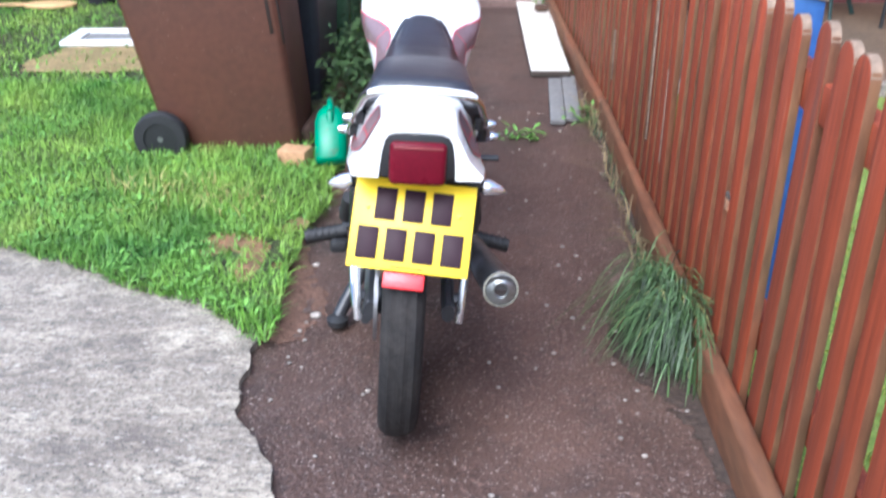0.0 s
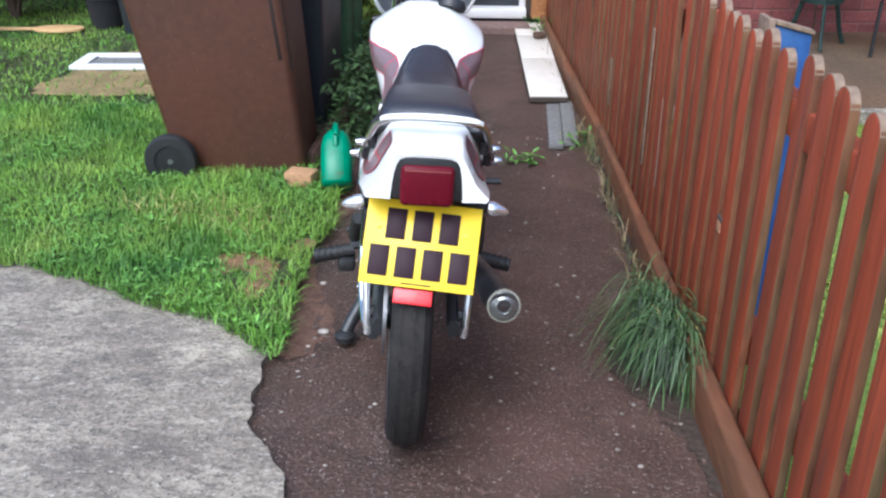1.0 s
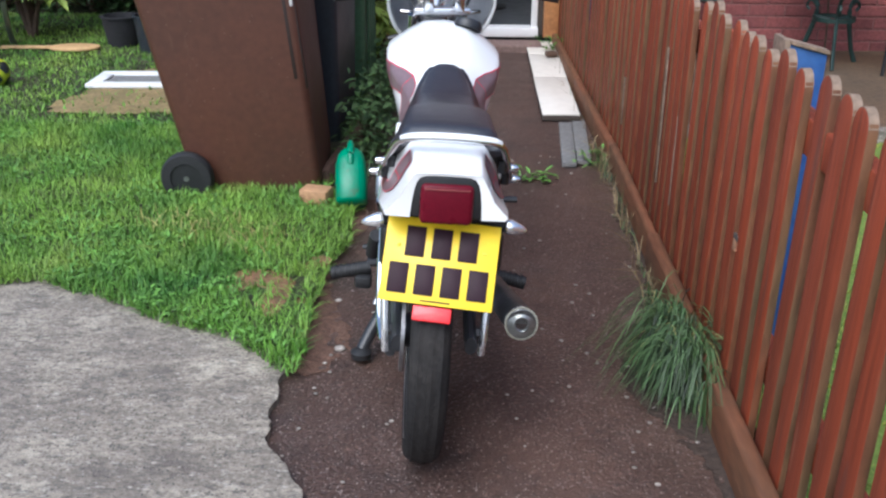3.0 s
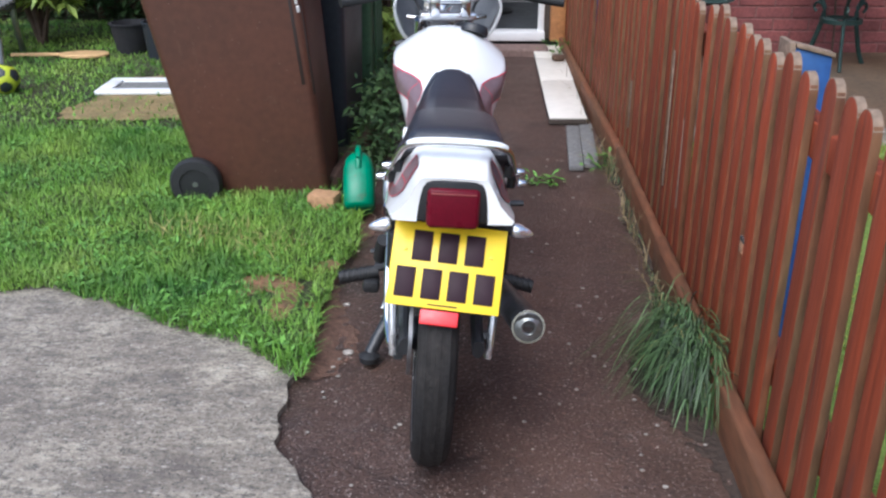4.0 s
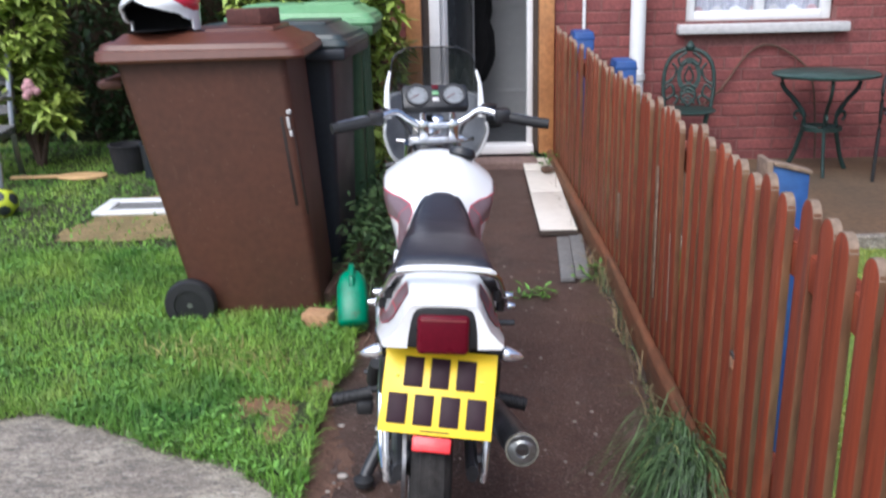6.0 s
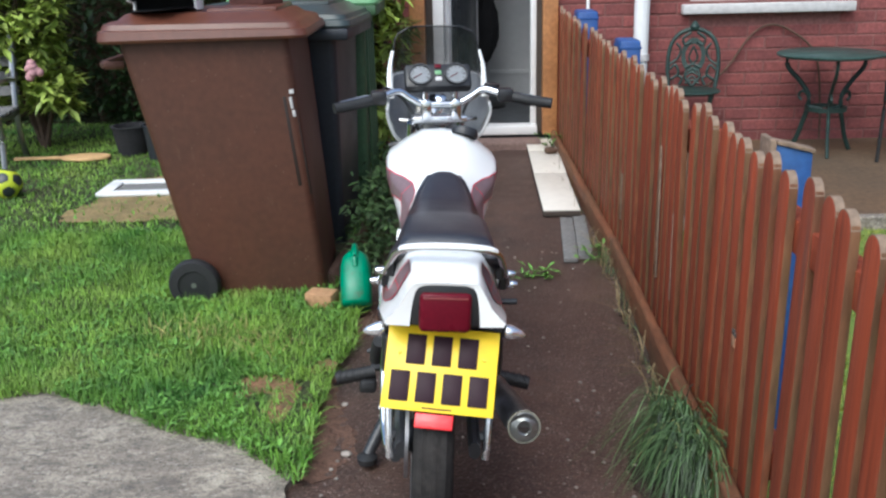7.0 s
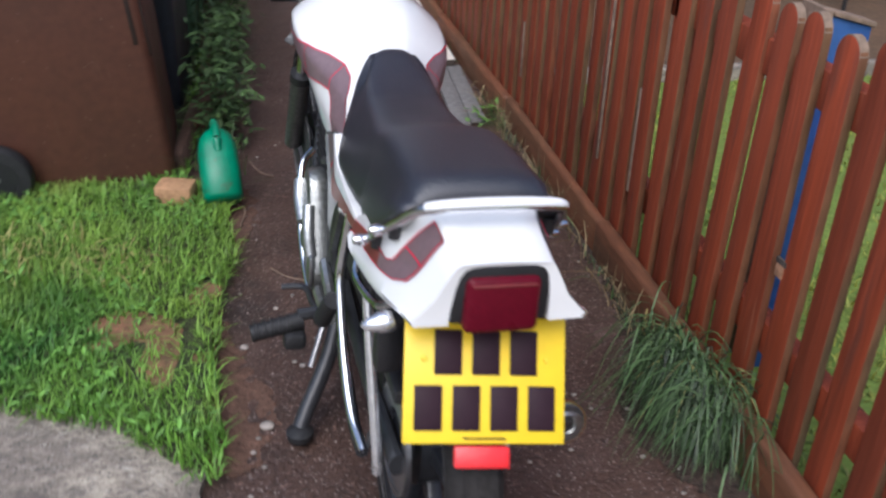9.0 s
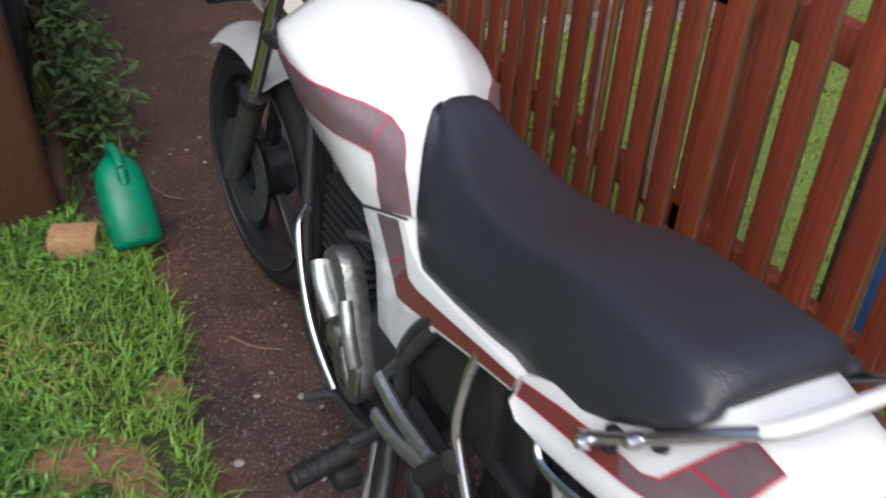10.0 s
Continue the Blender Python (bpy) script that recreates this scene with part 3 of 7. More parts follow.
SPOTS = ((-0.63, 2.42, 0.10), (-0.58, 2.30, 0.05), (-0.72, 2.50, 0.05), (-0.53, 2.62, 0.04))


def on_spot(x, y):
    """Small bare places where the turf has worn away."""
    return any((x - a) ** 2 + (y - b) ** 2 < (r * (1 + 0.5 * noise.noise((x * 20, y * 20, 0)))) ** 2 for a, b, r in SPOTS)


def lawn_height(x, y):
    return LAWN_Z + 0.012 * noise.noise((x * 1.5, y * 1.5, 2)) + 0.006 * noise.noise((x * 7, y * 7, 4)) - (0.02 if on_bare(x, y) else 0)


grid("lawn", M_SOIL, "short green lawn", -7.0, -0.42, 1.9, 9.0, 160, 170, lawn_height,
     lambda x, y: y > slab_edge(x) and x < path_edge(y) - (0.12 if y > 3.25 else 0))
grid("far_lawn", M_FARLAWN, "strip of lawn on the far side of the fence", 0.63, 6.0, -3.0, 4.15, 60, 80, lambda x, y: 0.03 + 0.01 * noise.noise((x * 2, y * 2, 2)))
grid("patio", M_PATIO, "brown muddy patio in front of the house", 0.64, 6.0, 4.15, 6.0, 50, 24, lambda x, y: PATIO_Z + 0.006 * noise.noise((x * 3, y * 3, 2)))
part_edge = box(0.64, 6.0, 4.10, 4.16, 0.0, PATIO_Z + 0.006, 0.008)
tagged(new("patio_kerb", finish("patio_kerb", part_edge, M_CONC)), "low pale kerb along the patio", "kerb", kind="structure")
for sx, sy, sr in SPOTS:
    grid("worn_spot", M_SPOT, "small worn patch of reddish-brown bare earth in the turf", sx - sr * 1.6, sx + sr * 1.6, sy - sr * 1.6, sy + sr * 1.6, 14, 14,
         lambda x, y: LAWN_Z + 0.004 + 0.012 * noise.noise((x * 9, y * 9, 1)), lambda x, y: (x - sx) ** 2 + (y - sy) ** 2 < (sr * (1.25 + 0.6 * noise.noise((x * 20, y * 20, 0)))) ** 2)
grid("bare_patch", M_EARTH, "bare brown earth patch worn into the lawn", -2.42, -1.3, 4.3, 5.6, 40, 44,
     lambda x, y: LAWN_Z + 0.004 + 0.01 * noise.noise((x * 9, y * 9, 1)), on_bare)

# ---------------------------------------------------------------- the house
HOUSE_Y = 6.0
wall_n = thing("wall_north", "red brick house wall with pale mortar joints", "wall", kind="structure")
W_L, W_R, D_L, D_R, WIN_L, WIN_R, WIN_B, WIN_T, W_TOP = -1.25, 7.0, -0.47, 0.475, 1.30, 2.21, 0.97, 2.02, 5.0
bm = bmesh.new()
for x0, x1, z0, z1 in ((W_L, D_L, -0.1, W_TOP), (D_L, D_R, 2.25, W_TOP), (D_R, WIN_L, -0.1, W_TOP), (WIN_L, WIN_R, -0.1, WIN_B), (WIN_L, WIN_R, WIN_T, W_TOP), (WIN_R, W_R, -0.1, W_TOP)):
    box(x0, x1, HOUSE_Y + 0.0045, HOUSE_Y + 0.24, z0, z1, bm=bm)
part("mortar_core", bm, M_MORTAR, wall_n)
wall_w = box(W_L, W_L + 0.24, HOUSE_Y + 0.24, 10.0, -0.1, W_TOP)
tagged(new("wall_west", finish("wall_west", wall_w, M_BRICKS)), "red brick side wall of the house", "wall", kind="structure")
bm = box(W_L - 0.3, W_R + 0.3, HOUSE_Y - 0.35, 10.3, W_TOP, W_TOP + 0.2)
tagged(new("roof", finish("roof", bm, M_BRICKDARK)), "roof slab of the house above the wall", "roof", kind="structure")
bm = box(D_L - 0.02, 0.365, 5.80, 6.0, -0.05, 0.13, 0.012)
tagged(new("door_step", finish("door_step", bm, M_STEP)), "worn reddish-grey door step", "step", kind="structure")

# hall behind the door
hall = thing("hall", "dim entrance hall behind the open door", "hall", kind="structure")
part("hall_floor", box(-0.62, 0.72, 6.1, 9.0, 0.10, 0.165), M_HALLFLOOR, hall, "dark mottled floor")
part("hall_wall", box(-0.72, -0.62, 6.24, 9.0, 0.1, 2.5), M_HALL, hall)
part("hall_wall", box(0.62, 0.72, 6.24, 9.0, 0.1, 2.5), M_HALL, hall)
part("hall_end_wall", box(-0.72, 0.72, 7.68, 7.78, 0.1, 2.5), M_HALL, hall)
bm = box(-0.72, 0.72, 6.24, 9.0, 2.5, 2.6)
tagged(new("ceiling", finish("ceiling", bm, M_HALL)), "plain pale hall ceiling", "ceiling", kind="structure")
inner = thing("inner_door", "white panelled inner door with an amber pane", "door", pose(0.30, 7.62, 0.165))
part("leaf", box(-0.36, 0.36, -0.02, 0.02, 0.0, 1.98, 0.004), M_UPVC, inner)
part("pane", box(-0.25, 0.25, -0.034, -0.022, 0.95, 1.85, 0.004), M_YELLOWPANE, inner, "amber obscured glass pane")
bm = bmesh.new()
for x0, x1, z0, z1 in ((-0.26, 0.26, 0.86, 0.92), (-0.26, 0.26, 0.18, 0.22), (-0.28, -0.25, 0.18, 0.92), (0.25, 0.28, 0.18, 0.92)):
    box(x0, x1, -0.034, -0.02, z0, z1, 0.004, bm)
part("panel_moulding", bm, M_UPVC, inner)
coats = []
for cx, cz, rx, ry, rz in ((0.04, 1.25, 0.09, 0.11, 0.36), (0.05, 0.95, 0.10, 0.12, 0.32), (0.06, 0.62, 0.11, 0.12, 0.30), (0.08, 1.42, 0.07, 0.09, 0.20)):
    b = bmesh.new()
    bmesh.ops.create_icosphere(b, subdivisions=3, radius=1)
    for v in b.verts:
        v.co = Vector((v.co.x * rx, v.co.y * ry, v.co.z * rz)) * (1 + 0.25 * noise.noise(v.co * 2.5)) + Vector((cx, 0, cz))
    coats.append(b)
stand_t = thing("coat_stand", "black coats piled on a stand in the hall", "coat stand", pose(-0.06, 7.1, 0.165))

bm = tube([(0.06, 0, 0), (0.06, 0, 0.9), (0.06, 0, 1.75)], 0.018, 8)
for a in range(4):
    tube([(0.06, 0, 1.66), (0.06 + 0.09 * math.cos(a * 1.57 + 0.4), 0.09 * math.sin(a * 1.57 + 0.4), 1.66), (0.06 + 0.14 * math.cos(a * 1.57 + 0.4), 0.14 * math.sin(a * 1.57 + 0.4), 1.74)], 0.01, 6, bm)
lathe([(0.0, 0), (0.17, 0), (0.16, 0.02), (0.03, 0.04)], 16, bm=bm, m=Matrix.Translation((0.06, 0, 0)))
part("post", bm, M_DARKIRON, stand_t)
for b in coats:
    part("coat", b, M_DARK, stand_t, "black hanging coat")

# door_1: wooden outer frame, white plastic inner frame, leaf standing open inwards
door = thing("door_1", "open front door in a white plastic frame with orange-brown wooden jambs", "door", kind="structure")
for x0, x1 in ((-0.468, -0.372), (0.377, 0.473)):
    part("jamb", box(x0, x1, 5.955, 6.10, 0.15, 2.25, 0.006), M_OAK, door, "orange-brown wooden jamb")
part("head", box(-0.372, 0.377, 5.955, 6.10, 2.15, 2.25, 0.006), M_OAK, door)
for x0, x1 in ((-0.371, -0.325), (0.342, 0.376)):
    part("liner", box(x0, x1, 6.05, 6.14, 0.15, 2.15), M_BOARDSIDE, door, "dark gap liner")
for x0, x1 in ((-0.324, -0.255), (0.302, 0.341)):
    part("door_frame", box(x0, x1, 6.04, 6.11, 0.15, 2.15, 0.006), M_UPVC, door)
part("threshold", box(-0.324, 0.345, 5.985, 6.12, 0.147, 0.205, 0.006), M_UPVC, door, "white plastic threshold")
leaf_m = pose(-0.25, 6.13, 0.21, 0, 0, 70)
leaf = part("leaf", box(0.0, 0.56, -0.025, 0.025, 0, 1.93, 0.004, m=leaf_m), M_UPVC, door, "white door leaf with dark glazing")
part("glazing", box(0.05, 0.51, -0.032, 0.032, 0.10, 1.86, 0.003, m=leaf_m), M_DOORDARK, leaf, "dark glass panel")
part("handle", tube([(0.53, -0.03, 0.95), (0.53, -0.06, 0.95), (0.43, -0.065, 0.95)], 0.009, 8, steps=3), M_CHROME, leaf, "chrome lever handle").matrix_basis = leaf_m

# window_1
win = thing("window_1", "white plastic window with lace curtains", "window", kind="structure")
mid = 1.766
for n, (x0, x1, z0, z1) in enumerate(((WIN_L, WIN_L + 0.06, WIN_B, WIN_T), (WIN_R - 0.06, WIN_R, WIN_B, WIN_T), (WIN_L + 0.06, WIN_R - 0.06, WIN_B, WIN_B + 0.06), (WIN_L + 0.06, WIN_R - 0.06, WIN_T - 0.06, WIN_T), (mid - 0.028, mid + 0.028, WIN_B + 0.06, WIN_T - 0.06))):
    part("window_frame", box(x0, x1, 6.035, 6.10, z0, z1, 0.007), M_UPVC, win)
for x0, x1 in ((WIN_L + 0.06, mid - 0.028), (mid + 0.028, WIN_R - 0.06)):
    p = part("pane", box(x0, x1, 6.065, 6.071, WIN_B + 0.06, WIN_T - 0.06), M_PANE, win)
    p.visible_shadow = False
bm = bmesh.new()
rows = [[bm.verts.new((WIN_L + 0.05 + (WIN_R - WIN_L - 0.1) * i / 90, 6.15 + 0.012 * math.sin(i * 0.9) + 0.006 * math.sin(i * 2.3), z)) for i in range(91)] for z in (WIN_B - 0.02, WIN_T)]
skin(bm, rows, closed=False)
part("lace_curtain", bm, M_LACE, win, "gathered white lace curtain")
for k in range(7):
    cx = WIN_L + 0.1 + 0.12 * k
    b = lathe([(0.0, 0), (0.03, 0.0), (0.045, 0.04 + 0.01 * (k % 3)), (0.02, 0.08), (0.0, 0.085)], 10, m=Matrix.Translation((cx, 6.125, WIN_B + 0.005)))
    solid("ornament", b, (M_FLOWER, M_SILL, M_UPVC)[k % 3], "small pale ornament on the inner window ledge", "ornament", group="ornaments in the window")
room = box(WIN_L - 0.3, WIN_R + 0.3, 6.26, 7.6, 0.7, 2.3)
bmesh.ops.delete(room, geom=[f for f in room.faces if f.calc_center_median().y < 6.3], context="FACES")
tagged(new("room_behind_window", finish("room_behind_window", room, M_HALL)), "plain room behind the window", "room", kind="structure")
part("window_sill", box(1.245, 2.305, 5.93, 6.08, 0.897, 0.955, 0.006), M_SILL, win, "painted stone sill")

# pipes and hose on the wall
pipe = thing("downpipe", "white plastic rainwater pipe on the brick wall", "pipe", pose(0.99, 5.93, 0))
part("pipe_run", lathe([(0.046, PATIO_Z), (0.046, 0.62)], 18), M_UPVC, pipe)
part("pipe_run", lathe([(0.048, 0.66), (0.048, 4.9)], 18), M_UPVC, pipe)
part("socket", lathe([(0.0, 0.62), (0.057, 0.62), (0.057, 0.66), (0.0, 0.66)], 18), M_SILL, pipe, "grey pipe joint")
solid("wall_cable", tube([(0.66, 5.985, 0.5), (0.66, 5.985, 2.0), (0.66, 5.985, 4.0)], 0.011, 8), M_UPVC, "thin white cable clipped to the bricks", "cable")
solid("hose", tube([(1.40, 5.97, 0.42), (1.55, 5.975, 0.56), (1.68, 5.975, 0.75), (1.80, 5.975, 0.82), (1.95, 5.975, 0.77), (2.10, 5.97, 0.62), (2.15, 5.96, 0.30), (2.16, 5.95, PATIO_Z + 0.01)], 0.007, 8), M_EDGE, "dark red garden hose looped on the brick wall", "hose")

# ---------------------------------------------------------------- the picket fence
FX, PITCH = 0.574, 0.1035
fence = thing("fence", "red-brown stained picket fence with rounded tops", "fence", kind="structure")


def picket_mesh(width, height, thick=0.0185):
    half = width / 2
    out = [(-half, 0.0), (half, 0.0), (half, height - 0.035)]
    out += [(half * math.cos(a), height - 0.035 + 0.035 * math.sin(a)) for a in (math.pi * k / 8 for k in range(1, 8))]
    out += [(-half, height - 0.035)]
    m = Matrix(((0, 0, 1, 0), (1, 0, 0, 0), (0, 1, 0, 0), (0, 0, 0, 1)))
    return slab(out, thick, m, bevel=0.003)


shapes = [finish("picket", picket_mesh(w, h), M_FENCE, 40) for w, h in ((0.066, 0.84), (0.064, 0.85), (0.063, 0.835), (0.066, 0.845))]
for me in shapes:
    me.materials.append(M_FENCESIDE)
    for p in me.polygons:
        if abs(p.normal.y) > 0.8:
            p.material_index = 1
caps = []
for w, h in ((0.066, 0.84), (0.064, 0.85), (0.063, 0.835), (0.066, 0.845)):
    bm = bmesh.new()
    rows = [[bm.verts.new((s, w / 2 * math.cos(a) * 0.99, h - 0.035 + 0.0362 * math.sin(a))) for a in (math.pi * (0.06 + 0.88 * k / 8) for k in range(9))] for s in (0.0012, 0.0173)]
    rows.append([bm.verts.new(v.co + Vector((0, 0, -0.006))) for v in rows[1]])
    rows.insert(0, [bm.verts.new(v.co + Vector((0, 0, -0.006))) for v in rows[0]])
    skin(bm, rows, closed=False)
    caps.append(finish("picket_end", bm, M_RAW, 40))
k = 0
for i in range(-14, 38):
    y = 2.098 + PITCH * i
    pk = new("picket", shapes[k % 4])
    pk.parent = fence
    lean = RNG.normal(0, 0.35)
    pk.matrix_basis = pose(FX - bend(y) + RNG.normal(0, 0.002), y + RNG.normal(0, 0.004), 0.035 + rise(y) + RNG.normal(0, 0.006), 0, RNG.normal(0.5, 0.4), 0) @ pose(0, 0, 0, lean, 0, 0)
    cap = new("end_grain", caps[k % 4])
    cap.parent = pk
    k += 1


def follow(bm):
    """Lets a straight piece follow the fence line."""
    for v in bm.verts:
        v.co.x -= bend(v.co.y)
        v.co.z += rise(v.co.y)
    return bm


for z in (0.20, 0.715):
    for y0, y1 in ((0.65, 3.795), (3.805, 6.0)):
        part("rail", follow(box(FX + 0.022, FX + 0.06, y0, y1, z, z + 0.07, 0.004)), M_FENCE, fence)
for y in (0.75, 2.55, 4.3, 5.92):
    part("post", follow(box(FX + 0.022, FX + 0.095, y - 0.04, y + 0.04, 0.0, 0.80, 0.005)), M_FENCE, fence)
for n, (y0, y1, top, off) in enumerate(((-0.2, 0.95, 0.125, 0.0), (0.96, 2.75, 0.12, -0.004), (2.76, 3.80, 0.11, 0.004), (3.81, 4.9, 0.105, 0.0), (4.91, 6.0, 0.105, 0.003))):
    b = box(FX - 0.040 + off, FX - 0.003, y0, y1, -0.02, top - 0.008, 0.012, segments=3)
    for v in b.verts:
        v.co.z += 0.006 * noise.noise((v.co.y * 4, n, 0))
    part("base_board", follow(b), M_BASE, fence, "orange-brown board along the foot of the fence")
for y0, z0, z1 in ((2.890, 0.23, 0.68), (2.648, 0.24, 0.52), (3.72, 0.20, 0.40)):
    part("pale_split", box(FX - 0.006, FX + 0.0, y0, y0 + 0.012, z0, z1, 0.002), M_RAW, fence, "pale split in the stained wood")
part("knot", box(FX - 0.0018, FX + 0.004, 1.918, 1.943, 0.398, 0.424, 0.0008), M_KNOT, fence, "pale broken knot in a picket")
part("knot_hole", box(FX - 0.0016, FX + 0.004, 1.914, 1.946, 0.4245, 0.436, 0.0008), M_BOARDSIDE, fence)
# ---------------------------------------------------------------- bins
def wheelie_bin(name, label, body_mat, lid_mat, m, ribs=False, rim=False, raised=0.0):
    """A two-wheeled bin. Its back, with hinge and wheels, faces -x; its side faces -y. Its hinge side may stand raised."""
    t = thing(name, label, "bin", m, group="bins beside the path")
    bm = bmesh.new()
    rings = []
    for z, x0, x1, d in ((0.0, -0.235, 0.245, 0.225), (0.05, -0.245, 0.25, 0.23), (0.50, -0.29, 0.258, 0.255), (0.93, -0.335, 0.268, 0.28), (0.985, -0.34, 0.270, 0.283)):
        r, ring = 0.032, []
        for cx, cy, a0 in ((x1 - r, d - r, 0), (x0 + r, d - r, 90), (x0 + r, -d + r, 180), (x1 - r, -d + r, 270)):
            for k in range(5):
                a = radians(a0 + 22.5 * k)
                x = cx + r * math.cos(a)
                ring.append(bm.verts.new((x, cy + r * math.sin(a), z + (raised * (0.27 - x) / 0.61 if z > 0.9 else 0.0))))
        rings.append(ring)
    skin(bm, rings)
    body = part("body", bm, body_mat, t)
    if ribs:
        for k in range(4):
            part("rib", box(-0.28 + 0.13 * k, -0.25 + 0.13 * k, -0.236, -0.21, 0.12, 0.88, 0.008, m=pose(0, 0, 0, 3.25, 0, 0)), body_mat, body)
            part("rib", box(0.262, 0.276, -0.2 + 0.12 * k, -0.17 + 0.12 * k, 0.12, 0.9, 0.006), body_mat, body)
    if rim:
        part("rim", box(-0.40, 0.335, -0.335, 0.335, 0.955, 1.005, 0.012), body_mat, body)
    up = 0.025 if rim else 0.0
    # the lid: a sloping tray that overhangs, hinge bar behind
    bm = bmesh.new()
    rings = []
    for z, grow in ((0.978, 0.0), (0.980, 0.026), (0.990, 0.031), (1.012, 0.024), (1.016, 0.014), (1.034, 0.006), (1.041, -0.010), (1.046, -0.034), (1.066, -0.060), (1.072, -0.085)):
        r, ring = 0.05, []
        x0, x1, d = -0.375 - grow, 0.315 + grow, 0.30 + grow
        for cx, cy, a0 in ((x1 - r, d - r, 0), (x0 + r, d - r, 90), (x0 + r, -d + r, 180), (x1 - r, -d + r, 270)):
            for k in range(5):
                a = radians(a0 + 22.5 * k)
                x, y = cx + r * math.cos(a), cy + r * math.sin(a)
                ring.append(bm.verts.new((x, y, z + up + raised * (0.27 - x) / 0.61 + 0.014 * (0.3 - x) / 0.75 * (1 if z > 1.0 else 0.2))))
        rings.append(ring)
    skin(bm, rings)
    lid = part("lid", bm, lid_mat, t, "moulded lid")
    b = box(-0.02, 0.235, -0.20, 0.20, 1.064 + up, 1.086 + up, 0.008)
    for v in b.verts:
        v.co.z += raised * (0.27 - v.co.x) / 0.61
    part("lid_ridge", b, lid_mat, lid)
    part("handle", tube([(-0.36, -0.2, 0.95), (-0.43, -0.2, 0.96), (-0.43, 0.2, 0.96), (-0.36, 0.2, 0.95)], 0.016, 8, steps=3), body_mat, t)
    axle = part("axle", tube([(-0.245, -0.30, 0.10), (-0.245, 0.30, 0.10)], 0.011, 8, steps=1), M_STEEL, t)
    for y in (-0.30, 0.255):
        w = part("wheel", lathe([(0.0, 0), (0.062, 0.002), (0.066, 0.022), (0.02, 0.028), (0.018, 0.042), (0.0, 0.043)], 24, "y", m=Matrix.Translation((-0.245, y, 0.10))), M_BLACK, t)
        part("tyre", ring_lathe([(0.060, -0.004), (0.092, -0.002), (0.1, 0.012), (0.1, 0.034), (0.092, 0.048), (0.060, 0.050), (0.056, 0.023)], 32, "x", m=Matrix.Translation((-0.245, y, 0.10)) @ pose(0, 0, 0, 0, 0, 90)), M_RUBBER, w)
    return t


brown = wheelie_bin("wheelie_bin", "brown plastic wheelie bin leaning over on the lawn", M_BINBROWN, M_LIDBROWN, pose(-0.890, 3.55, LAWN_Z - 0.012, 0, -5.5, 3), raised=0.052)
SLOPE = pose(0, 0, 0, 3.25, 0, 0)
part("grip_slot", box(0.210, 0.229, -0.2280, -0.205, 0.44, 0.79, 0.007, m=SLOPE), M_SLOT, brown, "dark moulded slot")
part("grip_slot", box(0.249, 0.257, -0.2165, -0.195, 0.40, 0.74, 0.003, m=SLOPE), M_SLOT, brown, "narrow dark seam")
for x0, x1, z0, z1 in ((0.240, 0.257, 0.792, 0.808), (0.236, 0.247, 0.738, 0.782), (0.239, 0.250, 0.708, 0.732)):
    part("sticker", box(x0, x1, -0.2272, -0.205, z0, z1, 0.002, m=SLOPE), M_SILL, brown, "scrap of a worn white sticker")
wheelie_bin("wheelie_bin", "dark grey-blue wheelie bin with a dark lid", M_BINBLACK, M_LIDDARK, pose(-0.890, 4.21, LAWN_Z - 0.03, 0, 0, -2), rim=True)
wheelie_bin("wheelie_bin", "green wheelie bin with a paler green lid", M_BINGREEN, M_LIDGREEN, pose(-0.865, 4.86, LAWN_Z, 0, 0, 2) @ Matrix.Diagonal((1, 1, 1.03, 1)), ribs=True, rim=True)

# helmet and block on the brown lid
LID = LAWN_Z + 1.075
helm = thing("helmet", "white and red motorcycle helmet tipped back, its dark opening showing", "helmet", pose(-1.165, 3.385, LID + 0.006, 0, -3, 0))
FACE = Vector((-0.30, -0.95, 0.0)).normalized()


def helmet_shell(scale, keep):
    b = bmesh.new()
    bmesh.ops.create_uvsphere(b, u_segments=128, v_segments=84, radius=1)
    bmesh.ops.delete(b, geom=[f for f in b.faces if not keep(f.calc_center_median().normalized())], context="FACES")
    for v in b.verts:
        x, y, z = v.co
        h = math.hypot(x, y)
        if z < -0.2 and h > 0:
            wall = min(0.98 / h, 0.98 / 0.6)
            x, y = x * wall, y * wall
        narrow = 1 - 0.48 * max(0, z) ** 1.3
        v.co = Vector((0.142 * x * scale * narrow + 0.006 * z, 0.160 * y * scale * narrow, 0.100 + 0.125 * scale * max(z, -0.80)))
    return b


def is_open(d):
    side = d.cross(FACE).z
    return d.dot(FACE) > 0 and abs(side) < 0.88 and d.z < 0.24 - 0.50 * abs(side - 0.12)


b = helmet_shell(1.0, lambda d: not is_open(d) and d.z > -0.78)
bmesh.ops.solidify(b, geom=b.faces[:], thickness=0.012)
part("shell", b, M_HELMET, helm, smooth=60)
part("lining", helmet_shell(0.88, lambda d: not is_open(d) or d.z < -0.78), M_DARK, helm, "dark padded lining", smooth=180)
b = helmet_shell(1.012, lambda d: not is_open(d) and d.x > 0.34 and 0.78 - 1.05 * d.x < d.z < 0.50)
bmesh.ops.solidify(b, geom=b.faces[:], thickness=0.004)
part("red_flash", b, M_HELMETRED, helm, "red painted side", smooth=60)
solid("brick", box(-0.11, 0.11, -0.05, 0.05, 0, 0.065, 0.006), M_BRICKDARK, "dark red brick lying on the bin lid", "brick", pose(-0.89, 3.64, LID + 0.016, 0, -2, -40))

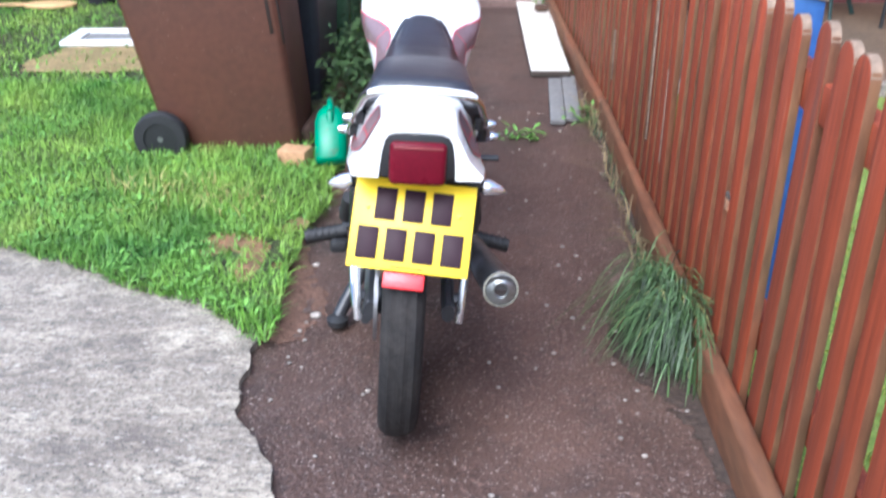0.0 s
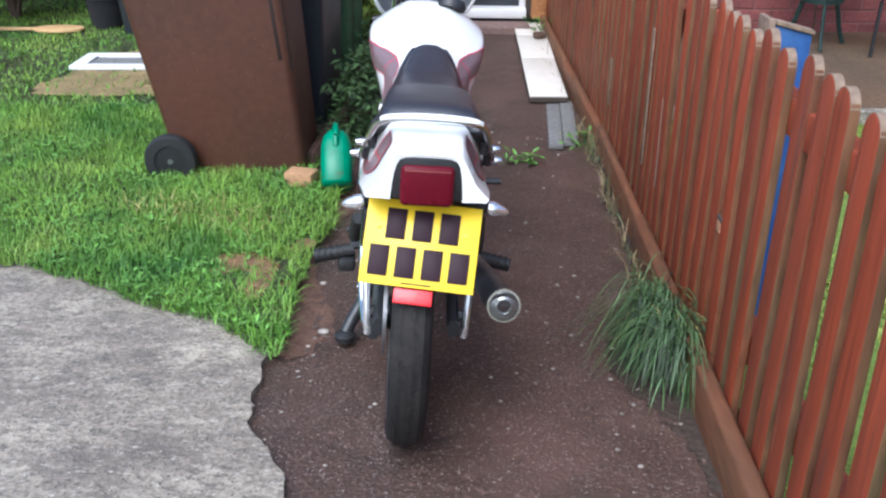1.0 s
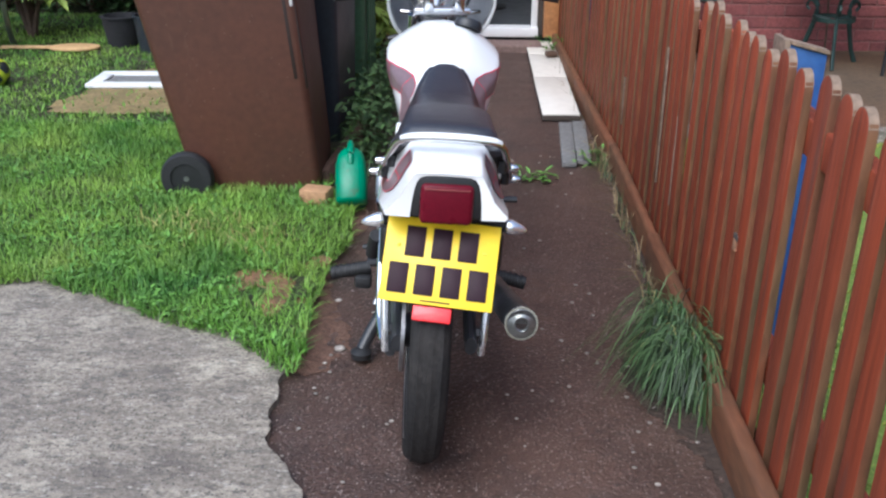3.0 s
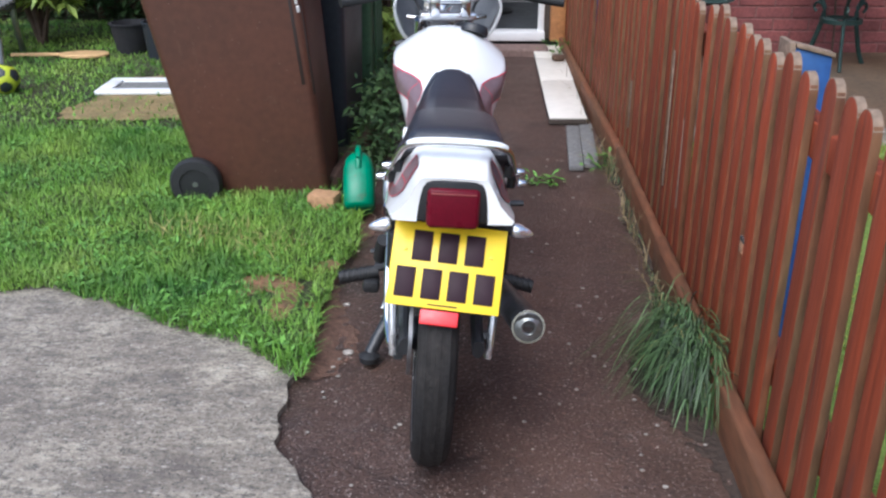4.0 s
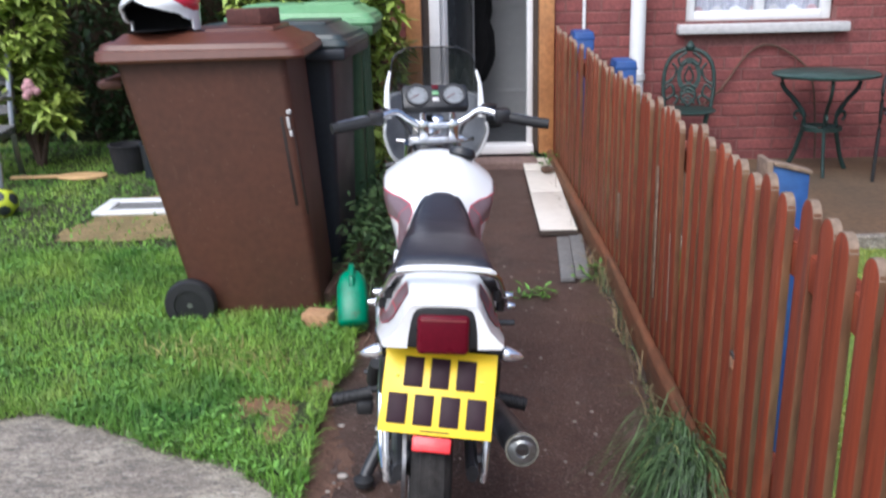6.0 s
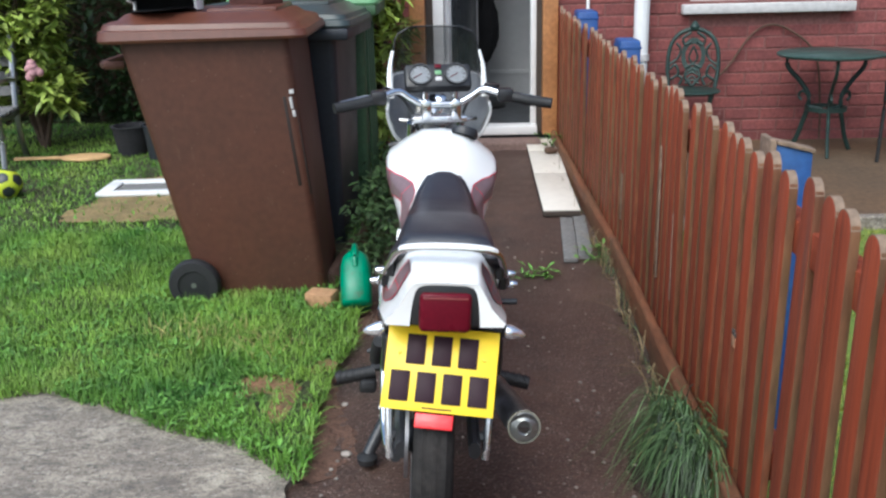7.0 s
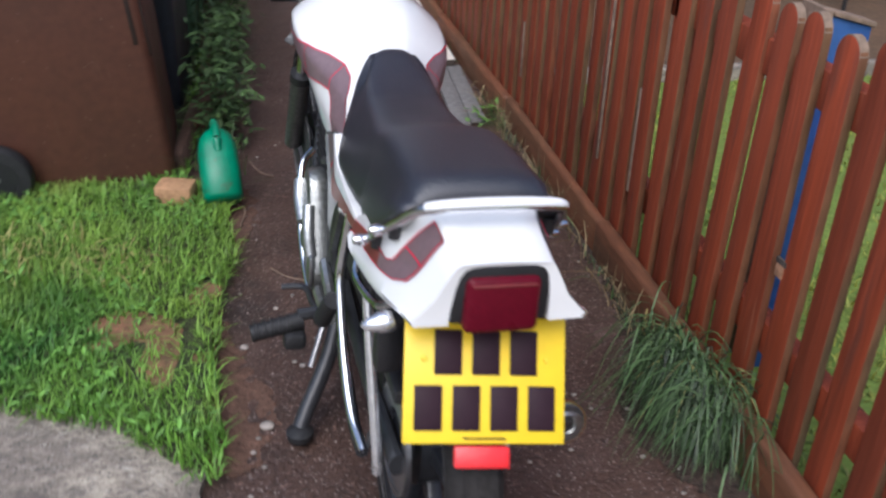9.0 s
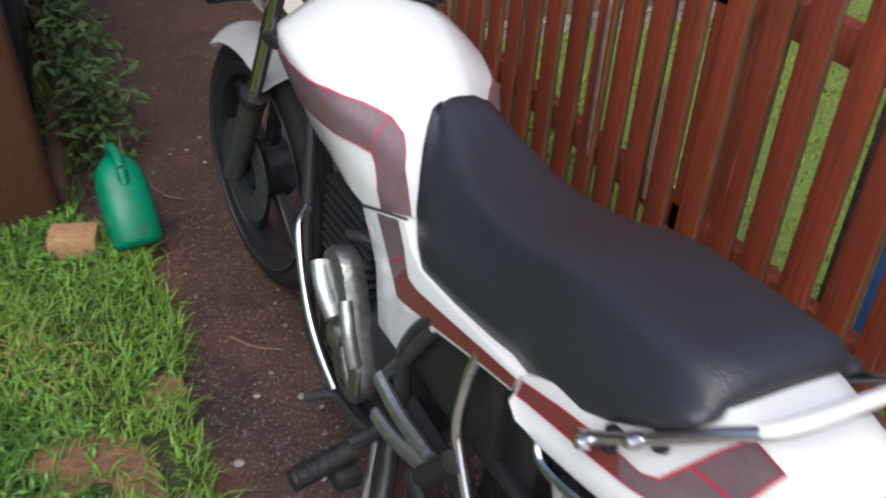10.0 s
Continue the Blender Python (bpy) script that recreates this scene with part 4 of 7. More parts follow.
# ---------------------------------------------------------------- along the left side of the path
can = thing("fuel_can", "green plastic can with a moulded handle, muddy at the foot", "can", pose(-0.484, 3.135, 0.040, -42, 0, 7) @ Matrix.Diagonal((0.88, 0.80, 0.96, 1)))
bm = bmesh.new()
rings = []
for z, w, d in ((0.0, 0.056, 0.060), (0.012, 0.066, 0.072), (0.10, 0.068, 0.075), (0.165, 0.066, 0.072), (0.205, 0.055, 0.060), (0.228, 0.034, 0.040), (0.235, 0.02, 0.025)):
    rings.append([bm.verts.new((w * math.copysign(abs(math.cos(a)) ** 0.7, math.cos(a)), d * math.copysign(abs(math.sin(a)) ** 0.7, math.sin(a)), z)) for a in (2 * math.pi * k / 24 for k in range(24))])
skin(bm, rings)
part("body", bm, M_CAN, can, smooth=60)
part("handle", tube([(0.0, -0.066, 0.15), (0.0, -0.074, 0.19), (0.0, -0.05, 0.235), (0.0, 0.0, 0.258), (0.0, 0.035, 0.235)], 0.014, 10), M_CAN, can)
part("cap", lathe([(0.0, 0), (0.022, 0), (0.022, 0.025), (0.0, 0.028)], 14, m=pose(0.0, 0.045, 0.222, -18, 0, 0)), M_BLACK, can)
solid("timber_block", box(-0.054, 0.054, -0.04, 0.04, 0, 0.064, 0.007), M_BLOCK, "short sawn block of pale timber at the lawn edge", "block", pose(-0.622, 3.178, 0.026, 0, 0, -14))
for n, (x, y, z, ln, rz, h) in enumerate(((-0.60, 3.72, 0.0, 0.60, 86, 0.075), (-0.565, 4.3, 0.0, 0.85, 91, 0.09), (-0.575, 5.1, 0.0, 0.85, 88, 0.10))):
    b = box(-ln / 2, ln / 2, -0.02, 0.02, 0, h, 0.008)
    for v in b.verts:
        v.co.z += 0.012 * noise.noise((v.co.x * 6, n, 0))
    solid("edging_board", b, M_EDGE, "rotting brown edging board between lawn and path", "board", pose(x, y, z, 8 * (n - 1.5), 0, rz), group="edging boards")
for n in range(12):
    b = bmesh.new()
    bmesh.ops.create_icosphere(b, subdivisions=2, radius=1)
    sx, sy, sz = RNG.uniform(0.03, 0.07, 3)
    for v in b.verts:
        v.co = Vector((v.co.x * sx, v.co.y * sy, v.co.z * sz)) * (1 + 0.3 * noise.noise(v.co * 2 + Vector((n * 3, 0, 0))))
    solid("rubble_lump", b, M_EDGE if n % 3 else M_BRICKDARK, "brown lump of brick and earth by the path edge", "rubble", pose(-0.56 + RNG.uniform(-0.03, 0.05), 3.75 + 0.17 * n, 0.03), group="rubble along the path")

# ---------------------------------------------------------------- boards on the path
for n, (y0, y1) in enumerate(((4.42, 5.12), (5.125, 5.64), (5.645, 5.97))):
    t = thing("laminate_board", "white laminate shelf board with dark edges, lying on the path", "board", pose(0.390 - 0.3 * bend((y0 + y1) / 2), (y0 + y1) / 2, rise((y0 + y1) / 2), 2.55 if y0 > 4.3 else 0, 0, 1.0), group="white boards on the path")
    ln = (y1 - y0) / 2
    part("core", box(-0.092, 0.092, -ln, ln, 0.004, 0.030, 0.002), M_BOARDSIDE, t, "dark chipboard edge")
    part("facing", box(-0.0925, 0.0925, -ln, ln, 0.031, 0.038, 0.002), M_BOARD, t)
solid("stone_lump", box(-0.035, 0.035, -0.03, 0.03, 0, 0.035, 0.012), M_EDGE, "small dark lump of wood on the white boards", "lump", pose(0.405, 5.56, 0.040 + rise(5.56), 0, 0, 20))
for x in (0.385, 0.452):
    solid("grey_plank", box(-0.031, 0.031, -0.33, 0.33, 0.004, 0.024, 0.003), M_GREYBOARD, "weathered grey plank lying on the path", "plank", pose(x, 4.07 + (x - 0.385) * 0.6, 0.0, 0, 0, -3), group="grey planks")

# ---------------------------------------------------------------- things on the lawn
fr = thing("picture_frame", "white plastic frame lying flat on the lawn", "frame", pose(-1.89, 5.08, LAWN_Z + 0.006, 0, 0, 3))
for x0, x1, y0, y1 in ((-0.31, 0.31, -0.17, -0.10), (-0.31, 0.31, 0.10, 0.17), (-0.31, -0.23, -0.10, 0.10), (0.23, 0.31, -0.10, 0.10)):
    part("bar", box(x0, x1, y0, y1, 0, 0.024, 0.006), M_UPVC, fr)
part("dark_sheet", box(-0.225, 0.225, -0.095, 0.095, 0.004, 0.012), M_GREYBOARD, fr, "dark wet sheet")
pad = bmesh.new()
outl = [(0.02 * s, y) for s, y in ((1, -0.34), (1, -0.02))] + [(0.10 * math.sin(a) + 0.0, 0.14 - 0.165 * math.cos(a)) for a in np.linspace(0.25, math.pi - 0.0, 12)]
outl = outl + [(-x, y) for x, y in reversed(outl)][1:]
slab(outl, 0.018, bm=pad, bevel=0.004)
solid("paddle", pad, M_PADDLE, "pale wooden paddle lying on the grass", "paddle", pose(-2.82, 5.95, LAWN_Z + 0.012, 0, 0, -87))
ball = thing("football", "yellow and black football on the lawn", "ball", pose(-2.70, 4.92, LAWN_Z + 0.085, 20, 10, 0))
bm = bmesh.new()
bmesh.ops.create_icosphere(bm, subdivisions=4, radius=0.085)
part("shell", bm, M_BALL, ball, smooth=180)
bm = bmesh.new()
bmesh.ops.create_icosphere(bm, subdivisions=4, radius=0.0862)
seeds = [Vector(v).normalized() for v in ((0, 1, 1.618), (0, -1, 1.618), (0, 1, -1.618), (0, -1, -1.618), (1, 1.618, 0), (-1, 1.618, 0), (1, -1.618, 0), (-1, -1.618, 0), (1.618, 0, 1), (-1.618, 0, 1), (1.618, 0, -1), (-1.618, 0, -1))]
bmesh.ops.delete(bm, geom=[f for f in bm.faces if max(f.calc_center_median().normalized().dot(s) for s in seeds) < 0.92], context="FACES")
part("dark_panel", bm, M_BALLDARK, ball, "black panels", smooth=180)
for n, (x, y, r, h, mt, lab) in enumerate(((-2.42, 6.15, 0.13, 0.20, M_DARK, "black plant pot under the shrub"), (-2.16, 5.95, 0.10, 0.24, M_BINBLACK, "dark blue-grey pot under the shrub"))):
    solid("plant_pot", lathe([(0.0, 0), (r * 0.8, 0), (r, h * 0.95), (r * 1.06, h * 0.95), (r * 1.06, h), (r * 0.92, h), (r * 0.85, h * 0.8), (0.0, h * 0.8)], 20), mt, lab, "pot", pose(x, y, LAWN_Z, 0, 0, 0), group="pots by the hedge")

bench = thing("garden_bench", "wooden slatted garden bench with iron ends", "bench", pose(-3.70, 5.75, LAWN_Z, 0, 0, 12) @ Matrix.Diagonal((1, 1, 0.86, 1)))
for x in (-0.6, 0.6):
    bm = tube([(x, -0.30, 0.0), (x, -0.26, 0.25), (x, -0.28, 0.45), (x, -0.22, 0.62), (x, 0.0, 0.64), (x, 0.20, 0.62)], 0.020, 8)
    tube([(x, 0.24, 0.0), (x, 0.16, 0.30), (x, 0.20, 0.60), (x, 0.30, 0.95)], 0.020, 8, bm)
    tube([(x, -0.28, 0.40), (x, 0.0, 0.36), (x, 0.18, 0.38)], 0.016, 8, bm)
    part("end_frame", bm, M_STEEL if x > 0 else M_DARKIRON, bench, "grey metal end frame")
for k in range(5):
    part("seat_slat", box(-0.62, 0.62, -0.26 + 0.09 * k, -0.19 + 0.09 * k, 0.40, 0.422, 0.004), M_GREYBOARD, bench)
for k in range(4):
    part("back_slat", box(-0.62, 0.62, 0.0, 0.02, 0.0, 0.075, 0.004, m=pose(0, 0.20 + 0.025 * k, 0.50 + 0.11 * k, -16, 0, 0)), M_GREYBOARD, bench)

# ---------------------------------------------------------------- behind the fence
bx = thing("painted_board", "blue painted upright board with a pale timber rim, behind the fence", "board", pose(0, 0, 0))
bm = box(0.700, 0.788, 2.135, 2.165, 0.03, 0.835, 0.003)
for v in bm.verts:
    v.co.z -= 0.25 * (v.co.x - 0.69) if v.co.z > 0.5 else 0
part("panel", bm, M_BLUE, bx)
part("edge_post", box(0.684, 0.699, 2.13, 2.22, 0.03, 0.845, 0.003), M_RAW, bx, "pale bare timber edge")
bm = box(0.700, 0.792, 2.128, 2.172, 0.836, 0.846, 0.002)
for v in bm.verts:
    v.co.z -= 0.25 * (v.co.x - 0.69)
part("rim", bm, M_RAW, bx, "pale timber rim")
for x, y, h in ((0.61, 5.62, 0.955), (0.83, 5.42, 0.80)):
    t = thing("blue_crate", "upright blue plastic panel crate by the house wall", "crate", pose(x, y, PATIO_Z), group="blue crates")
    part("shell", box(-0.06, 0.06, -0.12, 0.12, 0.0, h - PATIO_Z, 0.015), M_BLUE, t)
    part("lip", box(-0.0625, 0.0625, -0.1225, 0.1225, h - PATIO_Z - 0.05, h - PATIO_Z - 0.03, 0.004), M_BLUE, t)

tab = thing("garden_table", "green cast-iron round garden table with scrolled legs", "table", pose(2.05, 5.58, PATIO_Z))
part("tabletop", lathe([(0.0, 0.575), (0.28, 0.575), (0.30, 0.580), (0.305, 0.592), (0.295, 0.600), (0.0, 0.602)], 40), M_IRONTOP, tab)
for k in range(3):
    a = radians(20 + 120 * k)
    c, s = math.cos(a), math.sin(a)
    pts = [(0.26, 0.572), (0.25, 0.50), (0.17, 0.42), (0.11, 0.34), (0.11, 0.26), (0.13, 0.18), (0.16, 0.08), (0.20, 0.0)]
    bm = tube([(r * c, r * s, z) for r, z in pts], 0.011, 8, flat=1.4)
    tube([(0.11 * c, 0.11 * s, 0.34), (0.15 * c, 0.15 * s, 0.36), (0.17 * c, 0.17 * s, 0.33), (0.15 * c, 0.15 * s, 0.305)], 0.009, 6, bm)
    tube([(0.02 * c, 0.02 * s, 0.26), (0.11 * c, 0.11 * s, 0.27)], 0.012, 6, bm, steps=1)
    part("leg", bm, M_IRON, tab)
part("ring", ring_lathe([(0.10, 0.255), (0.12, 0.255), (0.12, 0.28), (0.10, 0.28)], 24, "z"), M_IRON, tab)

ch = thing("garden_chair", "green cast-iron garden chair with an openwork back", "chair", pose(1.25, 5.62, PATIO_Z, 0, 0, -14) @ Matrix.Diagonal((0.86, 0.86, 0.93, 1)))
part("seat", lathe([(0.0, 0.40), (0.19, 0.40), (0.205, 0.41), (0.19, 0.42), (0.0, 0.415)], 28), M_IRON, ch)
bm = tube([(-0.16, 0.12, 0.41), (-0.175, 0.15, 0.55), (-0.16, 0.17, 0.68), (-0.10, 0.185, 0.76), (0.0, 0.19, 0.79), (0.10, 0.185, 0.76), (0.16, 0.17, 0.68), (0.175, 0.15, 0.55), (0.16, 0.12, 0.41)], 0.015, 8)
lathe([(0.0, 0), (0.03, 0.0), (0.035, 0.02), (0.015, 0.05), (0.0, 0.06)], 10, bm=bm, m=Matrix.Translation((0, 0.19, 0.785)))
part("back_frame", bm, M_IRON, ch)
bm = ring_lathe([(0.055, -0.008), (0.085, -0.008), (0.085, 0.008), (0.055, 0.008)], 24, "z", m=pose(0, 0.175, 0.62, 82, 0, 0) @ Matrix.Diagonal((1, 1.35, 1, 1)))
for k in range(5):
    z = 0.44 + 0.026 * k
    tube([(-0.05 + 0.02 * (k % 2), 0.15, z), (0, 0.155, z + 0.02), (0.05 - 0.02 * (k % 2), 0.15, z)], 0.008, 6, bm)
for s in (-1, 1):
    tube([(0.0, 0.15, 0.42), (s * 0.05, 0.155, 0.48), (s * 0.03, 0.165, 0.54), (0, 0.17, 0.53)], 0.010, 6, bm)
    tube([(s * 0.17, 0.15, 0.56), (s * 0.11, 0.165, 0.60), (s * 0.09, 0.17, 0.66), (s * 0.12, 0.175, 0.70)], 0.009, 6, bm)
    tube([(0, 0.175, 0.56), (s * 0.03, 0.175, 0.61), (0, 0.175, 0.68)], 0.008, 6, bm)
for s in (-1, 1):
    tube([(s * 0.02, 0.185, 0.77), (s * 0.075, 0.18, 0.73), (s * 0.06, 0.178, 0.69), (s * 0.02, 0.178, 0.71)], 0.010, 6, bm)
    tube([(s * 0.16, 0.15, 0.46), (s * 0.10, 0.155, 0.50), (s * 0.12, 0.16, 0.56), (s * 0.16, 0.155, 0.53)], 0.010, 6, bm)
    tube([(s * 0.09, 0.15, 0.43), (s * 0.07, 0.155, 0.47), (s * 0.10, 0.16, 0.49)], 0.010, 6, bm)
part("back_panel", bm, M_IRON, ch, "openwork back panel")
for x, y in ((-0.14, -0.12), (0.14, -0.12), (-0.15, 0.13), (0.15, 0.13)):
    part("leg", tube([(x, y, 0.40), (x * 0.85, y * 0.85, 0.22), (x * 1.25, y * 1.25, 0.0)], 0.014, 8), M_IRON, ch)

ac = thing("garden_armchair", "dark fabric garden armchair with a thin metal frame", "chair", pose(2.62, 5.35, PATIO_Z, 0, 0, -35))
part("seat", box(-0.24, 0.24, -0.24, 0.22, 0.38, 0.40, 0.01), M_FABRIC, ac)
part("backrest", box(-0.24, 0.24, 0.0, 0.015, 0.0, 0.5, 0.006, m=pose(0, 0.23, 0.40, -12, 0, 0)), M_FABRIC, ac)
for x in (-0.25, 0.25):
    part("side_frame", tube([(x, -0.28, 0.0), (x, -0.24, 0.30), (x, -0.22, 0.58), (x, 0.05, 0.60), (x, 0.26, 0.58), (x, 0.36, 0.90)], 0.011, 8, tube([(x, 0.30, 0.0), (x, 0.18, 0.30), (x, -0.22, 0.42)], 0.011, 8)), M_DARKIRON, ac)

# ---------------------------------------------------------------- shrubs and hedge
def shrub(label, m, boxes, count, size, leaf, rng):
    t = thing("shrub", label, "shrub", m)
    bm = bmesh.new()
    cs = []
    for cx, cy, cz, rx, ry, rz, share in boxes:
        tube([(0, 0, 0), (cx * 0.4, cy * 0.4, cz * 0.45), (cx, cy, cz)], 0.028, 6, bm, taper=0.006)
        n = int(count * share)
        tips = rng.normal(0, 1, (max(n // 9, 3), 3))
        tips /= np.linalg.norm(tips, axis=1)[:, None]
        tips = np.array([cx, cy, cz]) + tips * np.array([rx, ry, rz]) * (0.55 + 0.5 * rng.random((len(tips), 1)))
        for p in tips[:: 3]:
            tube([(cx, cy, cz), tuple((p + np.array([cx, cy, cz])) / 2 + rng.normal(0, 0.02, 3)), tuple(p)], 0.008, 5, bm, steps=2, taper=0.003)
        cs.append(np.repeat(tips, 9, axis=0) + rng.normal(0, 0.018, (len(tips) * 9, 3)))
    part("trunk", bm, M_BARK, t, "brown stems")
    centres = np.concatenate(cs)
    centres = centres[centres[:, 2] > 0.03]
    leaves("crown", leaf, centres, rng, size, "yellow-green pointed leaves" if leaf is M_SHRUB else "dark green leaves", t)
    return t


rng = np.random.default_rng(11)
lobes = [(-0.1, 0, 0.6, 0.36, 0.34, 0.32, 1), (-0.02, -0.12, 0.95, 0.30, 0.3, 0.28, 0.9), (-0.35, -0.05, 1.15, 0.4, 0.3, 0.3, 1), (0.05, 0.1, 1.40, 0.36, 0.34, 0.3, 1), (-0.2, 0, 1.75, 0.45, 0.34, 0.32, 1), (0.20, -0.15, 0.46, 0.16, 0.22, 0.14, 0.25)]
sh = shrub("leafy yellow-green shrub by the lawn", pose(-3.18, 6.45, 0.0), lobes, 1050, (0.09, 0.16), M_SHRUB, rng)
bm = bmesh.new()
for k in range(9):
    b = bmesh.new()
    bmesh.ops.create_icosphere(b, subdivisions=2, radius=0.03)
    b.transform(Matrix.Translation((0.18 + rng.normal(0, 0.025), -0.42 + rng.normal(0, 0.02), 0.64 + rng.normal(0, 0.025))))
    join(bm, b)
part("flower", bm, M_FLOWER, sh, "faded pink flower head")
shrub("yellow-green shrub growing beside the bins", pose(-0.60, 5.45, 0.0), [(-0.05, 0, 0.45, 0.16, 0.25, 0.25, 1), (0.0, -0.05, 0.85, 0.17, 0.25, 0.24, 1), (-0.05, 0.0, 1.15, 0.2, 0.25, 0.2, 1), (-0.3, 0.05, 1.35, 0.3, 0.25, 0.2, 1), (-0.58, 0.20, 1.22, 0.32, 0.2, 0.2, 1), (-0.20, 0.15, 1.22, 0.28, 0.2, 0.18, 1)], 620, (0.08, 0.14), M_SHRUB, rng)
hedge = thing("hedge", "dark green hedge at the end of the garden", "hedge")
n = 26000
c = np.stack([rng.uniform(-7.5, -1.3, n), 7.25 + 0.5 * rng.random(n) ** 2, rng.uniform(0.03, 2.8, n)], 1)
c[:, 1] += 0.18 * np.sin(c[:, 0] * 3.1 + 1.3 * np.sin(c[:, 2] * 2.3)) + 0.1 * np.sin(c[:, 2] * 5 + c[:, 0] * 1.7)
leaves("foliage", M_DARKLEAF, c, rng, (0.06, 0.13), "dense dark leaves", hedge)
bm = bmesh.new()
for k in range(22):
    x = -7.4 + 0.28 * k
    part("stem", tube([(x, 7.6, 0), (x + rng.normal(0, 0.1), 7.6, 1.2), (x + rng.normal(0, 0.2), 7.55, 2.6)], 0.03, 6, taper=0.01), M_BARK, hedge)
part("back_board", box(-7.6, -1.3, 7.85, 7.95, 0, 2.7), M_BARK, hedge, "dark boards behind the leaves")

# ---------------------------------------------------------------- grass and weeds
def lawn_spots(n, x0, x1, y0, y1, keep, z):
    p = np.stack([rng.uniform(x0, x1, n), rng.uniform(y0, y1, n)], 1)
    p = np.array([q for q in p.tolist() if keep(*q)])
    return np.column_stack([p, np.full(len(p), z)])


def on_lawn(x, y):
    return y > slab_edge(x) - 0.03 and x < path_edge(y) + 0.03 - (0.12 if y > 3.25 else 0) and not (on_bare(x, y) and noise.noise((x * 25, y * 25, 4)) < 0.22) and not (on_spot(x, y) and noise.noise((x * 45, y * 45, 1)) < 0.12) and not (-1.2 < x < -0.62 and 3.35 < y < 5.1)


blades("lawn_grass", M_GRASS, lawn_spots(80000, -2.6, -0.42, 1.95, 4.2, on_lawn, LAWN_Z - 0.006), rng, (0.020, 0.060), (0.0028, 0.0068), 1.45, "short green lawn grass")
blades("lawn_grass", M_GRASS, lawn_spots(52000, -4.6, -0.55, 4.0, 7.4, on_lawn, LAWN_Z - 0.008), rng, (0.02, 0.05), (0.005, 0.011), 1.5, "short green lawn grass")
blades("lawn_grass", M_GRASS, lawn_spots(34000, -6.5, -2.55, 1.95, 5.0, on_lawn, LAWN_Z - 0.008), rng, (0.02, 0.05), (0.008, 0.016), 1.5, "short green lawn grass")
blades("lawn_grass", M_FARGRASS, lawn_spots(45000, 0.64, 3.6, 0.3, 4.32, lambda x, y: True, 0.025), rng, (0.012, 0.035), (0.004, 0.009), 1.6, "grass on the far side of the fence")
ragged = lawn_spots(5000, -2.6, -0.42, 1.9, 3.3, lambda x, y: on_lawn(x, y) and (y < slab_edge(x) + 0.09 or x > path_edge(y) - 0.07), LAWN_Z - 0.012)
blades("lawn_grass", M_GRASS, ragged, rng, (0.03, 0.065), (0.003, 0.006), 1.6, "longer grass along the lawn edge")
dry = [(-1.10, 2.95), (-0.95, 2.90), (-0.80, 2.82), (-0.72, 2.80), (-1.0, 2.84)]
spots = np.concatenate([np.column_stack([rng.normal(x, 0.07, 32), rng.normal(y, 0.06, 32), np.full(32, LAWN_Z)]) for x, y in dry])
blades("dry_grass", M_DRY, spots, rng, (0.03, 0.075), (0.003, 0.006), 1.8, "pale dry grass in the lawn")
# clover and broad leaves in the lawn
cl = lawn_spots(8000, -2.4, -0.5, 2.05, 4.0, lambda x, y: on_lawn(x, y) and noise.noise((x * 3, y * 3, 9)) > 0.0, LAWN_Z + 0.025)
clover = thing("clover", "clover and small weeds in the lawn", "weeds", kind="stuff")
leaves("clover_leaves", M_WEED, cl, rng, (0.014, 0.032), "", clover, droop=0.1)

# the long tuft against the fence foot
tuft = thing("grass_tuft", "long arching grass tuft at the foot of the fence", "grass tuft")
n = 1050
sp = np.column_stack([0.500 + 0.030 * rng.normal(0, 1, n).clip(-1.5, 1), 2.04 + 0.082 * rng.normal(0, 1, n), np.zeros(n)])
blades("foliage", M_TUFT, sp, rng, (0.06, 0.18), (0.002, 0.0055), 1.15, "", segments=9, parent=tuft, droop=1.0, arch=(222, 58))
blades("stray_foliage", M_TUFT, sp[:130], rng, (0.10, 0.20), (0.002, 0.004), 1.9, "", segments=9, parent=tuft, droop=1.0, arch=(225, 75))
blades("dead_foliage", M_DRY, sp[:24], rng, (0.08, 0.18), (0.0015, 0.0035), 1.3, "dry straw-coloured blades", segments=8, parent=tuft, droop=1.0, arch=(215, 60))
weeds = thing("fence_weeds", "thin weeds and dead grass along the fence foot", "weeds", kind="stuff")
ys = np.concatenate([rng.normal(2.5, 0.12, 60), rng.normal(3.1, 0.15, 40), rng.normal(3.75, 0.12, 110), rng.uniform(2.3, 5.9, 70)])
sp = np.column_stack([[0.508 - bend(y) for y in ys] + rng.normal(0, 0.012, len(ys)), ys, [rise(y) for y in ys]])
blades("weed_blades", M_TUFT, sp[::2], rng, (0.03, 0.10), (0.003, 0.006), 1.6, "", segments=4, bend=0.4, parent=weeds, droop=0.8)
blades("dead_blades", M_STRAW, sp, rng, (0.04, 0.15), (0.002, 0.004), 1.7, "dead pale stalks", segments=4, bend=0.8, parent=weeds)
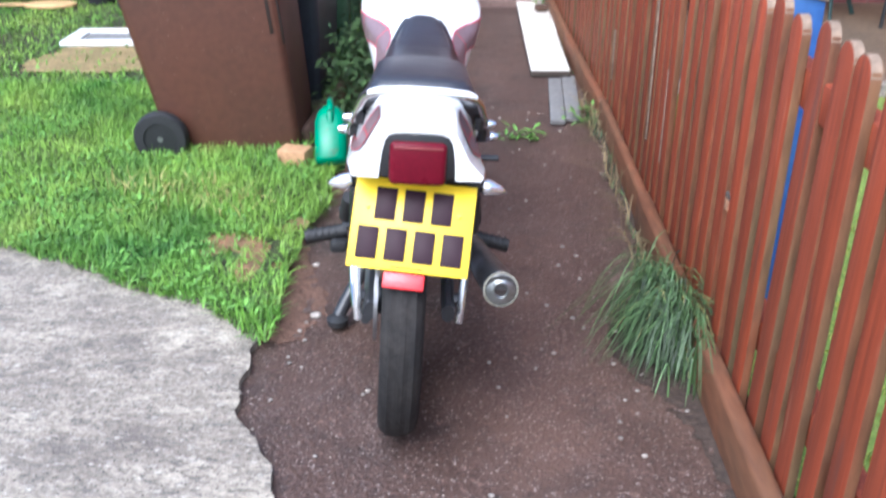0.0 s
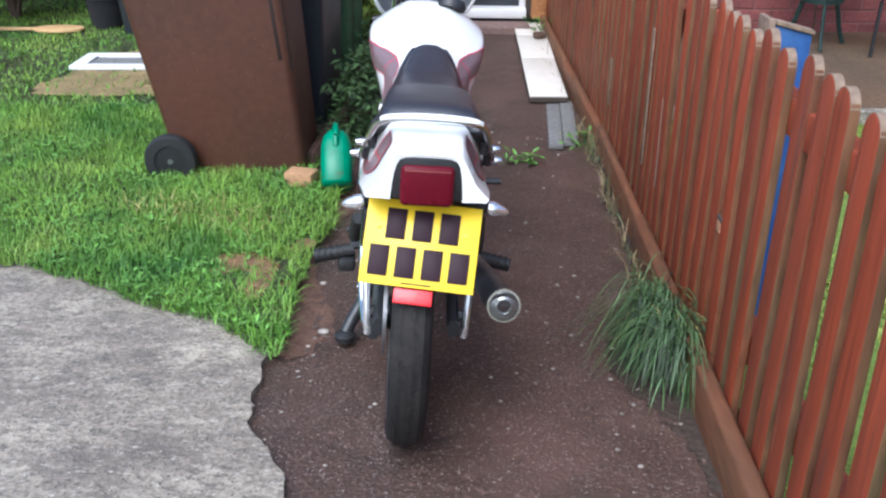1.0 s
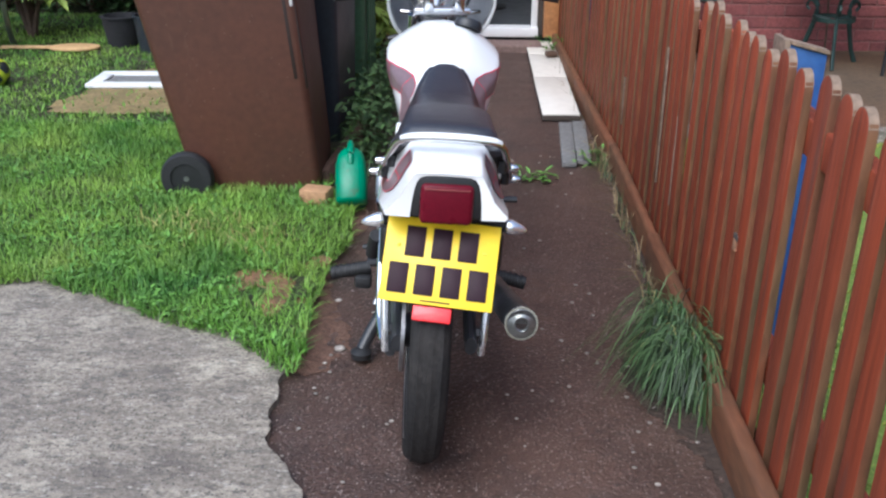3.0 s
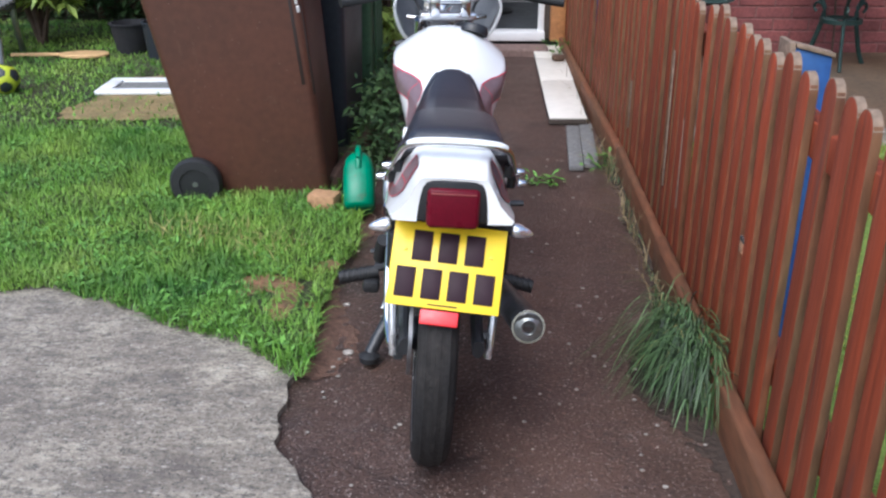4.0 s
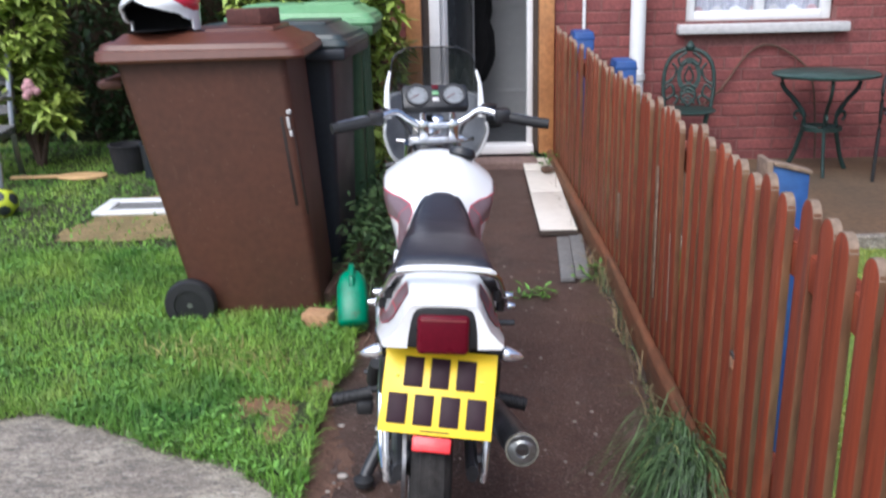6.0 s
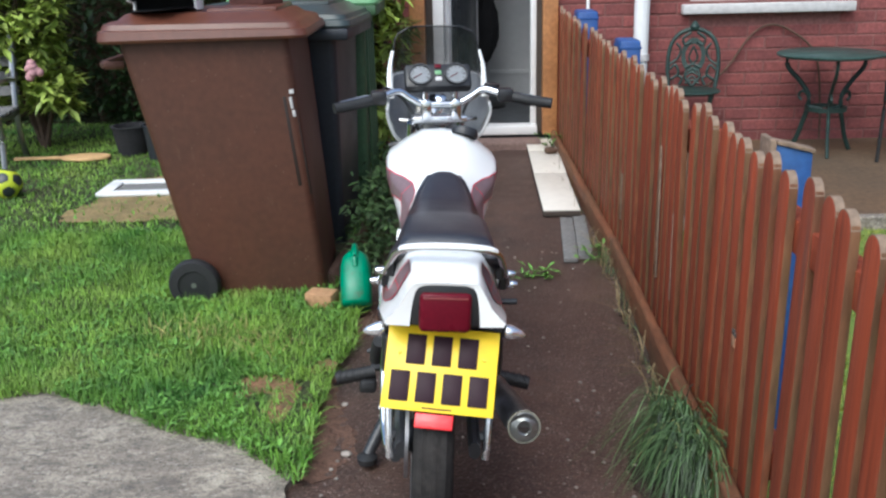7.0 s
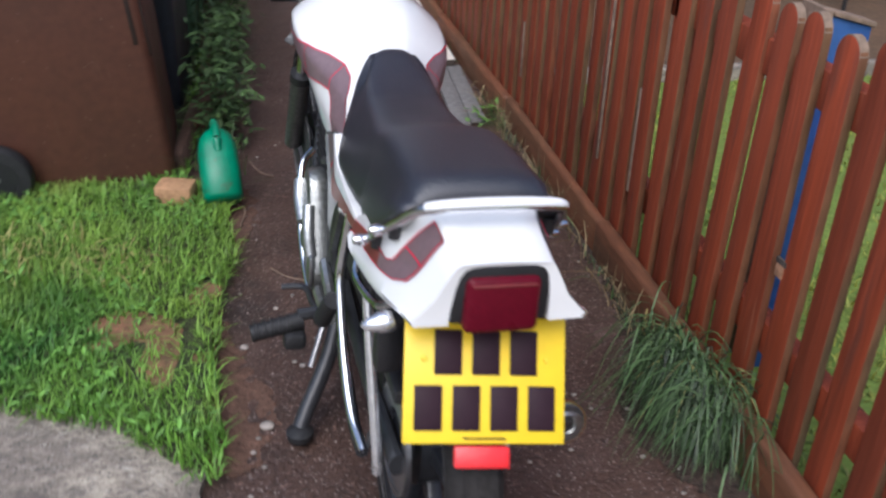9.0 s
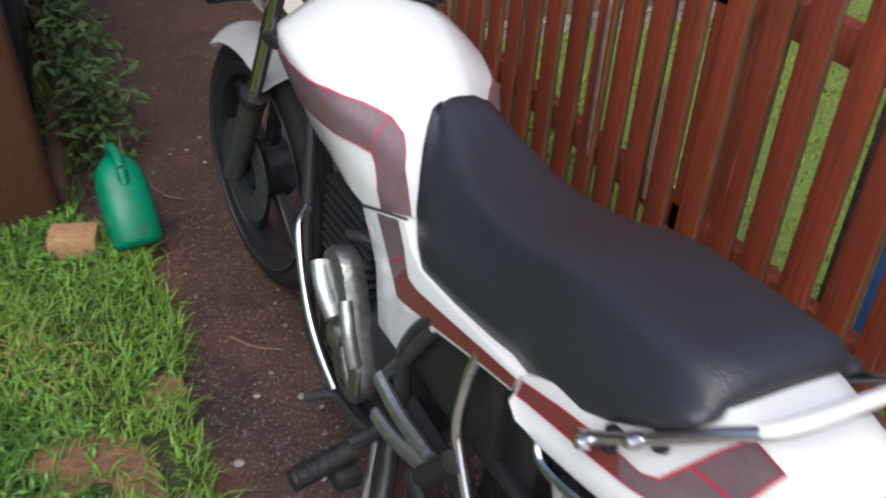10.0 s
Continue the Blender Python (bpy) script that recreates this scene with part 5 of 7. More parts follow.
for cx, cy, n, s, h, lab in ((0.205, 3.56, 46, 0.045, 0.03, "small green weed growing in the path"), (0.50, 3.80, 45, 0.04, 0.06, "leafy weed by the grey planks"), (0.46, 5.75, 90, 0.05, 0.12, "leafy weed by the door step")):
    t = thing("weed_clump", lab, "weed", pose(cx, cy, rise(cy)))
    leaves("weed_leaves", M_WEED, np.column_stack([rng.normal(0, s * 1.4, n), rng.normal(0, s * 0.7, n), 0.004 + h * rng.random(n)]), rng, (0.03, 0.055), "", t, droop=0.0)
    part("stems", tube([(-s, 0, 0.004), (0, 0, 0.012), (s, 0, 0.006)], 0.003, 5), M_WEED, t)
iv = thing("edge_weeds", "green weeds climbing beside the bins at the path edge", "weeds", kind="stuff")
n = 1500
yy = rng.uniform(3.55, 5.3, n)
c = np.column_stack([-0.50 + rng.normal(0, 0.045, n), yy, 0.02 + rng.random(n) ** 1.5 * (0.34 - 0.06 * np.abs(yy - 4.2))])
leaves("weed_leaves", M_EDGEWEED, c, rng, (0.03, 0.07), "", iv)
sp = np.column_stack([rng.normal(-0.49, 0.04, 200), rng.uniform(3.2, 5.4, 200), np.zeros(200)])
blades("weed_stalks", M_TUFT, sp, rng, (0.06, 0.22), (0.003, 0.006), 1.4, "", segments=4, parent=iv)

# pebbles on the path
peb = bmesh.new()
for k in range(170):
    b = bmesh.new()
    bmesh.ops.create_icosphere(b, subdivisions=1, radius=1)
    r = rng.uniform(0.0025, 0.006)
    x, y = rng.uniform(-0.45, 0.5), rng.uniform(0.9, 4.5)
    for v in b.verts:
        v.co = Vector((x + v.co.x * r * 1.3, y + v.co.y * r, 0.004 + v.co.z * r * 0.6))
    join(peb, b)
tagged(new("pebbles", finish("pebbles", peb, M_STONE, 60)), "small pale pebbles scattered on the path", "pebbles", kind="stuff")
for x, y, r in ((-0.385, 2.125, 0.013), (-0.30, 2.33, 0.007), (-0.27, 2.55, 0.008), (-0.05, 1.3, 0.007), (-0.43, 2.42, 0.009), (-0.452, 2.834, 0.007), (-0.353, 2.583, 0.006), (-0.301, 4.363, 0.009), (-0.219, 4.873, 0.009)):
    b = bmesh.new()
    bmesh.ops.create_icosphere(b, subdivisions=2, radius=1)
    for v in b.verts:
        v.co = Vector((v.co.x * r * 1.2, v.co.y * r, v.co.z * r * 0.55)) * (1 + 0.2 * noise.noise(v.co * 2))
    solid("stone", b, M_STONE, "pale stone lying on the path", "stone", pose(x, y, r * 0.3), group="stones on the path")
for line in ([(-0.36, 2.78, 0.006), (-0.32, 2.72, 0.012), (-0.27, 2.70, 0.006)], [(-0.408, 3.50, 0.008), (-0.396, 3.45, 0.014), (-0.375, 3.405, 0.010), (-0.334, 3.376, 0.008)], [(-0.455, 3.188, 0.008), (-0.425, 3.13, 0.014), (-0.438, 3.031, 0.008)]):
    solid("twig", tube(line, 0.0022, 5), M_RAW, "thin pale twig on the path", "twig", group="twigs on the path")
# ---------------------------------------------------------------- the motorcycle: x to its right, y ahead from the rear axle, z up
bike = thing("motorcycle", "white motorcycle with red-edged silver stripes, black seat and yellow plate", "motorcycle", pose(-0.128, 1.70, 0, 0, 3.7, 3.9))
REAR = 0.018
R_WHEEL, WB = 0.283, 1.30


def wheel(name, y, half, m):
    w = part(name, lathe([(0.0, -0.05), (0.035, -0.05), (0.04, -0.03), (0.075, -0.028), (0.075, 0.028), (0.04, 0.03), (0.035, 0.05), (0.0, 0.05)], 24, "x", m=m), M_RIM, bike)
    prof = []
    for k in range(15):
        a = math.pi * (k / 14)
        prof.append((R_WHEEL - 0.052 + 0.052 * math.sin(a) ** 0.75, -half * math.cos(a) * (0.72 + 0.28 * math.sin(a))))
    prof += [(0.222, half * 0.62), (0.218, 0), (0.222, -half * 0.62)]
    tyre = part("tyre", ring_lathe(prof, 72, "x", m=m), M_TYRE, w, smooth=60)
    for h in (-0.35, 0.0, 0.35):
        z = half * h
        rr = R_WHEEL - 0.052 + 0.052 * math.sin(math.acos(min(1, abs(h)))) ** 0.75
        part("tread_rib", ring_lathe([(rr - 0.004, z - 0.006), (rr + 0.001, z - 0.005), (rr + 0.001, z + 0.005), (rr - 0.004, z + 0.006)], 72, "x", m=m), M_TYRE, tyre)
    part("rim", ring_lathe([(0.205, -0.028), (0.226, -0.034), (0.232, -0.036), (0.232, -0.031), (0.214, -0.022), (0.208, 0), (0.214, 0.022), (0.232, 0.031), (0.232, 0.036), (0.226, 0.034), (0.205, 0.028), (0.196, 0)], 64, "x", m=m), M_RIM, w, "dark rim")
    for q in (-1, 1):
        part("rim_lip", ring_lathe([(0.2300, q * 0.0345), (0.2335, q * 0.0360), (0.2335, q * 0.0385), (0.2300, q * 0.0375)], 64, "x", m=m), M_STEEL, w, "bright rim lip")
    for k in range(6):
        a = k * math.pi / 3 + 0.3
        b = box(-0.012, 0.012, -0.016, 0.016, 0.06, 0.205, 0.005)
        b.transform(m @ Matrix.Rotation(a, 4, "X"))
        part("spoke", b, M_RIM, w)
    return w


rear = wheel("rear_wheel", 0, 0.052, Matrix.Translation((-0.016, REAR, R_WHEEL)))
part("sprocket", ring_lathe([(0.05, -0.062), (0.085, -0.062), (0.088, -0.060), (0.085, -0.058), (0.05, -0.058)], 40, "x", m=Matrix.Translation((-0.008, REAR, R_WHEEL))), M_STEEL, rear)
HEAD = Matrix.Translation((0, 1.02, 0.80))
STEER = HEAD @ Matrix.Rotation(radians(6), 4, Vector((0, -math.sin(radians(26)), math.cos(radians(26))))) @ HEAD.inverted()
front_m = STEER @ Matrix.Translation((0, WB, R_WHEEL))
front = wheel("front_wheel", WB, 0.041, front_m)
part("brake_disc", ring_lathe([(0.06, -0.058), (0.115, -0.058), (0.115, -0.054), (0.06, -0.054)], 40, "x", m=front_m), M_DKALU, front, "dull brake disc")

# tail unit: an inverted U that opens to the rear round the lamp
TAIL = [(-0.186, 0.709, 0.064, 0.624, 0.115), (-0.165, 0.713, 0.065, 0.620, 0.117), (-0.130, 0.722, 0.066, 0.612, 0.121), (-0.100, 0.731, 0.068, 0.603, 0.124), (-0.06, 0.733, 0.080, 0.592, 0.127),
        (-0.02, 0.715, 0.095, 0.582, 0.129), (0.02, 0.690, 0.105, 0.573, 0.130), (0.06, 0.668, 0.110, 0.566, 0.131), (0.10, 0.645, 0.114, 0.560, 0.132), (0.14, 0.622, 0.116, 0.557, 0.132), (0.158, 0.610, 0.117, 0.572, 0.131)]
TAIL_X = -0.004
FLANK = ((0.07, 0.0), (0.30, 0.22), (0.58, 0.46), (0.80, 0.80), (0.91, 1.0))


def tail_section(u):
    zt, wt, zb, wb = lerp(TAIL, u)
    h = zt - zb
    half = [(wt * 0.55, zt), (wt * 0.90, zt - 0.001)] + [(wt + (wb - wt) * a, zt - d * h) for d, a in FLANK] + [(wb - 0.004, zb)]
    return [(TAIL_X - x, u, z) for x, z in reversed(half)] + [(TAIL_X, u, zt + 0.001)] + [(TAIL_X + x, u, z) for x, z in half]


def tail_half(u, z):
    """The half width of the tail's flank at a height z."""
    zt, wt, zb, wb = lerp(TAIL, u)
    return wt + (wb - wt) * float(np.interp((zt - z) / (zt - zb), [d for d, a in FLANK], [a for d, a in FLANK]))


bm = bmesh.new()
us = [-0.186, -0.176, -0.165, -0.148, -0.130, -0.115, -0.10, -0.08, -0.06, -0.04, -0.02, 0.0, 0.02, 0.04, 0.06, 0.08, 0.10, 0.12, 0.14, 0.158]
rows = [[bm.verts.new(p) for p in tail_section(u)] for u in us]
skin(bm, rows, closed=False)
# rear edge: lobes beside the lamp, then walls going inwards
outer = rows[0]
inner_pts = [(-0.066, 0.622), (-0.066, 0.629), (-0.064, 0.652), (-0.061, 0.674), (-0.057, 0.690), (-0.051, 0.699), (-0.040, 0.703), (-0.025, 0.704)]
inner_pts = inner_pts + [(0, 0.704)] + [(-x, z) for x, z in reversed(inner_pts)]
inn = [bm.verts.new((TAIL_X + x, -0.184, z)) for x, z in inner_pts]
deep = [bm.verts.new((TAIL_X + x * 0.97, -0.10, z - 0.003)) for x, z in inner_pts]
skin(bm, [outer, inn, deep], closed=False)
# under edges turn inwards
for side in (0, -1):
    foot = [r[side] for r in rows]
    lip = [bm.verts.new((v.co.x * 0.86, v.co.y, v.co.z + 0.006)) for v in foot]
    skin(bm, [foot, lip], closed=False)
tail = part("tail_unit", bm, M_WHITE, bike, "glossy white plastic tail unit", smooth=50)

# lamp, surround
part("lamp_surround", box(-0.0685, 0.0605, -0.1835, -0.10, 0.622, 0.7035, 0.006), M_BLACK, bike, "black lamp surround")
lamp = box(-0.053, 0.045, -0.200, -0.12, 0.614, 0.690, 0.010, segments=3)
for v in lamp.verts:
    if v.co.y < -0.17:
        v.co.y += 0.10 * (v.co.z - 0.60)
lampo = part("tail_lamp", lamp, M_LENS, bike, "dark red ribbed lamp lens")
part("lens_edge", box(-0.046, 0.038, -0.1935, -0.186, 0.679, 0.682, 0.001), M_STRIPERED, lampo)

# stripes on the tail
def dense(line, n=4):
    return [(a[0] + (b[0] - a[0]) * k / n, a[1] + (b[1] - a[1]) * k / n) for a, b in zip(line, line[1:]) for k in range(n)] + [line[-1]]


def ribbon(name, material, rows_pts, parent, label=""):
    b = bmesh.new()
    skin(b, [[b.verts.new(p) for p in r] for r in rows_pts], closed=False)
    return part(name, b, material, parent, label, smooth=60)


STRIPE_UP = [(0.154, 0.603), (0.09, 0.620), (0.03, 0.631), (-0.01, 0.634), (-0.030, 0.635), (-0.048, 0.643), (-0.066, 0.673), (-0.082, 0.700), (-0.099, 0.724)]
STRIPE_DOWN = [(0.154, 0.584), (0.09, 0.596), (0.03, 0.606), (-0.03, 0.617), (-0.078, 0.629), (-0.112, 0.645), (-0.124, 0.672), (-0.131, 0.697), (-0.138, 0.716)]


def tail_stripe(sx):
    def pt(q, r, k, out):
        u, z = q[0] + (r[0] - q[0]) * k, q[1] + (r[1] - q[1]) * k
        return (TAIL_X + sx * (tail_half(u, z) + out), u, z + out * 0.6)
    pairs = list(zip(dense(STRIPE_UP), dense(STRIPE_DOWN)))
    rows_p = [[pt(a, b, k / 6, 0.0022) for k in range(7)] for a, b in pairs]
    ribbon("stripe", M_STRIPE, rows_p[11:], tail, "silver-grey stripe with red edges")
    ribbon("stripe", M_STRIPERED, rows_p[:12], tail, "dark red front of the stripe")
    for k0, k1 in ((0, 0.06), (0.94, 1.0)):
        ribbon("stripe_edge", M_RED, [[pt(a, b, k0, 0.0030), pt(a, b, k1, 0.0030)] for a, b in pairs], tail, "thin red edge line")
    for i in (24, len(pairs) - 1):
        a, b = pairs[i]
        c, d = pairs[i - 1]
        ribbon("stripe_edge", M_RED, [[pt(a, b, k / 6, 0.0031), pt((a[0] * 0.6 + c[0] * 0.4, a[1] * 0.6 + c[1] * 0.4), (b[0] * 0.6 + d[0] * 0.4, b[1] * 0.6 + d[1] * 0.4), k / 6, 0.0031)] for k in range(7)], tail)


for s in (-1, 1):
    tail_stripe(s)

# grab rail with a flat top
half = [(0.134, 0.040, 0.628), (0.133, 0.024, 0.639), (0.128, -0.004, 0.660), (0.121, -0.030, 0.680), (0.110, -0.068, 0.712), (0.099, -0.098, 0.738), (0.080, -0.122, 0.753), (0.040, -0.129, 0.758)]
bm = tube([(-x, y, z) for x, y, z in half] + [(0.0, -0.130, 0.759)] + half[::-1], 0.0068, 12)
rail = part("grab_rail", bm, M_CHROME, bike, "chrome grab rail", smooth=80)
bm = tube([(-0.090, -0.112, 0.750), (-0.076, -0.122, 0.757), (-0.040, -0.128, 0.762), (0.0, -0.129, 0.763), (0.040, -0.128, 0.762), (0.076, -0.122, 0.757), (0.090, -0.112, 0.750)], 0.0085, 12, flat=0.8)
part("rail_pad", bm, M_WHITE, rail, "white rail top plate")
for s in (-1, 1):
    for u, z, out in ((0.024, 0.637, 0.137), (-0.024, 0.676, 0.125)):
        part("bolt", lathe([(0.0, 0), (0.008, 0), (0.009, 0.006), (0.006, 0.016), (0.0, 0.017)], 10, "x", m=Matrix.Translation((s * out, u, z)) @ (pose(0, 0, 0, 0, 0, 180) if s < 0 else Matrix())), M_CHROME, rail)
        part("spacer", lathe([(0.0, -0.012), (0.009, -0.012), (0.009, 0.012), (0.0, 0.012)], 10, "z", m=Matrix.Translation((s * (out - 0.016), u - 0.012, z + 0.006))), M_BLACK, rail, "black rubber spacer")

# seat
SEAT = [(-0.068, 0.738, 0.722, 0.088, 0.104), (-0.062, 0.752, 0.714, 0.095, 0.112), (-0.044, 0.763, 0.699, 0.097, 0.118), (0.02, 0.763, 0.657, 0.095, 0.122), (0.066, 0.761, 0.634, 0.094, 0.123), (0.12, 0.757, 0.615, 0.093, 0.122), (0.16, 0.752, 0.603, 0.092, 0.120),
        (0.20, 0.741, 0.598, 0.091, 0.114), (0.24, 0.726, 0.592, 0.089, 0.116), (0.28, 0.716, 0.587, 0.086, 0.117), (0.33, 0.710, 0.581, 0.081, 0.118), (0.38, 0.709, 0.577, 0.076, 0.118), (0.425, 0.711, 0.573, 0.074, 0.118), (0.452, 0.716, 0.588, 0.072, 0.112), (0.486, 0.724, 0.616, 0.067, 0.100),
        (0.512, 0.733, 0.650, 0.060, 0.086), (0.535, 0.742, 0.690, 0.052, 0.072), (0.552, 0.749, 0.716, 0.046, 0.059), (0.566, 0.752, 0.732, 0.038, 0.047), (0.576, 0.747, 0.738, 0.026, 0.031)]


def swing(u):
    """The machine stands a little askew: how far its middle lies to the right."""
    return 0.012 * min(max((u - 0.0) / 0.50, 0), 1)


def seat_section(u):
    zt, zb, wt, wb = lerp(SEAT, u)
    h = zt - zb
    half = [(wt * 0.45, zt - 0.001), (wt * 0.78, zt - 0.006), (wt * 0.94, zt - 0.016), (wt, zt - 0.030 * min(1, h / 0.06)), (wt + (wb - wt) * 0.66, zb + h * 0.42), (wb, zb + h * 0.14), (wb - 0.003, zb)]
    c = swing(u)
    return [(c - x, u, z) for x, z in reversed(half)] + [(c, u, zt)] + [(c + x, u, z) for x, z in half]


us = sorted({r[0] for r in SEAT} | {(a[0] + b[0]) / 2 for a, b in zip(SEAT, SEAT[1:])})
seat = part("seat", loft([seat_section(u) for u in us]), M_SEAT, bike, "black vinyl dual seat with a stepped pillion", smooth=75)

# tank
TANK = [(0.43, 0.640, 0.575, 0.096), (0.48, 0.672, 0.570, 0.100), (0.53, 0.702, 0.563, 0.106), (0.58, 0.728, 0.560, 0.113), (0.63, 0.750, 0.562, 0.123), (0.69, 0.777, 0.568, 0.141), (0.755, 0.801, 0.578, 0.154), (0.82, 0.812, 0.590, 0.158), (0.88, 0.810, 0.610, 0.154), (0.93, 0.795, 0.633, 0.140), (0.965, 0.763, 0.655, 0.114), (0.98, 0.736, 0.675, 0.082)]
PROF = [(0.0, 0.93), (0.15, 0.945), (0.35, 0.965), (0.55, 0.99), (0.62, 1.0), (0.655, 0.985), (0.69, 0.93), (0.78, 0.78), (0.87, 0.62), (0.95, 0.43), (0.985, 0.30), (1.0, 0.16)]


def tank_shape(q, u):
    """The half width at a part q of the height: drawn in at the foot towards the front, at the top towards the rear."""
    draw = 0.26 * min(max((u - 0.60) / 0.16, 0), 1)
    lean = 0.30 * min(max((0.68 - u) / 0.12, 0), 1)
    return lerp(PROF, q)[0] * (1 - draw * max(0, 1 - q / 0.48) ** 1.2) * (1 - lean * min(max((q - 0.30) / 0.45, 0), 1))


def tank_half(u, z):
    zt, zb, w = lerp(TANK, u)
    return w * tank_shape(min(max((z - zb) / (zt - zb), 0), 1), u)


def tank_section(u):
    zt, zb, w = lerp(TANK, u)
    qs = [0.0, 0.06, 0.12, 0.2, 0.3, 0.4, 0.5, 0.56, 0.61, 0.64, 0.67, 0.70, 0.74, 0.78, 0.83, 0.88, 0.915, 0.95, 0.975]
    half = [(w * tank_shape(q, u), zb + q * (zt - zb)) for q in qs]
    c = swing(u)
    return [(c - x, u, z) for x, z in half] + [(c, u, zt)] + [(c + x, u, z) for x, z in reversed(half)]


us = sorted({r[0] for r in TANK} | {(a[0] + b[0]) / 2 for a, b in zip(TANK, TANK[1:])})
tank = part("fuel_tank", loft([tank_section(u) for u in us]), M_WHITE, bike, "glossy white fuel tank", smooth=75)
part("fuel_cap", lathe([(0.0, 0), (0.034, 0), (0.036, 0.010), (0.030, 0.020), (0.0, 0.023)], 20, m=Matrix.Translation((0.074, 0.82, 0.799)) @ pose(0, 0, 0, -22, 12, 0) @ Matrix.Diagonal((1.1, 0.9, 1.2, 1))), M_BLACK, tank, "black fuel cap")

STRIPE_TOP = [(0.955, 0.700), (0.90, 0.714), (0.84, 0.717), (0.76, 0.716), (0.71, 0.717), (0.66, 0.714), (0.617, 0.706), (0.589, 0.692), (0.566, 0.672), (0.544, 0.650), (0.522, 0.629), (0.500, 0.609)]
STRIPE_LOW = [(0.955, 0.646), (0.90, 0.647), (0.84, 0.650), (0.76, 0.654), (0.70, 0.656), (0.65, 0.657), (0.612, 0.655), (0.602, 0.644), (0.594, 0.631), (0.585, 0.615), (0.577, 0.598), (0.569, 0.582)]


def on_tank(sx, u, z, out):
    return (sx * (tank_half(u, z) + out) + swing(u), u, z)


for s in (-1, 1):
    rows_p = []
    for a, b in zip(dense(STRIPE_TOP), dense(STRIPE_LOW)):
        rows_p.append([on_tank(s, a[0] + (b[0] - a[0]) * k / 6, a[1] + (b[1] - a[1]) * k / 6, 0.0026) for k in range(7)])
    ribbon("stripe", M_STRIPE, rows_p, tank, "silver-grey stripe with red edges")
    for line, d in ((STRIPE_TOP, -0.0022), (STRIPE_LOW, 0.0022)):
        rows_p = [[on_tank(s, u, z, 0.0034), on_tank(s, u - abs(d) * 0.5, z + d, 0.0034)] for u, z in dense(line)]
        ribbon("stripe_edge", M_RED, rows_p, tank, "thin red edge line")
    for i in (2, 4, 6):
        a, b = STRIPE_TOP[i], STRIPE_LOW[i]
        rows_p = [[on_tank(s, a[0] + (b[0] - a[0]) * k / 6 + e, a[1] + (b[1] - a[1]) * k / 6, 0.0034) for k in range(7)] for e in (0, 0.0022)]
        ribbon("stripe_edge", M_RED, rows_p, tank)

# side panels between seat and engine
PANEL = [(0.487, 0.615), (0.56, 0.588), (0.625, 0.561), (0.590, 0.528), (0.562, 0.497), (0.548, 0.450), (0.535, 0.405), (0.461, 0.409), (0.40, 0.475), (0.362, 0.518), (0.272, 0.545), (0.172, 0.572), (0.160, 0.606), (0.25, 0.592), (0.33, 0.583), (0.420, 0.576), (0.452, 0.589), (0.476, 0.612)]


def panel_x(u, z):
    """How far out the side panel lies: flush with the tank at its upper front."""
    return 0.113 - 0.030 * (u - 0.17)


to_side = Matrix(((0, 0, 1, 0), (1, 0, 0, 0), (0, 1, 0, 0), (0, 0, 0, 1)))
for s in (-1, 1):
    b = slab(PANEL, 0.030, Matrix.Translation((-0.016, 0, 0)) @ to_side, bevel=0.004)
    for v in b.verts:
        u, z = v.co.y, v.co.z
        v.co.x = s * (v.co.x + panel_x(u, z)) + swing(u)
    p = part("side_panel", b, M_WHITE, bike, "white side panel", smooth=40)
    over = [(0.500, 0.609), (0.472, 0.578), (0.460, 0.556), (0.450, 0.545), (0.420, 0.545), (0.344, 0.560), (0.25, 0.580), (0.164, 0.598)]
    under = [(0.569, 0.582), (0.527, 0.543), (0.497, 0.513), (0.480, 0.496), (0.455, 0.500), (0.367, 0.525), (0.27, 0.553), (0.168, 0.580)]
    rows_p = [[(s * (panel_x(u, z) + 0.0155) + swing(u), u, z) for u, z in ((a[0] + (b[0] - a[0]) * k / 3, a[1] + (b[1] - a[1]) * k / 3) for k in range(4))] for a, b in zip(over, under)]
    ribbon("stripe", M_STRIPE, rows_p[:3], p, "silver-grey head of the stripe")
    ribbon("stripe", M_STRIPERED, rows_p[2:], p, "dark red stripe")
    ribbon("stripe_edge", M_RED, [[(s * (panel_x(u, z) + 0.0165) + swing(u), u + e, z + e) for e in (0, 0.003)] for u, z in ((0.474, 0.562), (0.500, 0.540))], p, "short red mark")
    part("seam", tube([(s * 0.111 + 0.012, 0.627, 0.562), (s * 0.113 + 0.012, 0.56, 0.589), (s * 0.113 + 0.012, 0.487, 0.616)], 0.0022, 6, steps=2), M_DKALU, p, "dark seam under the tank")

# plate with plain bars for its characters, and reflector
PLATE_M = Matrix.Translation((-0.015, -0.222, 0.462)) @ pose(0, 0, 0, 57, 0, -5.5) @ pose(0, 0, 0, 0, 0, -1.8) @ Matrix.Diagonal((0.94, 0.92, 1, 1))
plate = part("number_plate", box(-0.1145, 0.1145, 0.0, 0.178, -0.003, 0.0, 0.0012), M_PLATE, bike, "reflective yellow number plate")
plate.matrix_basis = PLATE_M
for row, (n, z0) in enumerate(((4, 0.018), (3, 0.096))):
    w, gap = 0.039, 0.0145
    x = -(n * w + (n - 1) * gap) / 2
    for k in range(n):
        part("character_bar", box(x, x + w, z0, z0 + 0.063, 0.0012, 0.0026, 0.001), M_INK, plate)
        x += w + gap
part("small_print", box(-0.03, 0.03, 0.006, 0.0085, 0.0012, 0.002), M_INK, plate)
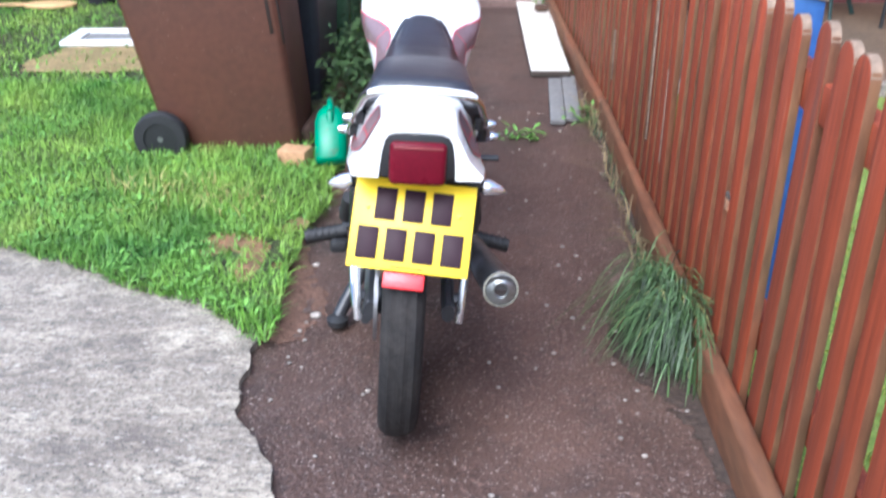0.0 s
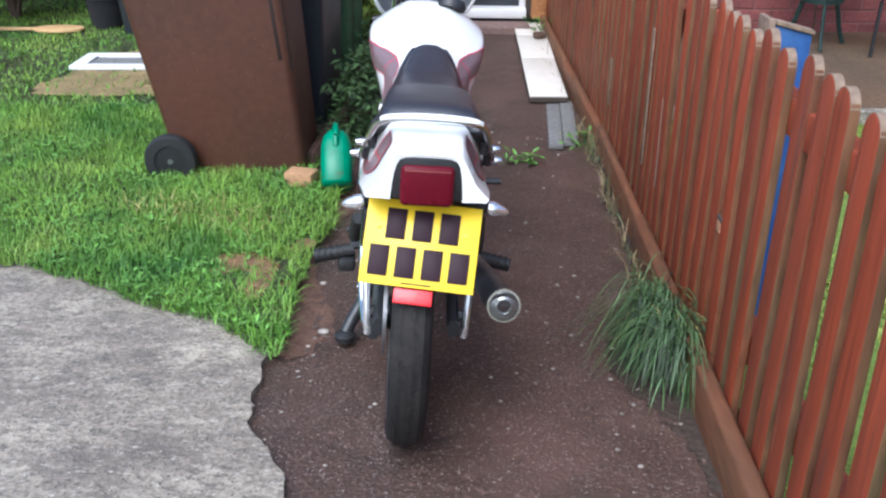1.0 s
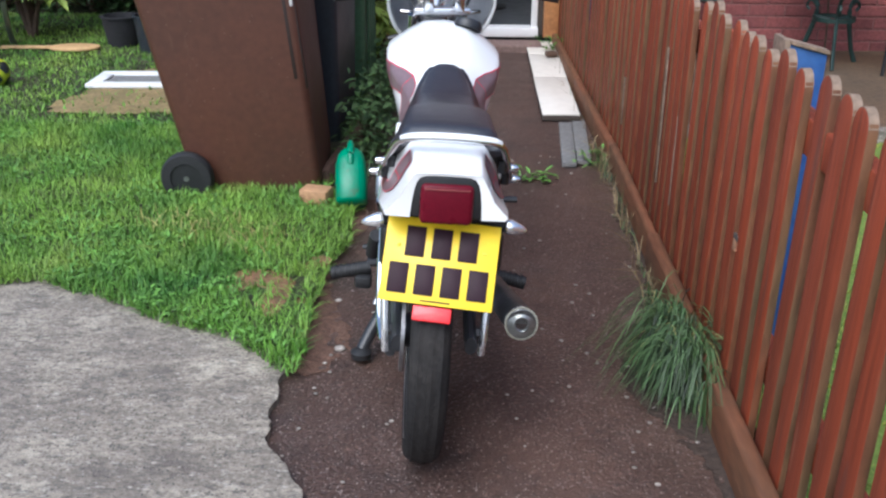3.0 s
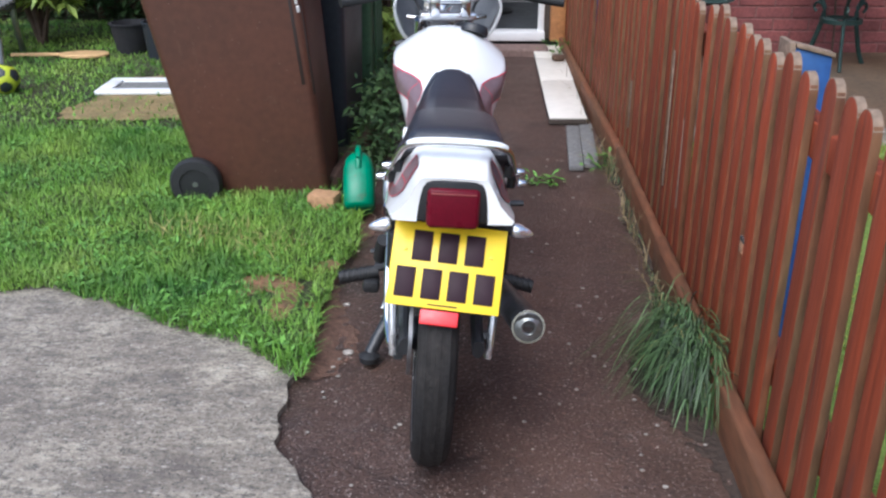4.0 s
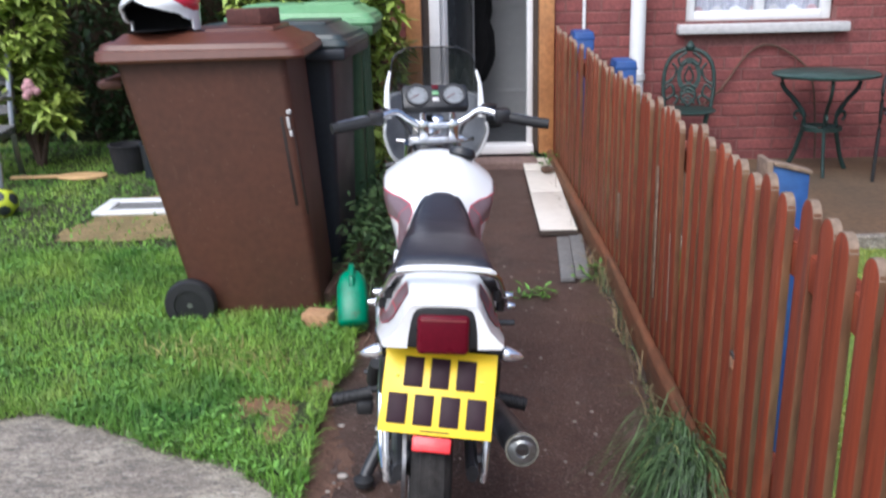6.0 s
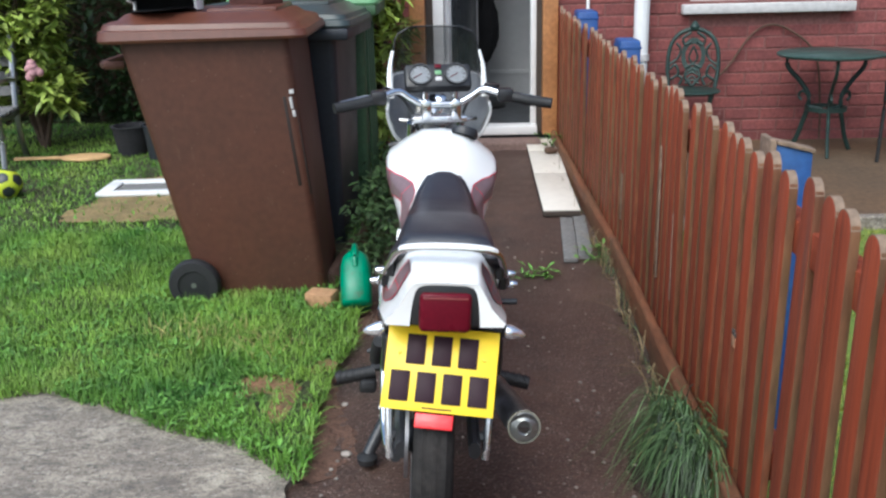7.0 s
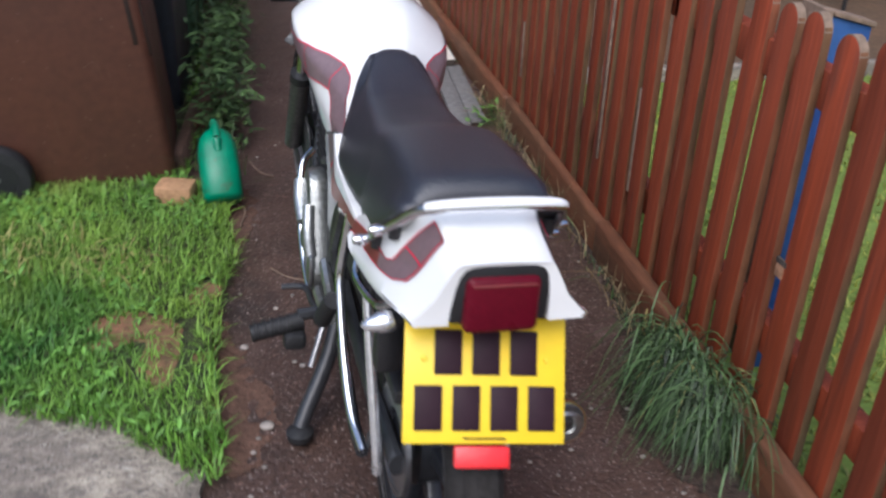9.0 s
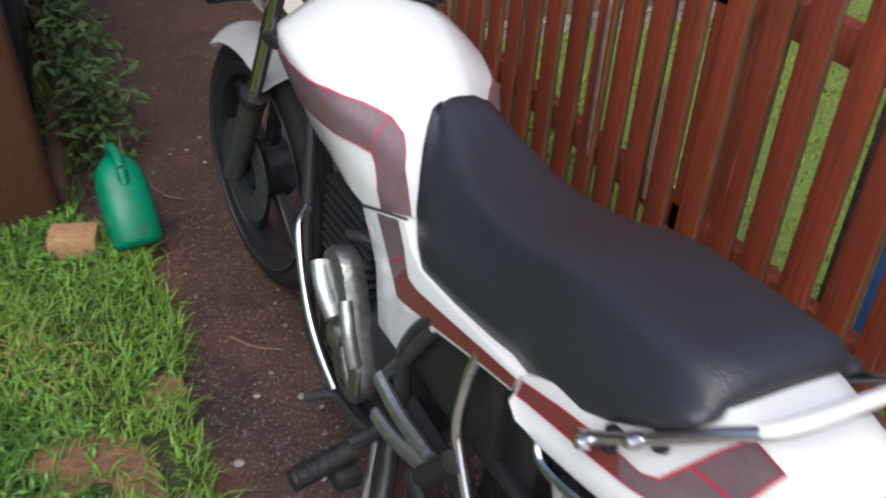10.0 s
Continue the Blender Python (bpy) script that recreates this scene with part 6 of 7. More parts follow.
for s in (-1, 1):
    part("screw_cap", lathe([(0.0, 0.0), (0.0045, 0.0), (0.004, 0.003), (0.0, 0.0035)], 10, m=Matrix.Translation((s * 0.087, 0.118, 0.0008))), M_PLATE, plate)
part("plate_bracket", box(-0.10, 0.10, 0.02, 0.17, -0.010, -0.0035, 0.002, m=PLATE_M), M_BLACK, bike, "black plate bracket")
part("reflector", box(-0.042, 0.036, -0.034, -0.003, -0.008, 0.004, 0.003, m=PLATE_M), M_REFLECT, bike, "bright red rectangular reflector")

# rear mudguard
bm = bmesh.new()
rows = []
for a in np.linspace(107, 50, 18):
    r = 0.325
    row = []
    for q in np.linspace(-1, 1, 9):
        row.append(bm.verts.new((0.066 * q - 0.004, REAR + (r - 0.02 * q * q) * math.cos(radians(a)), R_WHEEL + (r - 0.03 * q ** 4) * math.sin(radians(a)) + (0.03 if a < 150 else 0.0) * (150 - max(a, 110)) / 40)))
    rows.append(row)
skin(bm, rows, closed=False)
bmesh.ops.solidify(bm, geom=bm.faces[:], thickness=0.004)
part("rear_mudguard", bm, M_BLACK, bike, "black plastic rear mudguard")
part("under_tray", box(-0.105, 0.105, -0.12, 0.16, 0.590, 0.622, 0.012), M_BLACK, bike, "black tray under the tail")

# indicators on short black stalks
for s in (-1, 1):
    st = part("indicator", lathe([(0.0, 0.0), (0.013, 0.0), (0.0155, 0.008), (0.0145, 0.016), (0.009, 0.034), (0.003, 0.043), (0.0, 0.044)], 16, "x", m=Matrix.Translation((s * 0.118, -0.100, 0.582)) @ (pose(0, 0, 0, 0, 10, 180) if s < 0 else pose(0, 0, 0, 0, 10, 0))), M_BRIGHT, bike, "bright pointed indicator")
    part("stalk", tube([(s * 0.06, -0.08, 0.584), (s * 0.118, -0.102, 0.582)], 0.012, 8, steps=1), M_BLACK, st)
    part("bracket", box(min(s * 0.085, s * 0.125), max(s * 0.085, s * 0.125), -0.05, -0.01, 0.455, 0.545, 0.012), M_BLACK, bike)

# rear fork, stays and rests
for s in (-1, 1):
    # lower arm of the swinging fork and its tensioner
    part("swing_arm", tube([(s * 0.078, -0.045, 0.282), (s * 0.082, 0.2, 0.29), (s * 0.075, 0.47, 0.30)], 0.014, 10, flat=1.5), M_FRAME, bike, "dark swinging arm")
    part("axle_nut", lathe([(0.0, -0.012), (0.014, -0.012), (0.014, 0.012), (0.0, 0.012)], 6, "x", m=Matrix.Translation((s * 0.100, REAR, R_WHEEL))), M_DKALU, bike)
    part("stay", tube([(s * 0.118, 0.070, 0.530), (s * 0.113, 0.025, 0.41), (s * 0.106, -0.016, 0.295), (s * 0.103, -0.02, 0.25)], 0.0085, 10), M_BRIGHT, bike, "bright upright stay")
    part("curved_stay", tube([(s * 0.112, 0.255, 0.565), (s * 0.116, 0.265, 0.515), (s * 0.124, 0.262, 0.451), (s * 0.125, 0.240, 0.405), (s * 0.124, 0.187, 0.329), (s * 0.120, 0.12, 0.262), (s * 0.110, 0.05, 0.235)], 0.009, 10), M_CHROME, bike, "curved chrome tube")
    # bright loop under the tail
    part("tail_loop", tube([(s * 0.116, 0.105, 0.580), (s * 0.128, 0.102, 0.560), (s * 0.134, 0.082, 0.547), (s * 0.132, 0.03, 0.551), (s * 0.124, -0.027, 0.561), (s * 0.108, -0.05, 0.576)], 0.006, 8), M_CHROME, bike, "bent chrome tube under the tail")
    # passenger rest, folded
    fp = part("pillion_peg", tube([(s * 0.147, 0.288, 0.340), (s * 0.144, 0.266, 0.372), (s * 0.138, 0.240, 0.408)], 0.0165, 12), M_RUBBER, bike, "folded black pillion peg")
    part("peg_arm", tube([(s * 0.112, 0.500, 0.335), (s * 0.115, 0.42, 0.325), (s * 0.124, 0.31, 0.340)], 0.011, 8, flat=1.3), M_ALU, bike, "grey alloy peg arm")
    part("peg_arm", tube([(s * 0.128, 0.470, 0.290), (s * 0.130, 0.40, 0.300), (s * 0.130, 0.305, 0.330)], 0.010, 8, flat=1.3), M_ALU, bike, "grey alloy peg arm")
part("drive_chain", ring_lathe([(0.083, -0.064), (0.092, -0.064), (0.092, -0.056), (0.083, -0.056)], 40, "x", m=Matrix.Translation((-0.008, REAR, R_WHEEL))), M_STEEL, bike)
part("chain_guard", box(-0.085, -0.062, -0.02, 0.40, 0.375, 0.40, 0.006), M_BLACK, bike, "black chain guard")

# frame
for s in (-1, 1):
    part("frame_tube", tube([(s * 0.085, 0.20, 0.60), (s * 0.10, 0.36, 0.54), (s * 0.10, 0.45, 0.42), (s * 0.085, 0.47, 0.28), (s * 0.09, 0.52, 0.20), (s * 0.10, 0.70, 0.185), (s * 0.09, 0.84, 0.25), (s * 0.05, 0.95, 0.55), (s * 0.03, 1.0, 0.70)], 0.0135, 10), M_FRAME, bike, "dark frame tube")
    part("frame_tube", tube([(s * 0.100, 0.515, 0.31), (s * 0.100, 0.45, 0.405), (s * 0.102, 0.375, 0.515)], 0.012, 8), M_DKALU, bike, "grey frame brace")
# engine
bm = box(-0.10, 0.10, 0.46, 0.78, 0.20, 0.40, 0.03, segments=3)
engine = part("engine", bm, M_ENGINE, bike, "dark engine with grey alloy covers")
for s in (-1, 1):
    b = slab([(0.605 + 0.048 * math.cos(a), 0.440 + 0.05 * math.sin(a)) for a in np.linspace(-0.6, 2.6, 12)] + [(0.535 + 0.055 * math.cos(a), 0.300 + 0.05 * math.sin(a)) for a in np.linspace(2.7, 5.7, 12)], 0.045, to_side, bevel=0.013)
    for v in b.verts:
        v.co.x = s * (v.co.x + 0.088)
        v.co.y, v.co.z = v.co.y + 0.045, v.co.z - 0.015
    cover = part("cover", b, M_CASE, engine, "dirty alloy crankcase cover")
    part("rib", tube([(s * 0.136, 0.690, 0.432), (s * 0.140, 0.660, 0.402), (s * 0.138, 0.615, 0.372)], 0.016, 12, flat=0.8), M_ALU, cover, "bright cast rib")
    part("rib", tube([(s * 0.134, 0.590, 0.420), (s * 0.138, 0.560, 0.375), (s * 0.134, 0.540, 0.330)], 0.012, 10), M_ALU, cover, "bright cast rib")
    part("rib", tube([(s * 0.132, 0.590, 0.330), (s * 0.136, 0.560, 0.300), (s * 0.132, 0.545, 0.270)], 0.009, 10), M_DKALU, cover)
    part("cap", lathe([(0.0, 0.0), (0.024, 0.0), (0.024, 0.008), (0.018, 0.012), (0.0, 0.013)], 20, "x", m=Matrix.Translation((s * 0.132, 0.615, 0.335)) @ (pose(0, 0, 0, 0, 0, 180) if s < 0 else Matrix())), M_STEEL, cover, "round steel cap")
    part("badge", box(min(s * 0.130, s * 0.142), max(s * 0.130, s * 0.142), 0.515, 0.55, 0.27, 0.34, 0.008), M_STEEL, engine)
    for k in range(3):
        part("bolt", lathe([(0.0, 0), (0.007, 0), (0.006, 0.006), (0, 0.007)], 8, "x", m=Matrix.Translation((s * 0.128 - (0.006 if s < 0 else 0), 0.58 + 0.075 * k, 0.27 + 0.02 * (k % 2)))), M_CHROME, engine)
for k in range(8):
    part("fin", box(-0.095, 0.095, 0.60, 0.78, 0.0, 0.006, 0.002, m=pose(0, 0, 0.405 + 0.018 * k, 0, 0, 0)), M_ENGINE, engine)
part("cylinder", box(-0.075, 0.075, 0.62, 0.76, 0.39, 0.555, 0.02), M_ENGINE, engine)
part("carburettor", lathe([(0.0, -0.05), (0.03, -0.05), (0.03, 0.05), (0.0, 0.05)], 16, "x", m=Matrix.Translation((0, 0.55, 0.46))), M_ALU, engine)
part("breather", tube([(-0.06, 0.60, 0.50), (-0.085, 0.63, 0.50), (-0.09, 0.68, 0.48)], 0.010, 8), M_DKALU, engine)
part("air_box", box(-0.095, 0.095, 0.22, 0.46, 0.38, 0.58, 0.03), M_BLACK, bike, "black air box")
part("battery_cover", box(-0.07, 0.07, 0.16, 0.26, 0.36, 0.56, 0.02), M_BLACK, bike)
# exhaust on the right, header and silencer; a bright pipe on the left
ex = part("exhaust", tube([(0.05, 0.80, 0.48), (0.08, 0.88, 0.40), (0.12, 0.86, 0.25), (0.14, 0.70, 0.195), (0.155, 0.50, 0.215), (0.165, 0.40, 0.235)], 0.018, 12), M_CHROME, bike, "chrome exhaust")
part("silencer", loft([[(cx + r * math.cos(a), u, z + r * math.sin(a)) for a in (2 * math.pi * k / 24 for k in range(24))] for u, cx, z, r in ((0.42, 0.155, 0.23, 0.018), (0.36, 0.158, 0.243, 0.028), (0.25, 0.163, 0.268, 0.032), (0.05, 0.172, 0.322, 0.034), (-0.055, 0.176, 0.351, 0.034), (-0.068, 0.176, 0.354, 0.031))]), M_DKALU, ex, "dull dark silencer", smooth=60)
part("end_ring", ring_lathe([(0.031, -0.006), (0.0352, -0.006), (0.0352, 0.004), (0.031, 0.004)], 32, "x", m=Matrix.Translation((0.176, -0.064, 0.3535)) @ pose(0, 0, 0, -15, 0, 0) @ pose(0, 0, 0, 0, 0, 90)), M_CHROME, ex, "chrome end ring")
EX = Matrix.Translation((0.176, -0.068, 0.354)) @ pose(0, 0, 0, -15, 0, 0) @ Matrix.Diagonal((0.86, 1, 0.86, 1))
part("end_cap", lathe([(0.0145, 0.020), (0.0150, -0.006), (0.018, -0.008), (0.034, -0.002), (0.038, 0.006), (0.036, 0.012)], 24, "y", m=EX, caps=False), M_CASE, ex, "grey end cap")
part("outlet", lathe([(0.0, -0.002), (0.0142, -0.002), (0.0142, 0.03), (0.0, 0.03)], 18, "y", m=EX @ Matrix.Translation((0, 0.002, 0))), M_SLOT, ex, "black outlet hole")
part("left_pipe", tube([(-0.090, 0.86, 0.43), (-0.118, 0.825, 0.402), (-0.126, 0.754, 0.300), (-0.126, 0.69, 0.245), (-0.122, 0.629, 0.209)], 0.0085, 10), M_CHROME, bike, "bright left pipe")

# foot controls and stand
for s in (-1, 1):
    pg = part("foot_peg", tube([(s * 0.155, 0.482, 0.218), (s * 0.21, 0.476, 0.207), (s * 0.258, 0.471, 0.198)], 0.018, 12), M_RUBBER, bike, "black ribbed rubber foot peg")
    for k in range(5):
        part("rubber_rib", ring_lathe([(0.016, -0.004), (0.0200, -0.003), (0.0200, 0.003), (0.016, 0.004)], 14, "x", m=Matrix.Translation((s * (0.185 + 0.016 * k), 0.479 - 0.0018 * k, 0.212 - 0.0026 * k))), M_RUBBER, pg)
    part("heel_block", box(min(s * 0.150, s * 0.195), max(s * 0.150, s * 0.195), 0.445, 0.490, 0.166, 0.202, 0.010), M_RUBBER, pg, "black block under the peg")
    part("peg_bracket", tube([(s * 0.085, 0.49, 0.25), (s * 0.12, 0.485, 0.235), (s * 0.165, 0.481, 0.230)], 0.013, 8), M_FRAME, bike)
part("gear_lever", tube([(-0.115, 0.47, 0.235), (-0.128, 0.53, 0.225), (-0.135, 0.605, 0.220), (-0.182, 0.620, 0.216)], 0.007, 8), M_FRAME, bike, "dark gear lever")
part("brake_pedal", tube([(0.115, 0.47, 0.235), (0.128, 0.54, 0.215), (0.14, 0.62, 0.225), (0.19, 0.63, 0.235)], 0.008, 8), M_FRAME, bike, "dark brake pedal")
part("kick_lever", tube([(0.11, 0.52, 0.33), (0.135, 0.45, 0.40), (0.14, 0.38, 0.46), (0.20, 0.37, 0.47)], 0.008, 8), M_FRAME, bike)
sd = part("side_stand", tube([(-0.080, 0.50, 0.205), (-0.105, 0.46, 0.132), (-0.150, 0.41, 0.05), (-0.166, 0.39, 0.018)], 0.017, 10), M_FRAME, bike, "dark side stand")
part("stand_foot", lathe([(0.0, -0.012), (0.026, -0.012), (0.028, 0.004), (0.015, 0.012), (0.0, 0.013)], 16, m=Matrix.Translation((-0.168, 0.380, 0.014)) @ pose(0, 0, 0, 0, -2.5, 0)), M_RUBBER, sd, "round rubber stand foot")
part("spring", tube([(-0.09, 0.52, 0.23), (-0.115, 0.49, 0.18), (-0.14, 0.455, 0.12)], 0.006, 8), M_STEEL, sd)
part("centre_stand", tube([(-0.085, 0.42, 0.20), (-0.09, 0.25, 0.15), (-0.092, 0.14, 0.155)], 0.012, 8), M_FRAME, bike, "folded dark centre stand")

# front end, all turned with the bars
UPPER = STEER @ Matrix.Translation((0.010, -0.05, 0.004))
COWL = UPPER @ Matrix.Diagonal((0.90, 1, 1, 1))


def steer(name, bm, material, parent=bike, label="", smooth=40, m=UPPER):
    bm.transform(m)
    return part(name, bm, material, parent, label, smooth)


for s in (-1, 1):
    leg = steer("fork_leg", tube([(s * 0.076, WB + 0.012, 0.275), (s * 0.076, WB - 0.068, 0.42), (s * 0.076, WB - 0.110, 0.50)], 0.024, 12, taper=0.026), M_DKALU, label="dark alloy fork slider", m=STEER)
    part("stanchion", tube([(s * 0.076, WB - 0.105, 0.49), (s * 0.076, WB - 0.255, 0.80)], 0.0155, 12, steps=1, bm=None), M_CHROME, leg).matrix_basis = STEER
    part("seal", lathe([(0.0, -0.012), (0.028, -0.012), (0.028, 0.012), (0.0, 0.012)], 16, m=STEER @ Matrix.Translation((s * 0.076, WB - 0.111, 0.502)) @ pose(0, 0, 0, 26, 0, 0)), M_RUBBER, leg)
bm = bmesh.new()
rows = []
for a in np.linspace(50, 120, 18):
    r, tip = 0.312, 1.0
    w = 0.068 * min(1, 0.55 + (a - 50) / 22)
    row = []
    for q in np.linspace(-1, 1, 11):
        row.append(bm.verts.new((w * q, WB + (r - 0.035 * q * q) * math.cos(radians(a)), R_WHEEL + (r - 0.035 * q * q) * math.sin(radians(a)))))
    rows.append(row)
skin(bm, rows, closed=False)
bmesh.ops.solidify(bm, geom=bm.faces[:], thickness=0.003)
steer("front_mudguard", bm, M_WHITE, label="white front mudguard", smooth=60, m=STEER)
steer("lower_yoke", box(-0.10, 0.10, WB - 0.19, WB - 0.12, 0.64, 0.67, 0.01), M_FRAME, label="dark fork yoke")
steer("upper_yoke", box(-0.085, 0.085, WB - 0.235, WB - 0.175, 0.795, 0.818, 0.008), M_BRIGHT, label="bright alloy fork yoke")

BARS = [(-0.318, 0.955, 0.866), (-0.26, 0.975, 0.875), (-0.195, 1.00, 0.884), (-0.131, 1.03, 0.900), (-0.092, 1.04, 0.878), (-0.053, 1.045, 0.858), (0.0, 1.045, 0.856), (0.053, 1.045, 0.858), (0.092, 1.04, 0.878), (0.131, 1.03, 0.900), (0.195, 1.00, 0.884), (0.26, 0.975, 0.872), (0.318, 0.955, 0.866)]
bars = steer("handlebar", tube(BARS, 0.0115, 12), M_CHROME, label="chrome handlebar", smooth=80)
for s in (-1, 1):
    steer("grip", tube([(s * 0.210, 0.994, 0.881), (s * 0.26, 0.975, 0.872), (s * 0.319, 0.954, 0.865)], 0.0155, 14), M_RUBBER, bars, "black rubber grip")
    steer("switch_cube", box(min(s * 0.165, s * 0.212), max(s * 0.165, s * 0.212), 0.98, 1.03, 0.866, 0.908, 0.010), M_BLACK, bars, "black switch block")
    steer("lever", tube([(s * 0.175, 1.03, 0.882), (s * 0.23, 1.055, 0.876), (s * 0.30, 1.02, 0.866)], 0.007, 8, flat=1.5), M_STEEL, bars, "grey lever")
    steer("clamp", box(s * 0.045 - 0.015, s * 0.045 + 0.015, 1.025, 1.065, 0.81, 0.872, 0.006), M_CHROME, bars, "chrome bar clamp")
    steer("clamp_bolt", lathe([(0.0, 0.0), (0.011, 0.0), (0.010, 0.022), (0.0, 0.026)], 10, m=Matrix.Translation((s * 0.045, 1.05, 0.87))), M_CHROME, bars)
    steer("cable", tube([(s * 0.18, 1.03, 0.87), (s * 0.16, 1.10, 0.90), (s * 0.09, 1.13, 0.84), (s * 0.05, 1.06, 0.72)], 0.005, 6), M_BLACK, bars, "black control cable")
steer("reservoir", lathe([(0.0, 0.0), (0.022, 0.0), (0.024, 0.03), (0.0, 0.034)], 14, m=Matrix.Translation((0.155, 1.045, 0.885))), M_BLACK, bars, "black brake reservoir")
steer("ignition_lock", lathe([(0.0, 0.0), (0.016, 0.0), (0.017, 0.012), (0.008, 0.016), (0.0, 0.016)], 14, m=Matrix.Translation((0.0, 1.055, 0.868)) @ pose(0, 0, 0, 35, 0, 0)), M_CHROME, label="chrome ignition lock")
# instruments
INS = pose(0, 1.115, 0.930, 52, 0, 0)
ins = steer("instrument_panel", box(-0.102, 0.102, -0.042, 0.042, -0.03, 0.012, 0.012, m=INS), M_BLACK, label="black instrument panel with two dials")
for s in (-1, 1):
    GAUGE = INS @ Matrix.Translation((s * 0.055, 0, 0.0122)) @ Matrix.Diagonal((0.88, 0.88, 1, 1))
    d = steer("dial", lathe([(0.0, 0.0), (0.035, 0.0), (0.035, 0.003), (0.0, 0.004)], 28, m=GAUGE), M_DIAL, ins, "pale round dial face")
    steer("bezel", ring_lathe([(0.034, 0.0), (0.042, 0.0), (0.042, 0.008), (0.036, 0.008)], 28, "z", m=GAUGE), M_BLACK, d, "black bezel")
    steer("needle", box(-0.0012, 0.0012, -0.006, 0.026, 0.0045, 0.006, m=GAUGE @ pose(0, 0, 0, 0, 0, 120)), M_LENS, d)
    for k in range(9):
        steer("tick", box(-0.001, 0.001, 0.026, 0.032, 0.0042, 0.005, m=GAUGE @ pose(0, 0, 0, 0, 0, 30 * k - 120)), M_INK, d)
for k, mt in enumerate((M_LENS, M_LIDGREEN, M_SILL)):
    steer("warning_light", box(-0.010, 0.010, 0.022 - 0.022 * k, 0.036 - 0.022 * k, 0.011, 0.0155, 0.002, m=INS), mt, ins, ("red", "green", "pale")[k] + " warning light")
# bikini fairing with smoked screen
rows, bm = [], bmesh.new()
for t in np.linspace(0, 1, 14):
    z = 0.690 + 0.245 * t
    w = float(np.interp(t, [0, 0.25, 0.55, 0.8, 1], [0.085, 0.150, 0.178, 0.172, 0.150]))
    yb = float(np.interp(t, [0, 0.25, 0.55, 0.8, 1], [1.20, 1.12, 1.09, 1.115, 1.15]))
    yf = float(np.interp(t, [0, 0.25, 0.55, 0.8, 1], [1.26, 1.32, 1.335, 1.315, 1.29]))
    rows.append([bm.verts.new((w * math.sin(a), yb + (yf - yb) * math.cos(a) ** 0.8, z)) for a in np.linspace(-math.pi / 2, math.pi / 2, 25)])
skin(bm, rows, closed=False)
bmesh.ops.solidify(bm, geom=bm.faces[:], thickness=0.004)
fair = steer("fairing", bm, M_WHITE, label="small white headlamp fairing", smooth=60, m=COWL)
rows, bm = [], bmesh.new()
for t in np.linspace(0.03, 0.97, 14):
    z = 0.690 + 0.245 * t
    w = float(np.interp(t, [0, 0.25, 0.55, 0.8, 1], [0.085, 0.150, 0.178, 0.172, 0.150])) - 0.008
    yb = float(np.interp(t, [0, 0.25, 0.55, 0.8, 1], [1.20, 1.12, 1.09, 1.115, 1.15])) + 0.006
    yf = float(np.interp(t, [0, 0.25, 0.55, 0.8, 1], [1.26, 1.32, 1.335, 1.315, 1.29])) - 0.012
    rows.append([bm.verts.new((w * math.sin(a), yb + (yf - yb) * math.cos(a) ** 0.8, z)) for a in np.linspace(-math.pi / 2, math.pi / 2, 25)])
skin(bm, rows, closed=False)
steer("fairing_liner", bm, M_LINER, fair, "dark grey inside of the fairing", smooth=60, m=COWL)
for s in (-1, 1):
    steer("fairing_edge", tube([(s * 0.160, 1.128, 0.865), (s * 0.162, 1.138, 0.91), (s * 0.160, 1.148, 0.96), (s * 0.149, 1.160, 1.005)], 0.013, 10, flat=0.75, taper=0.006), M_WHITE, fair, "white fairing edge", m=COWL)
    steer("fairing_edge", tube([(s * 0.088, 1.196, 0.692), (s * 0.122, 1.150, 0.722), (s * 0.150, 1.118, 0.752), (s * 0.168, 1.100, 0.790), (s * 0.177, 1.088, 0.828), (s * 0.172, 1.092, 0.855)], 0.0075, 8, taper=0.005), M_WHITE, fair, "white fairing edge", m=COWL)
rows, bm = [], bmesh.new()
for t in np.linspace(0, 1, 10):
    z = 0.93 + 0.142 * t
    w = float(np.interp(t, [0, 0.4, 0.75, 0.92, 1], [0.150, 0.148, 0.142, 0.126, 0.096]))
    rows.append([bm.verts.new((w * math.sin(a), 1.15 + 0.02 * t + 0.14 * (1 - 0.45 * t) * math.cos(a) ** 0.8, z)) for a in np.linspace(-math.pi / 2, math.pi / 2, 21)])
skin(bm, rows, closed=False)
rim_line = [v.co.copy() for v in rows[-1]]
side_l, side_r = [r[0].co.copy() for r in rows], [r[-1].co.copy() for r in rows]
scr = steer("windscreen", bm, M_SCREEN, fair, "smoked clear windscreen", smooth=80, m=COWL)
part("screen_rim", tube([*side_l[2:], *rim_line[1:-1], *side_r[:1:-1]], 0.0028, 6, steps=1), M_BLACK, scr, "dark edge trim").matrix_basis = COWL
steer("headlamp", lathe([(0.0, 0.0), (0.085, 0.0), (0.09, 0.03), (0.06, 0.10), (0.0, 0.12)], 28, "y", m=Matrix.Translation((0, 1.34, 0.80)) @ pose(0, 0, 0, 0, 0, 180)), M_CHROME, label="round headlamp")
steer("fairing_bracket", tube([(-0.12, 1.12, 0.80), (0.0, 1.10, 0.79), (0.12, 1.12, 0.80)], 0.007, 8), M_CHROME, label="chrome bracket")

